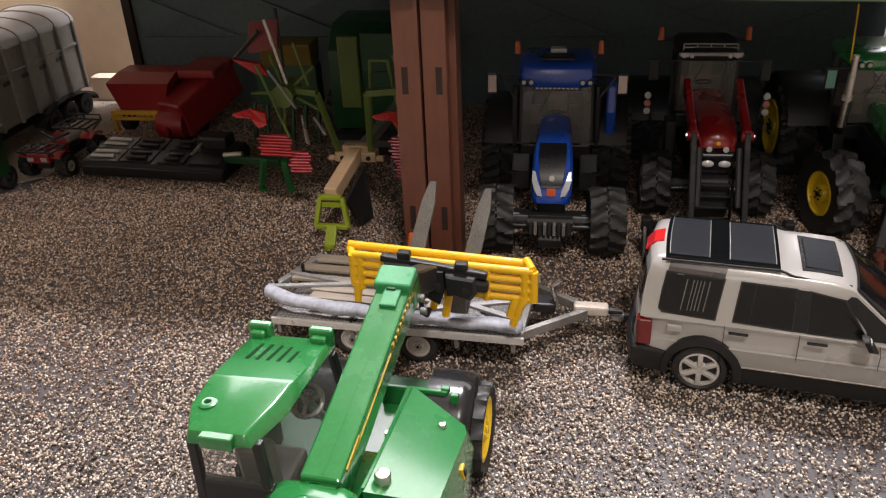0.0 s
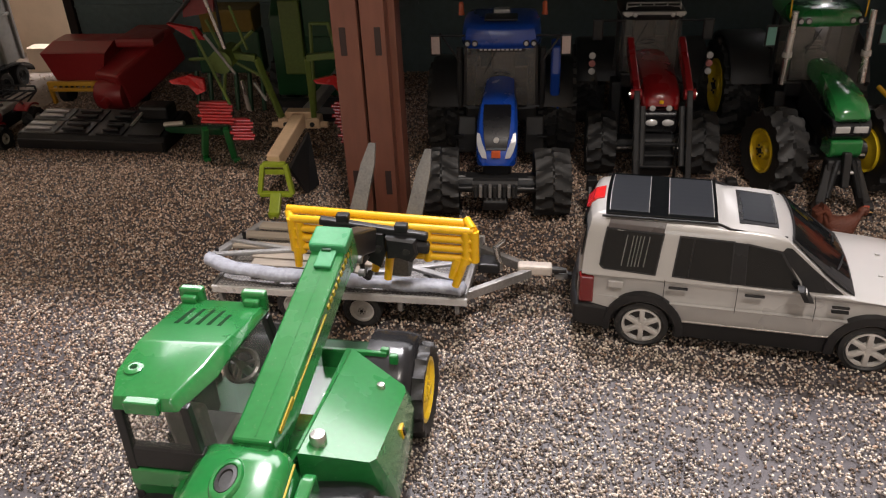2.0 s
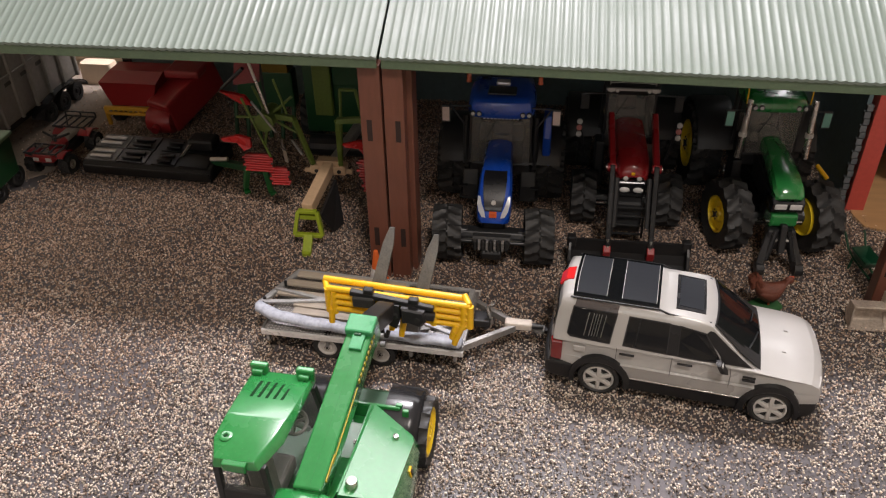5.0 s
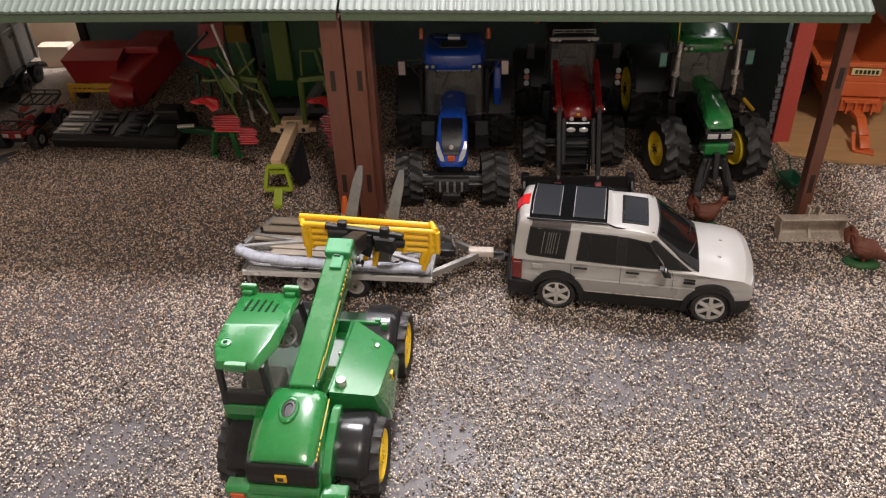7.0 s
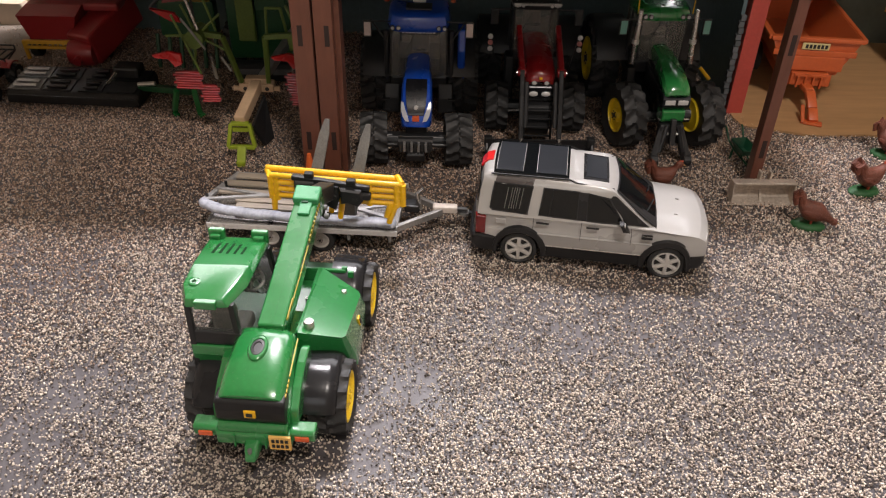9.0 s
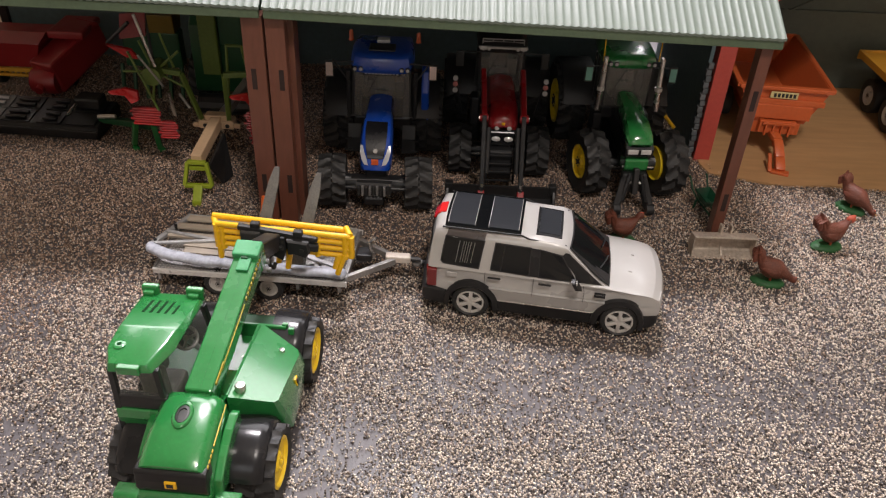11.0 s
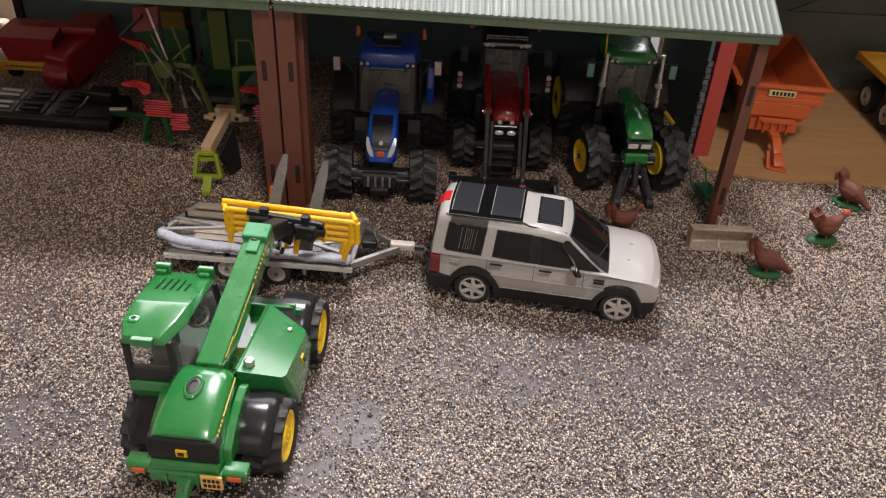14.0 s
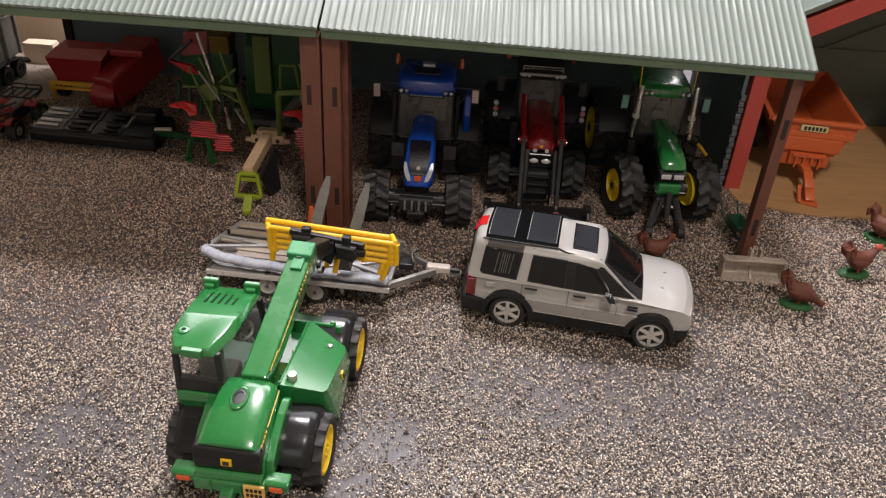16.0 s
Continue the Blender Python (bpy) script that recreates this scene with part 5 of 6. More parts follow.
part("nose_panel", loft(bmesh.new(), [[(-w, y, z), (w, y, z), (w, y + 0.6, z - 1.6), (-w, y + 0.6, z - 1.6)] for y, w, z in ((-19, 7.6, 58.2), (-13, 7.8, 55.6), (-8, 7.6, 52.2), (-2, 7.0, 46.6), (2.6, 5.6, 41.2))]), NOSE_DARK, bh, "black mesh panel in the nose", 30)
for s in (1, -1):
    part("side_lamp", loft(bmesh.new(), [[(s * a, y, z), (s * b, y - 0.6, z + 0.4), (s * b, y - 2.6, z - 1.2), (s * a, y - 2.4, z - 1.4)] for y, z, a, b in ((-3.0, 47.0, 9.2, 10.8), (0.6, 43.0, 7.8, 11.0), (3.6, 38.8, 5.8, 9.8), (5.6, 35.6, 5.0, 7.8))]), NOSE_LAMP, bh, "long clear nose lamp")
part("nose_badge", B(-2.5, 2.5, 4.4, 6.2, 36.2, 40.2, 0.3), ORANGE_LENS, bh, "small orange badge")
part("nose_emblem", lathe(bmesh.new(), [(1.6, -0.6), (1.6, 0.8), (0.1, 1.0)], Matrix.Translation((0, 0.4, 44.6)) @ Matrix.Rotation(radians(90), 4, "Z"), 12), CLEAR_LENS, bh, "small white emblem")
part("roof_sign_strip", B(-14.5, 14.5, -58.6, -58.0, 76.6, 80.6, 0.2), NOSE_DARK, br, "dark strip with pale bars over the screen")
for k in range(10):
    part("strip_mark", B(-12.6 + k * 2.6, -10.9 + k * 2.6, -57.9, -57.6, 77.6, 79.6, 0.1), CLEAR_LENS, br)
part("roof_hatch_lamp", B(-5, 5, -84, -77, 94.4, 97, 0.9), CLEAR_LENS, br, "pale roof hatch")
part("roof_recess", B(-10, 10, -76, -62, 93.6, 95.2, 0.9), BLACK, br)
for s in (1, -1):
    beacon(br, s * 26, -93, 90, 8)
    part("intake_pipe", rod(bmesh.new(), (s * 25, -62, 40), (s * 25, -63, 78), 2.0), BLACK, blue)
    part("lamp_side_bar", bar(bmesh.new(), (s * 24, -58, 70), (s * 36, -58, 88), 1.0, 1.0), BLACK, blue)
part("side_panel", prism(bmesh.new(), [(-76, 36), (-64, 38), (-62, 62), (-66, 78), (-76, 80)], -36, -30, 1.5), BLUE, blue, "blue cab side panel")
bm = bmesh.new()
loft(bm, [[(-12, y, z0), (12, y, z0), (12.6, y, z1), (-12.6, y, z1)] for y, z0, z1 in ((8, 17, 25), (13, 16, 25.5), (15, 18, 24))])
weights = part("front_weight", bm, TYRE, blue, "dark front weight carrier")
for k in range(9):
    part("weight_slab", B(-11.2 + k * 2.6, -9.4 + k * 2.6, 14, 18, 17.4, 24.4, 0.4), STEEL if k % 2 else TYRE, weights)
part("linkage_bar", rod(bmesh.new(), (-26, 11, 20), (26, 11, 20), 1.3), BLACK, blue)
part("tool_rest", prism(bmesh.new(), [(6, 8), (15, 8), (17, 14), (14, 17), (6, 17)], -7, 7, 1.2), BLACK, blue)

# red tractor with a loader
red, rh, rr = tractor("red_tractor", "red toy tractor with a front loader parked in the shed", pose(0.1655, 0.088, 0, 0, 0, 180), RED, RED_RIM, 19.5, 28, 30, 17, -33, [(-31, 10.6, 68.4, 52), (-14, 10.8, 68.2, 52), (4, 11.0, 67.8, 52), (18, 11.0, 66.4, 51), (26, 10.6, 63.4, 50.5), (30, 9.4, 59.0, 51.5), (31.6, 7.2, 56.0, 53)], 88, 95, 19, (17, 54), material("dark_mirror_tag", (0.02, 0.02, 0.02), 0.4), mirror=(33, 82), roof_paint=BLACK, wheelbase=88)
r_grille = part("grille", prism(bmesh.new(), [(22, 38), (30, 38), (32.6, 42), (32.4, 50), (29, 52.4), (22, 52.4)], -9.6, 9.6, 1.0), NOSE_DARK, red, "black front grille")
for s in (1, -1):
    part("headlight", loft(bmesh.new(), [[(s * (4.6 + a * math.cos(q)), y, 45 + b * math.sin(q)) for q in [2 * math.pi * i / 12 for i in range(12)]] for y, a, b in ((31, 3.6, 2.2), (33, 3.4, 2.0), (33.6, 2.4, 1.3))]), CLEAR_LENS, r_grille, "clear headlight", 40)
    part("round_lamp", lathe(bmesh.new(), [(1.7, -1), (1.7, 0.5), (0.1, 0.9)], Matrix.Translation((s * 4.6, 31.6, 53.4)) @ Matrix.Rotation(radians(90), 4, "Z"), 12), CLEAR_LENS, rh, "round nose lamp", 40)
    arm = part("loader_arm", bar(bmesh.new(), (s * 15, -12, 79), (s * 14.4, 34, 62), 4.0, 7, bev=0.8), RED, red, "red loader arm")
    part("arm_pivot", rod(bmesh.new(), (s * 11.6, 33, 62), (s * 17.6, 33, 62), 3.0, n=14), RED, arm)
    part("arm_bolt", rod(bmesh.new(), (s * 17.6, 33, 62), (s * 18.6, 33, 62), 1.4, n=10), CHROME, arm)
    part("loader_arm_drop", bar(bmesh.new(), (s * 14.4, 33, 64), (s * 14.2, 59, 16), 3.4, 5.0, bev=0.7), FENDER, red, "dark loader arm leg")
    part("loader_ram", rod(bmesh.new(), (s * 10.8, 36, 56), (s * 11.0, 52, 27), 1.8, n=12), BLACK, red, "dark loader ram")
    part("ram_rod", rod(bmesh.new(), (s * 14.2, 58, 21), (s * 14.0, 61, 12), 1.5), CHROME, red, "bright ram rod")
    part("ram_foot", prism(bmesh.new(), [(56, 8), (63, 8), (64, 14), (60, 17), (57, 15)], *sorted((s * 12, s * 17)), 0.6), RED, red)
    post = part("side_lamp_post", bar(bmesh.new(), (s * 30, -30, 36), (s * 35.6, -28, 68), 1.6, 1.6), BLACK, red)
    for k in range(3):
        part("marker_lamp", lathe(bmesh.new(), [(2.1, -1), (2.1, 0.4), (0.1, 0.8)], Matrix.Translation((s * 35.6, -26.6, 66 - k * 5.0)) @ Matrix.Rotation(radians(90), 4, "Z"), 12), CLEAR_LENS if k != 1 else (material("pink_lens", (0.55, 0.2, 0.18), 0.25) if s > 0 else bpy.data.materials["pink_lens"]), post, "round marker lamp", 40)
    beacon(rr, s * 27, -62, 92, 8)
    part("beacon_arm", rod(bmesh.new(), (s * 17, -62, 92), (s * 28, -62, 92), 0.8, n=8), BLACK, rr)
bar_r = part("roof_light_bar", B(-19, 19, -30, -27.6, 90.4, 92.4, 0.6), material("pale_grey_bar", (0.34, 0.33, 0.32), 0.4), rr, "pale grey roof light bar")
for s in (1, -1):
    part("bar_lamp", B(*sorted((s * 13, s * 18)), -27.8, -27.0, 90.0, 92.6, 0.3), CLEAR_LENS, bar_r)
for z in (94.4, 96.6):
    part("roof_rail", rod(bmesh.new(), (-16, -33, z), (16, -33, z), 0.6, n=8), STEEL, rr)
for x in (-16, -8, 0, 8, 16):
    part("roof_rail_post", rod(bmesh.new(), (x, -33, 91), (x, -33, 96.6), 0.5, n=8), STEEL, rr)
part("front_frame", prism(bmesh.new(), [(24, 12), (34, 12), (37, 18), (35, 36), (24, 38)], -9, 9, 1.4), BLACK, red)
for k in range(4):
    part("front_guard", bar(bmesh.new(), (-10.4, 38, 13 + k * 7), (10.4, 38, 13 + k * 7), 1.4, 1.4, bev=0.3), BLACK, red)
for s in (1, -1):
    part("guard_post", bar(bmesh.new(), (s * 10.4, 37.6, 10), (s * 9.6, 36.6, 38), 1.6, 1.6, bev=0.3), BLACK, red)
part("front_badge", B(-1.2, 1.2, 31.2, 32.4, 56, 58, 0.3), YELLOW, rh)
bm = bmesh.new()
prism(bm, [(68, 1), (72, 0.5), (58, 2), (55, 10), (57, 20), (59, 20), (58, 10.5), (60, 4)], -39, 39)
bucket = part("loader_bucket", bm, BLACK, red, "wide black loader bucket resting on the gravel")
for s in (-1, 1):
    part("bucket_side", prism(bmesh.new(), [(72, 0.8), (58, 2), (55, 10), (57, 20), (64, 14)], *sorted((s * 38, s * 40)), 0.3), BLACK, bucket)
    part("bucket_corner", B(*sorted((s * 35, s * 41)), 54, 60, 14, 22, 1.0), BLACK, bucket)

# green tractor with front linkage and steered yellow wheels
green = tractor("green_tractor", "green toy tractor with yellow wheels and front linkage in the shed", pose(0.2628, 0.0665, 0, 0, 0, 183), GREEN, YELLOW_RIM, 25, 33, 29.5, 18, -33, [(-32, 6.6, 68.6, 60), (-16, 7.4, 68.0, 59), (0, 8.4, 66.4, 57), (12, 9.4, 64.0, 55), (20, 9.8, 61.2, 53), (25, 9.0, 57.8, 52), (27, 6.8, 55.0, 52.4)], 89, 98, 20, (17, 56), TAG_TEAL, turn=10, wheel_label="yellow wheel rim", mirror=(32, 84), wheelbase=90)[0]
g_grille = part("grille", prism(bmesh.new(), [(10, 41), (24, 41), (27.0, 44), (27.4, 50), (24, 53), (10, 53)], -10.4, 10.4, 1.0), NOSE_DARK, green, "black front grille")
for s in (1, -1):
    part("headlight", prism(bmesh.new(), [(26, 45.4), (27.8, 45.8), (28.0, 49.4), (26, 49.8)], *sorted((s * 0.9, s * 8.6)), 0.5), CLEAR_LENS, g_grille, "clear headlight")
    part("hood_side_panel", prism(bmesh.new(), [(-30, 40), (12, 36), (20, 42), (16, 50), (-30, 56)], *sorted((s * 7.0, s * 9.2)), 0.6), BLACK, green)
    part("exhaust_pipe", rod(bmesh.new(), (s * 22.6, -25, 56), (s * 21.4, -26, 98), 2.4, 1.8), CHROME, green, "silver exhaust stack", 40)
    part("exhaust_collar", rod(bmesh.new(), (s * 22.2, -25.3, 72), (s * 22.1, -25.4, 75), 2.8, n=14), RIM_SILVER, green)
    part("aerial", rod(bmesh.new(), (s * 21, -34, 92), (s * 22, -36, 124), 0.5, n=6), YELLOW, green)
    part("rim_inside", lathe(bmesh.new(), [(0.1, -8.8), (6, -8.8), (11.6, -7.8), (13, -9.2), (13.2, -4)], Matrix.Translation((s * 29.5, 0, 25)) @ Matrix.Rotation(radians(10), 4, "Z") @ Matrix.Diagonal((s, 1, 1, 1)), 28), YELLOW_RIM, green, "yellow inner rim face", 35)
part("nose_plate", prism(bmesh.new(), [(12, 30), (24, 30), (26.2, 33), (26.2, 40), (24, 41), (12, 41)], -8.6, 8.6, 1.0), GREEN, green, "green plate under the grille")
part("side_handle", rod(bmesh.new(), (-27, -12, 58), (-33, -4, 52), 1.4, n=8), YELLOW, green)
link = part("front_linkage", prism(bmesh.new(), [(20, 12), (27, 14), (30, 22), (28, 30), (20, 30)], -9, 9, 1.2), BLACK, green, "black front linkage housing")
for s in (1, -1):
    part("linkage_arm", bar(bmesh.new(), (s * 6, 25, 26), (s * 12.5, 36, 5), 5.0, 6.5, bev=0.9), BLACK, link)
    part("linkage_ram", rod(bmesh.new(), (s * 4, 28, 30), (s * 9, 35, 11), 1.9, n=10), FENDER, link)
    part("hook_end", rod(bmesh.new(), (s * 12.5 - 2.6, 37, 5.2), (s * 12.5 + 2.6, 37, 5.2), 4.4, n=16), BLACK, link)
    part("hook_pin", rod(bmesh.new(), (s * 3, 30, 24), (s * 5, 30.6, 24), 1.2, n=8), CHROME, link)
part("top_link", bar(bmesh.new(), (0, 28, 35), (0, 33, 16), 4.2, 4.6, bev=0.8), BLACK, link)

# ---- orange tipping trailer in the barn ----
ORANGE = material("orange_trailer_paint", (0.52, 0.105, 0.028), 0.38, vary=0.1, coat=0.15, bump=0.05, speck=0.05)
hop = thing("orange_trailer", "orange toy dump trailer on the plywood floor", "trailer", pose(0.4015, 0.140, 0.0016, 0, 0, -6))
bm = bmesh.new()
def tub(y, w1, w2, z0, z1):
    return [(-w1, y, z1), (-w2, y, z0), (w2, y, z0), (w1, y, z1)]
outer = [tub(0, 36.5, 22, 27, 58), tub(128, 36.5, 22, 27, 58)]
loft(bm, outer, cap=False)
bm.faces.new([v for v in bm.verts if abs(v.co.y) < 0.1])
bm.faces.new([v for v in bm.verts if abs(v.co.y - 128) < 0.1])
bmesh.ops.delete(bm, geom=[f for f in bm.faces if all(v.co.z > 50 for v in f.verts)], context="FACES")
bmesh.ops.recalc_face_normals(bm, faces=bm.faces)
bmesh.ops.solidify(bm, geom=bm.faces[:], thickness=2.2)
part("tub", bm, ORANGE, hop, "open orange tub")
for a, b in (((-37.4, -1, 57.5), (37.4, -1, 57.5)), ((-37.4, 128, 57.5), (37.4, 128, 57.5)), ((-37.4, -1, 57.5), (-37.4, 128, 57.5)), ((37.4, -1, 57.5), (37.4, 128, 57.5))):
    part("rim_rail", bar(bmesh.new(), a, b, 4, 3.5, bev=0.6), ORANGE, hop)
part("front_band", B(-33.5, 33.5, -2.6, -0.2, 43.5, 48.5, 0.6), ORANGE, hop)
part("front_skirt", B(-24, 25, -3.2, 4, 31, 43.5, 0.8), ORANGE, hop)
sign = part("maker_sign", B(-12, 10, -3.2, -2.4, 49.4, 55.0, 0.3), material("cream_sign", (0.62, 0.52, 0.25), 0.5), hop, "cream sign with dark bars")
for k in range(6):
    part("sign_mark", B(-9.4 + k * 3.1, -7.3 + k * 3.1, -3.6, -3.1, 50.6, 53.8, 0.1), BLACK, sign)
part("chassis_beam", B(-20, 20, 0, 120, 16, 27, 1.0), ORANGE, hop)
cross = part("cross_member", B(-15, 15, -6, 2, 19, 30, 0.8), ORANGE, hop)
for k in range(4):
    part("rib", B(-10.5 + k * 6.4, -9 + k * 6.4, -9, -5.5, 18, 28, 0.2), ORANGE, cross)
part("rib_plate", B(-13, 13, -8.6, -5.5, 27.5, 29.5, 0.3), ORANGE, cross)
bm = bmesh.new()
for a, b in (((-2, -4, 19), (0, -16, 18)), ((0, -16, 18), (1, -30, 9)), ((1, -30, 9), (1, -40, 2.5))):
    bar(bm, a, b, 8, 5, bev=1.0)
part("drawbar", bm, ORANGE, hop, "", 40)
part("drawbar_foot", bar(bmesh.new(), (-6, -38, 1.2), (8, -42, 1.2), 7, 2.2, bev=0.6), ORANGE, hop)
part("stand_leg", bar(bmesh.new(), (-6, -26, 10), (-7, -40, 0.8), 3, 3, bev=0.5), ORANGE, hop)
for s in (1, -1):
    for y in (70, 96):
        wheel(hop, s * 28, y, 13, 10, ORANGE, s, 0.55, 0, "", 0, 2)

# ---- yellow flatbed trailer ----
YBED = material("amber_trailer_paint", (0.60, 0.29, 0.03), 0.45, vary=0.12, speck=0.1)
bed = thing("yellow_trailer", "amber yellow toy trailer with twin axles beside the barn wall", "trailer", pose(0.516, 0.215, 0.0016, 0, 0, 0))
part("bed", prism(bmesh.new(), [(-130, 42), (36, 42), (40, 44), (40, 48), (-130, 48)], -2, 78, 0.8), YBED, bed, "amber flat bed")
part("bed_side", prism(bmesh.new(), [(-130, 43.5), (41, 43.5), (41, 50), (-130, 50)], -4, -1, 0.5), YBED, bed)
part("bed_end", B(-4, 80, 40.5, 42, 41, 50, 0.5), YBED, bed)
part("chassis", B(16, 60, -130, 36, 24, 41.8, 1.5), BLACK, bed)
for y in (16, -26):
    for x, s in ((9, -1), (68, 1)):
        wheel(bed, x, y - 2, 16, 12, RIM_SILVER, s, 0.56, 0, "bright wheel centre", 0, 2)

# ---- hens on small green bases ----
HEN = material("hen_brown", (0.125, 0.036, 0.020), 0.5, vary=0.5, scale=350, bump=1.0, bump_scale=900)
HEN_BEAK = material("horn_beak", (0.40, 0.24, 0.10), 0.5)
HEN_BASE = material("grass_green_base", (0.016, 0.085, 0.022), 0.6, vary=0.3, scale=300, bump=0.6)
COMB = material("hen_comb", (0.40, 0.075, 0.04), 0.5)


def hen(m, peck, label, red=True):
    h = thing("toy_hen", label, "toy hen", m, "toy hens")
    part("base", loft(bmesh.new(), [oval(0, 0, z, a, b, 16) for z, a, b in ((0, 12, 7.6), (1.8, 12.6, 8.0), (3.6, 11, 6.8), (4.4, 8, 4.5))]), HEN_BASE, h, "oval green base", 50)
    bm = bmesh.new()
    # body from tail to breast along x
    spine = [(-12.6, 29.6, 1.0), (-12.6, 28.6, 3.4), (-12.2, 26.0, 5.0), (-11.0, 22.6, 5.6), (-8.8, 18.6, 6.2), (-5.6, 15.8, 7.4), (-2, 14.2, 8.2), (3, 14.0, 8.0)]
    if peck:
        spine += [(6.5, 13.6, 7.0), (9.5, 12.0, 5.2), (12, 10.2, 4.0), (14.4, 8.6, 3.2), (16.5, 7.2, 2.7), (18.4, 5.6, 1.6), (19.4, 4.4, 0.5)]
    else:
        spine += [(6.5, 15.8, 7.0), (8.6, 18.8, 5.4), (10, 22, 4.2), (11.2, 24.4, 3.4), (12.8, 25.4, 2.6), (14.6, 25, 1.2), (15.8, 24.6, 0.4)]
    rings = []
    for x, z, r in spine:
        rings.append([(x, r * 0.82 * math.cos(2 * math.pi * k / 14), z + r * math.sin(2 * math.pi * k / 14)) for k in range(14)])
    loft(bm, rings)
    part("body", bm, HEN, h, "brown feathered body", 60)
    for k in range(5):
        y = (k - 2) * 1.9
        part("tail_feather", loft(bmesh.new(), [[(x + 1.5 * math.cos(q), y + 1.3 * w * math.sin(q), z + 1.0 * math.cos(q)) for q in [2 * math.pi * i / 8 for i in range(8)]] for x, z, w in ((-8.0, 21, 0.9), (-9.0, 26.6 - abs(k - 2) * 0.6, 1.1), (-12.0, 29.4 - abs(k - 2) * 0.6, 1.1), (-14.6, 26.4, 1.0), (-13.4, 20, 0.8))]), HEN, h, "", 60)
    hx, hz, hr = (17.2, 6.8, 2.9) if peck else (12.4, 25.2, 3.5)
    part("head", loft(bmesh.new(), [[(hx + hr * math.cos(u), hr * 0.8 * math.sin(u) * math.cos(q), hz + hr * math.sin(u) * math.sin(q)) for q in [2 * math.pi * i / 10 for i in range(10)]] for u in (3.05, 2.6, 2.0, 1.4, 0.8, 0.2)]), COMB if red and not peck else HEN, h, "red-faced head" if red and not peck else "", 60)
    part("beak", rod(bmesh.new(), (hx + hr * 0.8, 0, hz - 0.4), (hx + hr * 1.7, 0, hz - 1.2), 0.9, 0.1, n=8), HEN_BEAK, h)
    for s in (1, -1):
        part("wing", loft(bmesh.new(), [[(x, s * (6.0 + d) + 0.9 * math.cos(2 * math.pi * k / 8) * s, 14 + z + w * math.sin(2 * math.pi * k / 8)) for k in range(8)] for x, d, z, w in ((-8, -1.2, 1.5, 0.6), (-5, 0.2, 1, 2.6), (0, 0.9, 0.2, 3.6), (4, 0.3, 0.2, 2.6), (6, -0.6, 0.6, 0.6))]), HEN, h, "", 50)
        part("leg", rod(bmesh.new(), (1, s * 2.2, 9), (1, s * 2.2, 2.5), 0.9, n=8), COMB, h)
    x, z = (14, 27.4) if not peck else (18, 8)
    part("comb", B(x - 2.4, x + 1.2, -0.6, 0.6, z - 1.2, z + 1.4, 0.4), COMB, h, "red comb")
    return h


hen(pose(0.342, -0.048, 0, 0, 0, -12) @ Matrix.Scale(0.9, 4), True, "brown toy hen pecking beside the metal bucket")
hen(pose(0.3985, -0.003, 0, 0, 0, 10) @ Matrix.Scale(0.94, 4), False, "brown toy hen standing upright on the gravel")
hen(pose(0.437, 0.050, 0, 0, 0, -50) @ Matrix.Scale(0.94, 4), True, "brown toy hen pecking near the plywood edge")
hen(pose(0.2505, -0.006, 0, 0, 0, 5) @ Matrix.Scale(0.86, 4), False, "brown toy hen standing behind the silver car", False)

# ---- metal bucket leaning on the shed post ----
TIN = material("worn_bright_tin", (0.50, 0.43, 0.36), 0.34, metal=0.4, vary=0.35, scale=130, bump=0.15, speck=0.2)
bk = thing("metal_bucket", "worn silver toy loader bucket on the gravel by the post", "bucket", pose(0.3185, -0.020, 0, 0, 0, 1))
bm = bmesh.new()
prism(bm, [(-3, 0.2), (-2.2, 0), (5, 2.0), (8.5, 7), (7, 16), (-1.0, 16.8), (-1.0, 16.0), (6, 15.2), (7.4, 7.2), (4.4, 3.0), (-2.6, 1.0)], -21, 21)
part("shell", bm, TIN, bk, "curved worn tin shell", 30)
for s in (-1, 1):
    part("side_plate", prism(bmesh.new(), [(-3, 0), (5, 1.8), (8.6, 7), (7, 16.2), (-1, 17.2)], s * 21, s * 22, 0.2), TIN, bk)
part("rib", prism(bmesh.new(), [(-1, 1), (4.6, 3), (7.6, 7.2), (5, 8), (2, 4)], -0.8, 0.8, 0.2), TIN, bk)
part("lip", bar(bmesh.new(), (-21.8, -1.2, 16.8), (21.8, -1.2, 16.8), 2, 1.2, bev=0.3), TIN, bk)
for x in (-2, 5):
    part("bracket", B(x - 0.7, x + 0.7, 5, 10, 12, 22, 0.3), TIN, bk)

# ---- wheelbarrow ----
BARROW = material("barrow_green", (0.008, 0.062, 0.030), 0.35)
wb = thing("wheelbarrow", "small green toy wheelbarrow standing on the gravel", "wheelbarrow", pose(0.3210, 0.037, 0, 0, 0, -166) @ Matrix.Scale(0.92, 4))
bm = bmesh.new()
loft(bm, [[(-7, -10, 18), (7, -10, 18), (7, 10, 16), (-7, 10, 16)], [(-4, -6, 10), (4, -6, 10), (4, 6, 10), (-4, 6, 10)]], cap=False)
bm.faces.new([v for v in bm.verts if v.co.z < 10.5])
bmesh.ops.recalc_face_normals(bm, faces=bm.faces)
bmesh.ops.solidify(bm, geom=bm.faces[:], thickness=0.9)
part("tray", bm, BARROW, wb, "green tray")
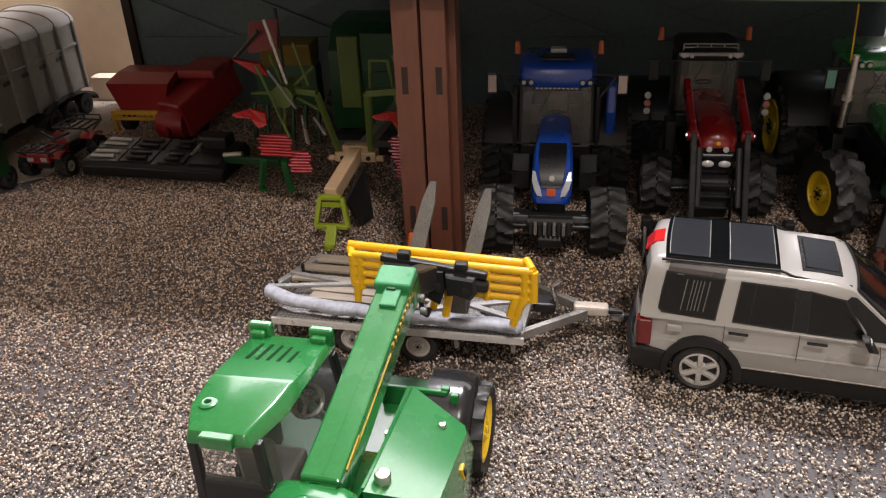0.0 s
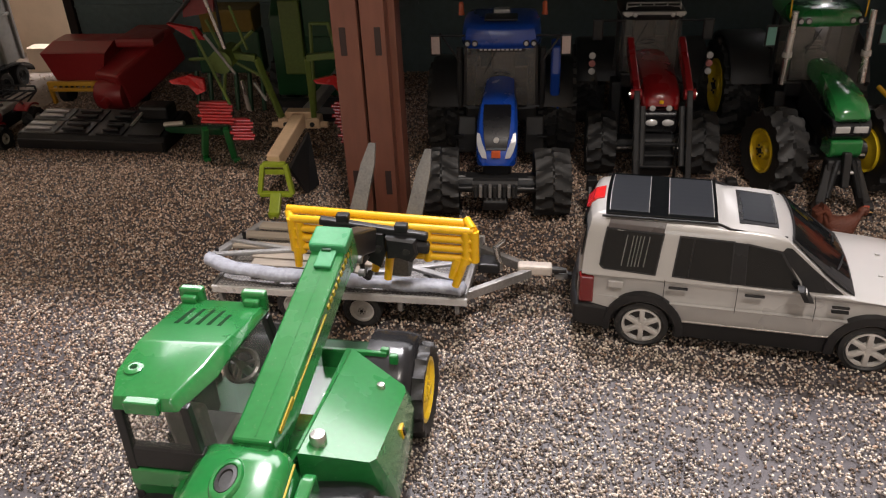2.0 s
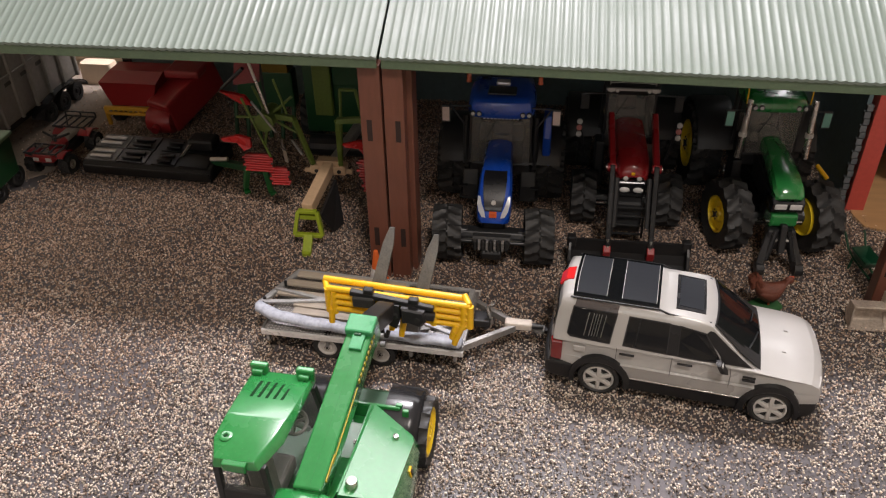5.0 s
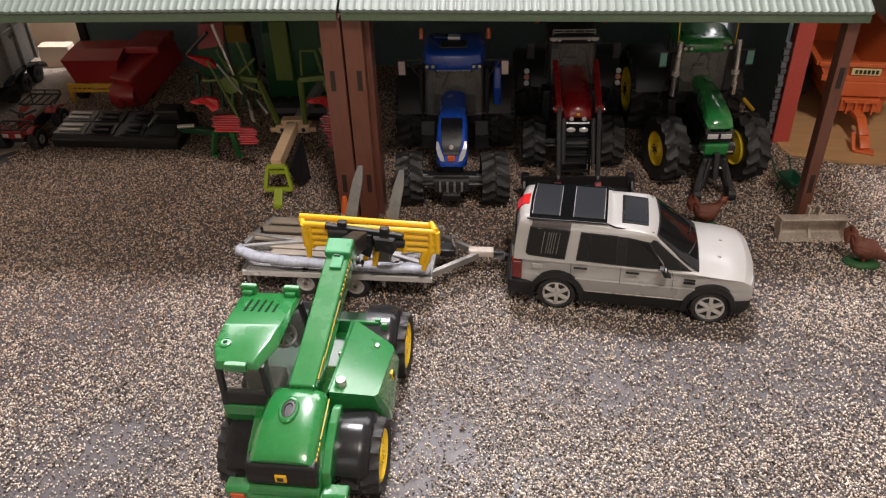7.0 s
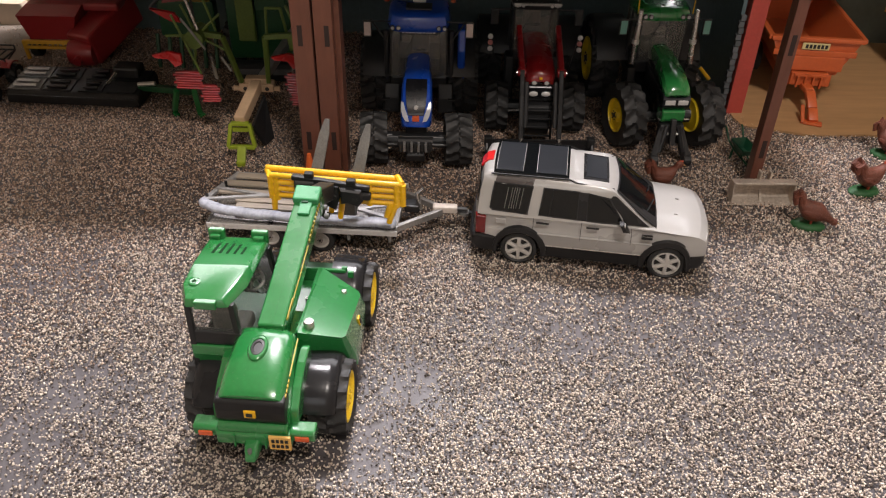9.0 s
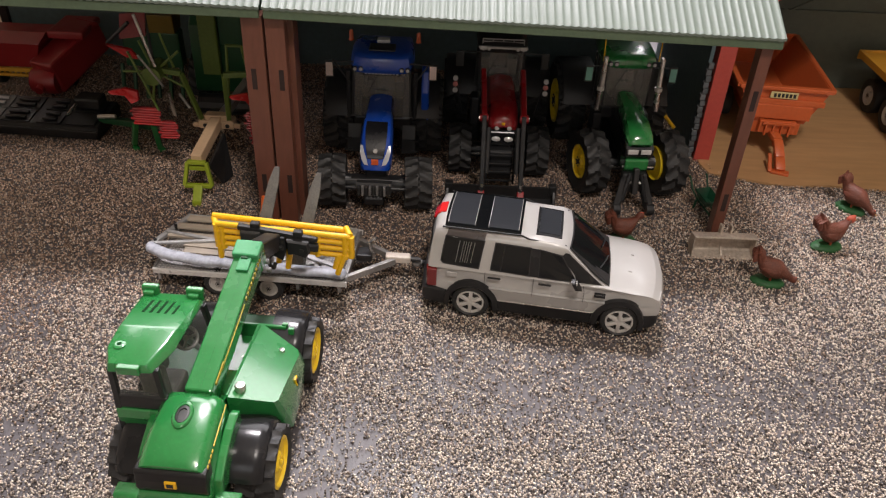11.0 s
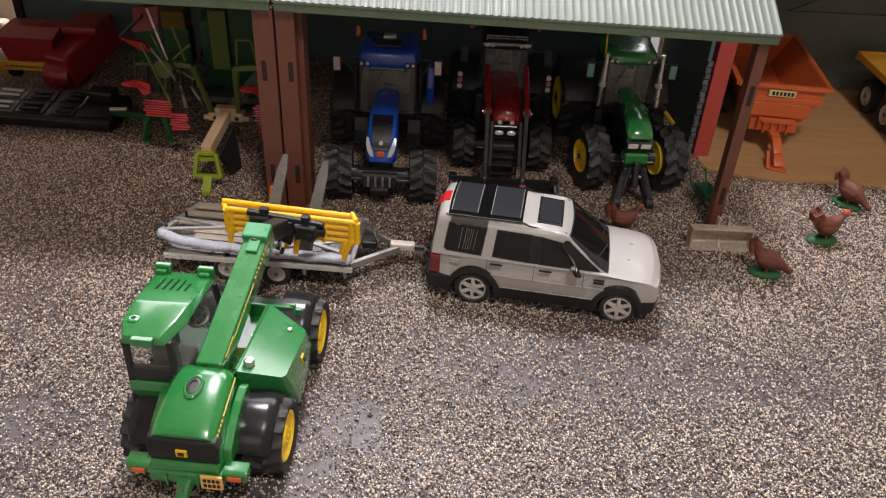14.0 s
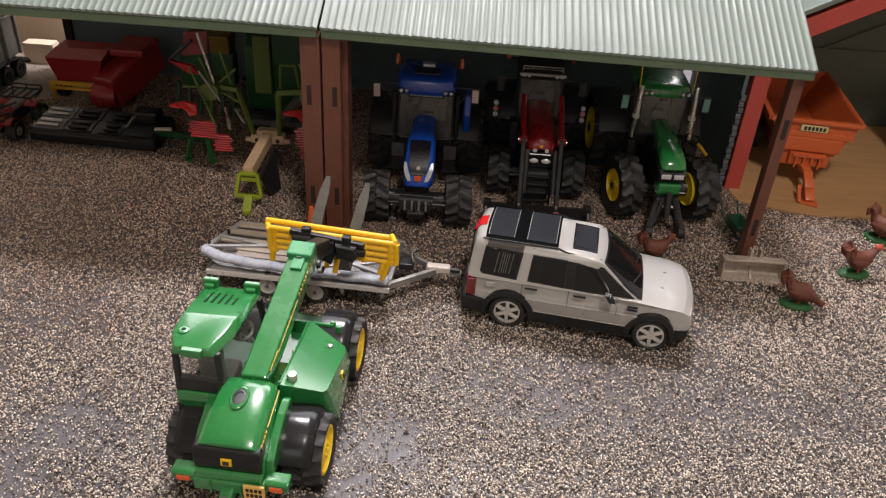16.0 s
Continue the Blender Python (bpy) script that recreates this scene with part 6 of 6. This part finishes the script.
for s in (1, -1):
    bm = bmesh.new()
    pipe(bm, [(s * 2, 12, 5), (s * 4.5, -6, 9.5), (s * 6.6, -13, 15), (s * 7.4, -19, 23), (s * 7.4, -21, 24)], 0.8, 8)
    part("handle", bm, BARROW, wb)
    part("leg", rod(bmesh.new(), (s * 5, -7, 9.5), (s * 5.5, -8, 0.2), 0.9), BARROW, wb)
part("wheel", lathe(bmesh.new(), [(3, -1.2), (4.8, -1), (4.8, 1), (3, 1.2)], Matrix.Translation((0, 13, 4.8)), 18), TYRE, wb)

# ---- traffic cone at the foot of the shed post ----
CONE = material("cone_orange", (0.70, 0.14, 0.03), 0.45, vary=0.1)
cone = thing("traffic_cone", "small orange and white toy traffic cone by the shed post", "traffic cone", pose(0.0005, -0.0095, 0))
part("base_plate", B(-6.5, 6.5, -6.5, 6.5, 0.2, 2.0, 0.6), CONE, cone)
part("body", lathe(bmesh.new(), [(5.2, 2), (3.4, 14), (1.9, 24), (1.4, 27), (0.1, 27.4)], Matrix.Rotation(radians(-90), 4, "Y"), 18), CONE, cone, "", 40)
part("band", lathe(bmesh.new(), [(4.75, 7), (3.65, 14), (3.6, 14.2), (3.3, 14), (4.5, 7)], Matrix.Rotation(radians(-90), 4, "Y"), 18), material("cone_white", (0.75, 0.72, 0.70), 0.5), cone, "white band", 40)

# ---- rotary rake folded upright at the shed mouth ----
LIME = material("lime_green_paint", (0.26, 0.33, 0.020), 0.4, vary=0.15, coat=0.1)
LIME_DULL = material("dull_lime_paint", (0.10, 0.15, 0.025), 0.45, vary=0.2)
TAN = material("tan_cast_plastic", (0.58, 0.40, 0.25), 0.5, vary=0.12, bump=0.1)
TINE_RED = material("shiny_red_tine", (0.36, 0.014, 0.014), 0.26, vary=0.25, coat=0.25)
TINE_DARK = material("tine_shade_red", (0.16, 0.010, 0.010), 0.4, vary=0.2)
rake = thing("rotary_rake", "lime green toy rotary rake folded upright with red tine guards", "hay rake")


def frame_panel(parent):
    outer = [(-63.0, 27.5), (-49.5, 27.5), (-46.5, 9.5), (-66.5, 9.5)]
    bm = bmesh.new()
    for (x0, z0), (x1, z1) in zip(outer, outer[1:] + outer[:1]):
        bar(bm, (x0, 32 + (27.5 - z0) * -0.15, z0), (x1, 32 + (27.5 - z1) * -0.15, z1), 2.8, 3.6, up=(0, 1, 0), bev=0.5)
    bar(bm, (-62, 32, 23), (-50, 32, 23), 3, 2.4, up=(0, 1, 0))
    part("stand_frame", bm, LIME, parent, "lime green stand frame")


frame_panel(rake)
bm = bmesh.new()
bar(bm, (-56, 28, 11), (-56, 19, 1.0), 6.5, 3.4, bev=0.7)
rod(bm, (-56, 18.5, 0.2), (-56, 18.5, 2.8), 3.4)
part("stand_foot", bm, LIME, rake)
part("main_beam", bar(bmesh.new(), (-56.5, 33, 28.5), (-52, 82, 37), 8.0, 9.0, bev=0.8), TAN, rake, "tan main beam")
part("black_guard", plate(bmesh.new(), [(-49, 34, 24), (-46, 70, 32), (-40, 58, 2), (-44, 46, 2)], 2.0), BLACK, rake, "black triangular guard plate")
bm = bmesh.new()
box(bm, -66, -39, 78, 88, 31, 38, 1.0)
box(bm, -61, -44, 79, 87, 37, 42, 0.8)
for s, x in ((-1, -66), (1, -39)):
    rod(bm, (x, 81, 33), (x + s * 4.5, 81, 33), 2.0)
part("head_casting", bm, TAN, rake, "tan headstock casting")
for x in (-61, -44):
    part("head_hole", rod(bmesh.new(), (x, 77.6, 34), (x, 78.2, 34), 1.6), BLACK, rake)
part("rear_beam", bar(bmesh.new(), (-50, 88, 37), (-32, 165, 52), 6.5, 6.5, bev=0.6), STEEL, rake, "grey rear beam")
for x0, x1, hub in ((-64, -71, -90), (-43, -40, -14)):
    bm = bmesh.new()
    bar(bm, (x0, 81, 38), (x1, 71, 79), 3.4, 3.4, bev=0.5)
    bar(bm, (x1, 71, 79), (hub, 72, 81), 4.0, 4.0, bev=0.5)
    part("lift_arm", bm, LIME_DULL, rake, "lime lift arm")
    part("rotor_hub", rod(bmesh.new(), (hub, 62, 79), (hub, 84, 79), 7.0, 6.0), LIME_DULL, rake)
bm = bmesh.new()
pipe(bm, [(-43, 86, 40), (-41, 90, 94), (-30, 90, 94), (-24, 88, 62)], 1.1)
part("guard_hoop", bm, LIME_DULL, rake)


def tine_block(x0, x1, z0, z1, y, tilt=0.0):
    n = max(3, int((z1 - z0) / 2.0))
    for k in range(n):
        z = z0 + (z1 - z0) * (k + 0.5) / n
        part("tine", rod(bmesh.new(), (x0 + 1.2 * math.sin(k * 2.3), y, z + tilt), (x1 + 1.0 * math.sin(k * 1.7), y + 1.5, z - tilt + 0.4 * math.sin(k * 3.1)), 1.0, n=8), TINE_RED, rake, "", 40)
    # dark red sheet that paints the shade in the gaps between tines
    part("tine_gap_shade", B(min(x0, x1) + 2, max(x0, x1) - 2, y + 1.5, y + 3.5, z0, z1, 0.4), TINE_DARK, rake)


for args in ((-107, -87, 42, 56, 58, 0.6), (-90, -77, 30, 44, 61, 0.3), (-24, -9, 42, 56, 58, 0.6), (-22, -8, 29, 41, 60, 0.3)):
    tine_block(*args)
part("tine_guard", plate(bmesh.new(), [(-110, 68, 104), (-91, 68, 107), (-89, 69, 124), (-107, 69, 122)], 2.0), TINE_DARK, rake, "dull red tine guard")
for x in (-117, -31):
    shoe = [(x, 50, 73), (x + 12, 50, 76), (x + 20, 52, 73), (x + 20, 52, 66), (x + 15, 51, 64), (x + 11, 51, 70), (x + 2, 50, 71)]
    part("tine_shoe", plate(bmesh.new(), shoe, 3.0), TINE_RED, rake, "shiny red folded tine shoe")
part("tine_shoe", plate(bmesh.new(), [(-117, 62, 103), (-100, 62, 100), (-96, 63, 93), (-104, 63, 94)], 2.5), TINE_RED, rake)
for a, b, r, mt in (((-93, 58, 126), (-85, 60, 88), 1.1, CHROME), ((-101, 56, 100), (-87, 58, 55), 0.9, LIME_DULL), ((-78, 60, 69), (-77, 62, 49), 1.3, CHROME), ((-79, 62, 112), (-73, 64, 86), 0.8, LIME_DULL), ((-96, 60, 96), (-82, 62, 72), 0.9, STEEL), ((-72, 64, 66), (-66, 64, 55), 1.0, STEEL), ((-16, 60, 75), (-19, 60, 55), 1.0, CHROME), ((-12, 60, 70), (-14, 60, 52), 0.9, STEEL), ((-100, 64, 118), (-120, 70, 100), 1.2, BLACK), ((-90, 70, 130), (-90, 72, 84), 1.0, BLACK)):
    part("tine_arm", rod(bmesh.new(), a, b, r, n=8), mt, rake)
for k in range(5):
    a = 2 * math.pi * k / 5 + 0.7
    part("rotor_arm", rod(bmesh.new(), (-90, 72, 79), (-90 + 24 * math.cos(a), 74, 79 + 24 * math.sin(a)), 1.0, n=8), LIME_DULL, rake)
    part("rotor_arm", rod(bmesh.new(), (-14, 72, 79), (-14 + 24 * math.cos(a), 76, 79 + 24 * math.sin(a)), 1.2, n=8), LIME_DULL, rake)
for x0, x1 in ((-118, -127), (-104, -106)):
    bm = bmesh.new()
    bar(bm, (x0, 86, 28), (x1, 97, 2.5), 4.2, 4.0, bev=0.7)
    bar(bm, (x1 - 1, 99, 1.6), (x1 + 3, 94, 1.6), 5, 2.6, bev=0.6)
    part("parking_leg", bm, GREEN, rake, "dark green parking leg")
part("lower_frame", bar(bmesh.new(), (-160, 120, 14), (-108, 92, 24), 6, 5, bev=0.8), GREEN_DARK, rake)
part("hitch_pin", rod(bmesh.new(), (-158, 112, 20), (-143, 110, 22), 1.8), CHROME, rake, "pale hitch pin")

# ---- green baler further back ----
baler = thing("green_baler", "dark green toy baler with a lime panel in the shed", "baler")
part("body", prism(bmesh.new(), [(165, 22), (165, 80), (185, 96), (225, 96), (248, 70), (248, 30), (230, 16)], -92, -34, 1.5), GREEN_DARK, baler, "", 40)
part("side_panel", B(-82, -67, 158, 164, 40, 92, 1.0), LIME_DULL, baler, "lime green side panel")
part("front_panel", B(-66, -40, 160, 166, 66, 94, 1.0), GREEN_DARK, baler)
part("pickup", rod(bmesh.new(), (-88, 158, 14), (-38, 158, 14), 9), BLACK, baler)
for x in (-98, -28):
    wheel(baler, x, 205, 20, 14, YELLOW_RIM, 1 if x > -60 else -1, 0.5, 16)
harrow = thing("green_drill", "green and yellow toy seed drill in the shed shadow", "seed drill")
part("hopper", prism(bmesh.new(), [(190, 62), (187, 79), (212, 79), (208, 62)], -152, -112, 1.0), material("ochre_hopper", (0.17, 0.11, 0.015), 0.45), harrow, "ochre seed hopper")
part("frame", B(-160, -110, 192, 206, 30, 62, 1.5), GREEN_DARK, harrow)
for k in range(6):
    part("coulter", rod(bmesh.new(), (-166 + k * 10.5, 198, 30), (-166 + k * 10.5, 190, 1), 1.8), GREEN_DARK, harrow)

# ---- red hay machine with yellow frame ----
HAYRED = material("red_hopper_paint", (0.27, 0.016, 0.018), 0.36, vary=0.1, coat=0.2, speck=0.05)
hay = thing("red_baler", "red toy baler with a yellow frame standing in the shed", "baler")
bm = bmesh.new()
loft(bm, [[(-280, 194, 24), (-242, 194, 24), (-242, 222, 24), (-280, 222, 24)], [(-287, 192, 46), (-234, 192, 46), (-234, 230, 46), (-287, 230, 46)]])
part("hopper", bm, HAYRED, hay, "red tapered hopper")
bm = bmesh.new()
loft(bm, [[(-287, 192, 46.2), (-234, 192, 46.2), (-234, 230, 46.2), (-287, 230, 46.2)], [(-282, 206, 52), (-232, 206, 52), (-232, 226, 52), (-282, 226, 52)]])
part("hopper_lid", bm, HAYRED, hay)
bm = bmesh.new()
bar(bm, (-231, 186, 18), (-206, 244, 40), 26, 30, bev=2.5)
part("chamber", bm, HAYRED, hay, "slanting red bale chamber")
part("chamber_nose", lathe(bmesh.new(), [(0.1, -15), (10.5, -14), (11.5, -11), (11.5, 11), (10.5, 14), (0.1, 15)], Matrix.Translation((-231, 185, 16)) @ Matrix.Diagonal((0.78, 1, 1, 1)), 20), HAYRED, hay, "", 40)
part("nose_boss", rod(bmesh.new(), (-232, 169, 13), (-232, 174, 14), 3.5), HAYRED, hay)
part("top_deck", B(-232, -200, 206, 250, 46, 53, 2.0), HAYRED, hay)
bm = bmesh.new()
bar(bm, (-286, 190, 23), (-240, 190, 23), 3.4, 3.4, bev=0.5)
bar(bm, (-286, 190, 18), (-242, 190, 18), 3.0, 2.6, bev=0.5)
for x in (-285, -242):
    bar(bm, (x, 190, 24), (x, 192, 6), 3.0, 3.0, bev=0.5)
for k in range(9):
    bar(bm, (-283 + k * 4.7, 190, 23), (-283 + k * 4.7, 190, 18), 1.2, 1.2)
part("yellow_frame", bm, material("mustard_frame", (0.62, 0.34, 0.03), 0.45, vary=0.1), hay, "mustard yellow pickup frame")
for x in (-286, -222):
    wheel(hay, x, 214, 9.5, 8, BLACK, -1 if x < -250 else 1, 0.5, 0, "", 0, 1.5)

# ---- black mower with louvred panels ----
mow = thing("black_mower", "black toy mower with bright louvred panels on the gravel", "mower", pose(-0.2125, 0.128, 0, 0, 0, -3))
part("deck", prism(bmesh.new(), [(-20, 2), (-21, 9), (-18, 12.5), (22, 17), (26, 12), (26, 3)], -56, 56, 1.2), CAR_BLACK, mow, "black mower deck")
for k, (x0, x1, mt) in enumerate(((-55, -28, CHROME), (-27, -2, CAR_BLACK), (4, 24, CAR_BLACK), (28, 52, CAR_BLACK))):
    for j in (0, 1):
        y0, y1 = -17 + j * 19, 0 + j * 19
        pan = part("louvre_panel", plate(bmesh.new(), [(x0, y0, 13.6 + 0.11 * (y0 + 18)), (x1, y0, 13.6 + 0.11 * (y0 + 18)), (x1 - 1, y1, 13.6 + 0.11 * (y1 + 18)), (x0 + 1, y1, 13.6 + 0.11 * (y1 + 18))], 1.2), FORK_STEEL if k == 0 else CAR_BLACK, mow)
        for q in (0, 1):
            if k < 3:
                yy = y0 + 4 + q * 7
                part("louvre", bar(bmesh.new(), (x0 + 4, yy, 15.0 + 0.11 * (yy + 18)), (x1 - 4, yy, 15.0 + 0.11 * (yy + 18)), 3.2, 1.6, bev=0.5), CLEAR_LENS if k == 0 else mt, pan)
part("front_roller", rod(bmesh.new(), (-52, -17, 5), (52, -17, 5), 3.6, n=16), CAR_BLACK, mow)
part("curtain", B(-55, 55, -22, -20, 3, 10, 0.6), CAR_BLACK, mow)
part("gearbox", B(26, 48, 6, 22, 15, 25, 2), CAR_BLACK, mow)
part("lever", rod(bmesh.new(), (24, -4, 14), (30, 10, 22), 1.4), CHROME, mow)

# ---- red quad bike ----
QRED = material("quad_red", (0.30, 0.02, 0.024), 0.3, vary=0.12, coat=0.3)
quad = thing("quad_bike", "red toy quad bike with black racks on the yard", "quad bike", pose(-0.297, 0.134, 0, 0, 0, 178))
for s in (1, -1):
    for y in (21, -20):
        wheel(quad, s * 15, y, 8.6, 9, material("quad_rim", (0.35, 0.33, 0.28), 0.4) if (s, y) == (1, 21) else bpy.data.materials["quad_rim"], s, 0.45, 12, "", 0, 1)
    part("front_mudguard", loft(bmesh.new(), [[(s * x, 21 + r * math.cos(radians(a)), 9 + r * math.sin(radians(a))) for x, r in ((6, 10.2), (17, 10.2), (17, 11.4), (6, 11.4))] for a in range(46, 135, 11)]), QRED, quad, "", 40)
    part("rear_mudguard", loft(bmesh.new(), [[(s * x, -20 + r * math.cos(radians(a)), 9 + r * math.sin(radians(a))) for x, r in ((6, 10.2), (17, 10.2), (17, 11.4), (6, 11.4))] for a in range(46, 135, 11)]), QRED, quad, "", 40)
part("frame", B(-6, 6, -26, 26, 7, 15, 1.5), BLACK, quad)
part("tank", loft(bmesh.new(), [[(x * k, y, z) for x, z in ((-6, 14), (-6.5, 19), (-3, 22), (3, 22), (6.5, 19), (6, 14))] for y, k in ((14, 0.7), (10, 1.0), (2, 0.9), (-2, 0.6))]), QRED, quad, "", 40)
part("seat", B(-5.5, 5.5, -20, 0, 17, 22, 1.8), SEAT, quad, "grey padded seat")
part("nose", B(-9, 9, 24, 31, 13, 20, 1.8), QRED, quad)
for s in (1, -1):
    part("headlight", B(s * 3, s * 8, 30.6, 31.6, 15, 18, 0.4), CLEAR_LENS, quad)
    part("handlebar", rod(bmesh.new(), (0, 8, 24), (s * 12, 5, 28), 1.0), BLACK, quad)
part("steering_column", rod(bmesh.new(), (0, 11, 16), (0, 8, 25), 1.2), BLACK, quad)
for y0, y1, z in ((-33, -12, 25), (16, 32, 22.5)):
    rack = part("luggage_rack", pipe(bmesh.new(), [(-14, y0, z), (14, y0, z), (14, y1, z), (-14, y1, z), (-14, y0, z)], 0.8, 8), BLACK, quad, "black wire luggage rack")
    bars = [((-7 + k * 7, y0, z), (-7 + k * 7, y1, z)) for k in range(3)]
    bars += [((x, y, z), (x * 0.6, (y0 + y1) / 2, z - 8)) for x in (-14, 14) for y in (y0, y1)]
    if y0 < 0:
        bars += [((-14, y0, z + 4), (14, y0, z + 4))] + [((x, y0, z), (x, y0, z + 4)) for x in (-14, 0, 14)]
    for p, q in bars:
        part("rack_bar", rod(bmesh.new(), p, q, 0.7, n=8), BLACK, rack)

# ---- livestock trailer ----
LIVE = material("dull_aluminium", (0.30, 0.28, 0.25), 0.45, metal=0.25, vary=0.18, scale=60, bump=0.1)
LIVE_ROOF = material("off_white_roof", (0.34, 0.32, 0.30), 0.5, vary=0.06)
LIVE_VENT = material("vent_grey", (0.10, 0.095, 0.085), 0.6)
live = thing("livestock_trailer", "grey toy livestock trailer with a white ribbed roof", "trailer", pose(-0.388, 0.180, 0, 0, 0, 0))
part("body", B(-36, 35, -110, 88, 20, 80, 2.0), LIVE, live, "dull aluminium sides")
bm = bmesh.new()
loft(bm, [[(34 * math.cos(radians(a)) * 1.05, y, 78 + 15 * math.sin(radians(a)) ** 0.8) for a in range(0, 181, 15)] for y in (-110, 90)])
part("roof", bm, LIVE_ROOF, live, "off-white rounded roof", 40)
for k in range(9):
    y = -106 + k * 24
    part("rib", B(34.6, 37.4, y - 1.6, y + 1.6, 20, 80, 0.6), LIVE, live)
    bm = bmesh.new()
    loft(bm, [[(34.8 * math.cos(radians(a)) * 1.05, y + d, 78.4 + 15.6 * math.sin(radians(a)) ** 0.8) for a in range(0, 181, 15)] for d in (-1.2, 1.2)])
    part("roof_rib", bm, LIVE, live, "", 40)
for z in (60,):
    part("side_rail", B(34.8, 36.6, -108, 86, z - 1.2, z + 1.2, 0.5), LIVE, live)
for k in range(6):
    part("vent_slot", B(34.8, 35.5, -68 + k * 24, -54 + k * 24, 52, 55.4, 0.3), LIVE_VENT, live)
part("tail_door", B(-33, 33, 88, 91, 20, 80, 1.0), LIVE, live)
part("mudguard", loft(bmesh.new(), [[(x, 48 + r1 * math.cos(radians(a)), 9 + 13 * math.sin(radians(a)) + dz) for x, dz in ((30, 0), (42, 0), (42, 1.4), (30, 1.4))] for a, r1 in [(a, 41) for a in range(0, 181, 15)]]), FENDER, live, "dark curved mudguard", 40)
for y in (24, 48, 72):
    wheel(live, 37, y, 9.4, 8, BLACK, 1, 0.55, 0, "", 0, 1.2)
part("chassis", B(-28, 30, -112, 84, 12, 20, 1.0), BLACK, live)

# ---- dark green trailer at the yard edge ----
gt = thing("green_box_trailer", "dark green toy box trailer at the edge of the yard", "trailer", pose(-0.351, 0.073, 0, 0, 0, 4))
part("box", prism(bmesh.new(), [(-18, 12), (-20, 44), (18, 44), (16, 12)], -40, 40, 1.0), GREEN_DARK, gt, "dark green box")
part("top_rim", B(-42, 42, -22, 20, 43, 46, 0.8), material("pale_green_rim", (0.16, 0.24, 0.14), 0.5), gt)
for s in (1, -1):
    wheel(gt, 36, s * 14, 8.5, 8, BLACK, 1, 0.5, 0, "", 0, 1)
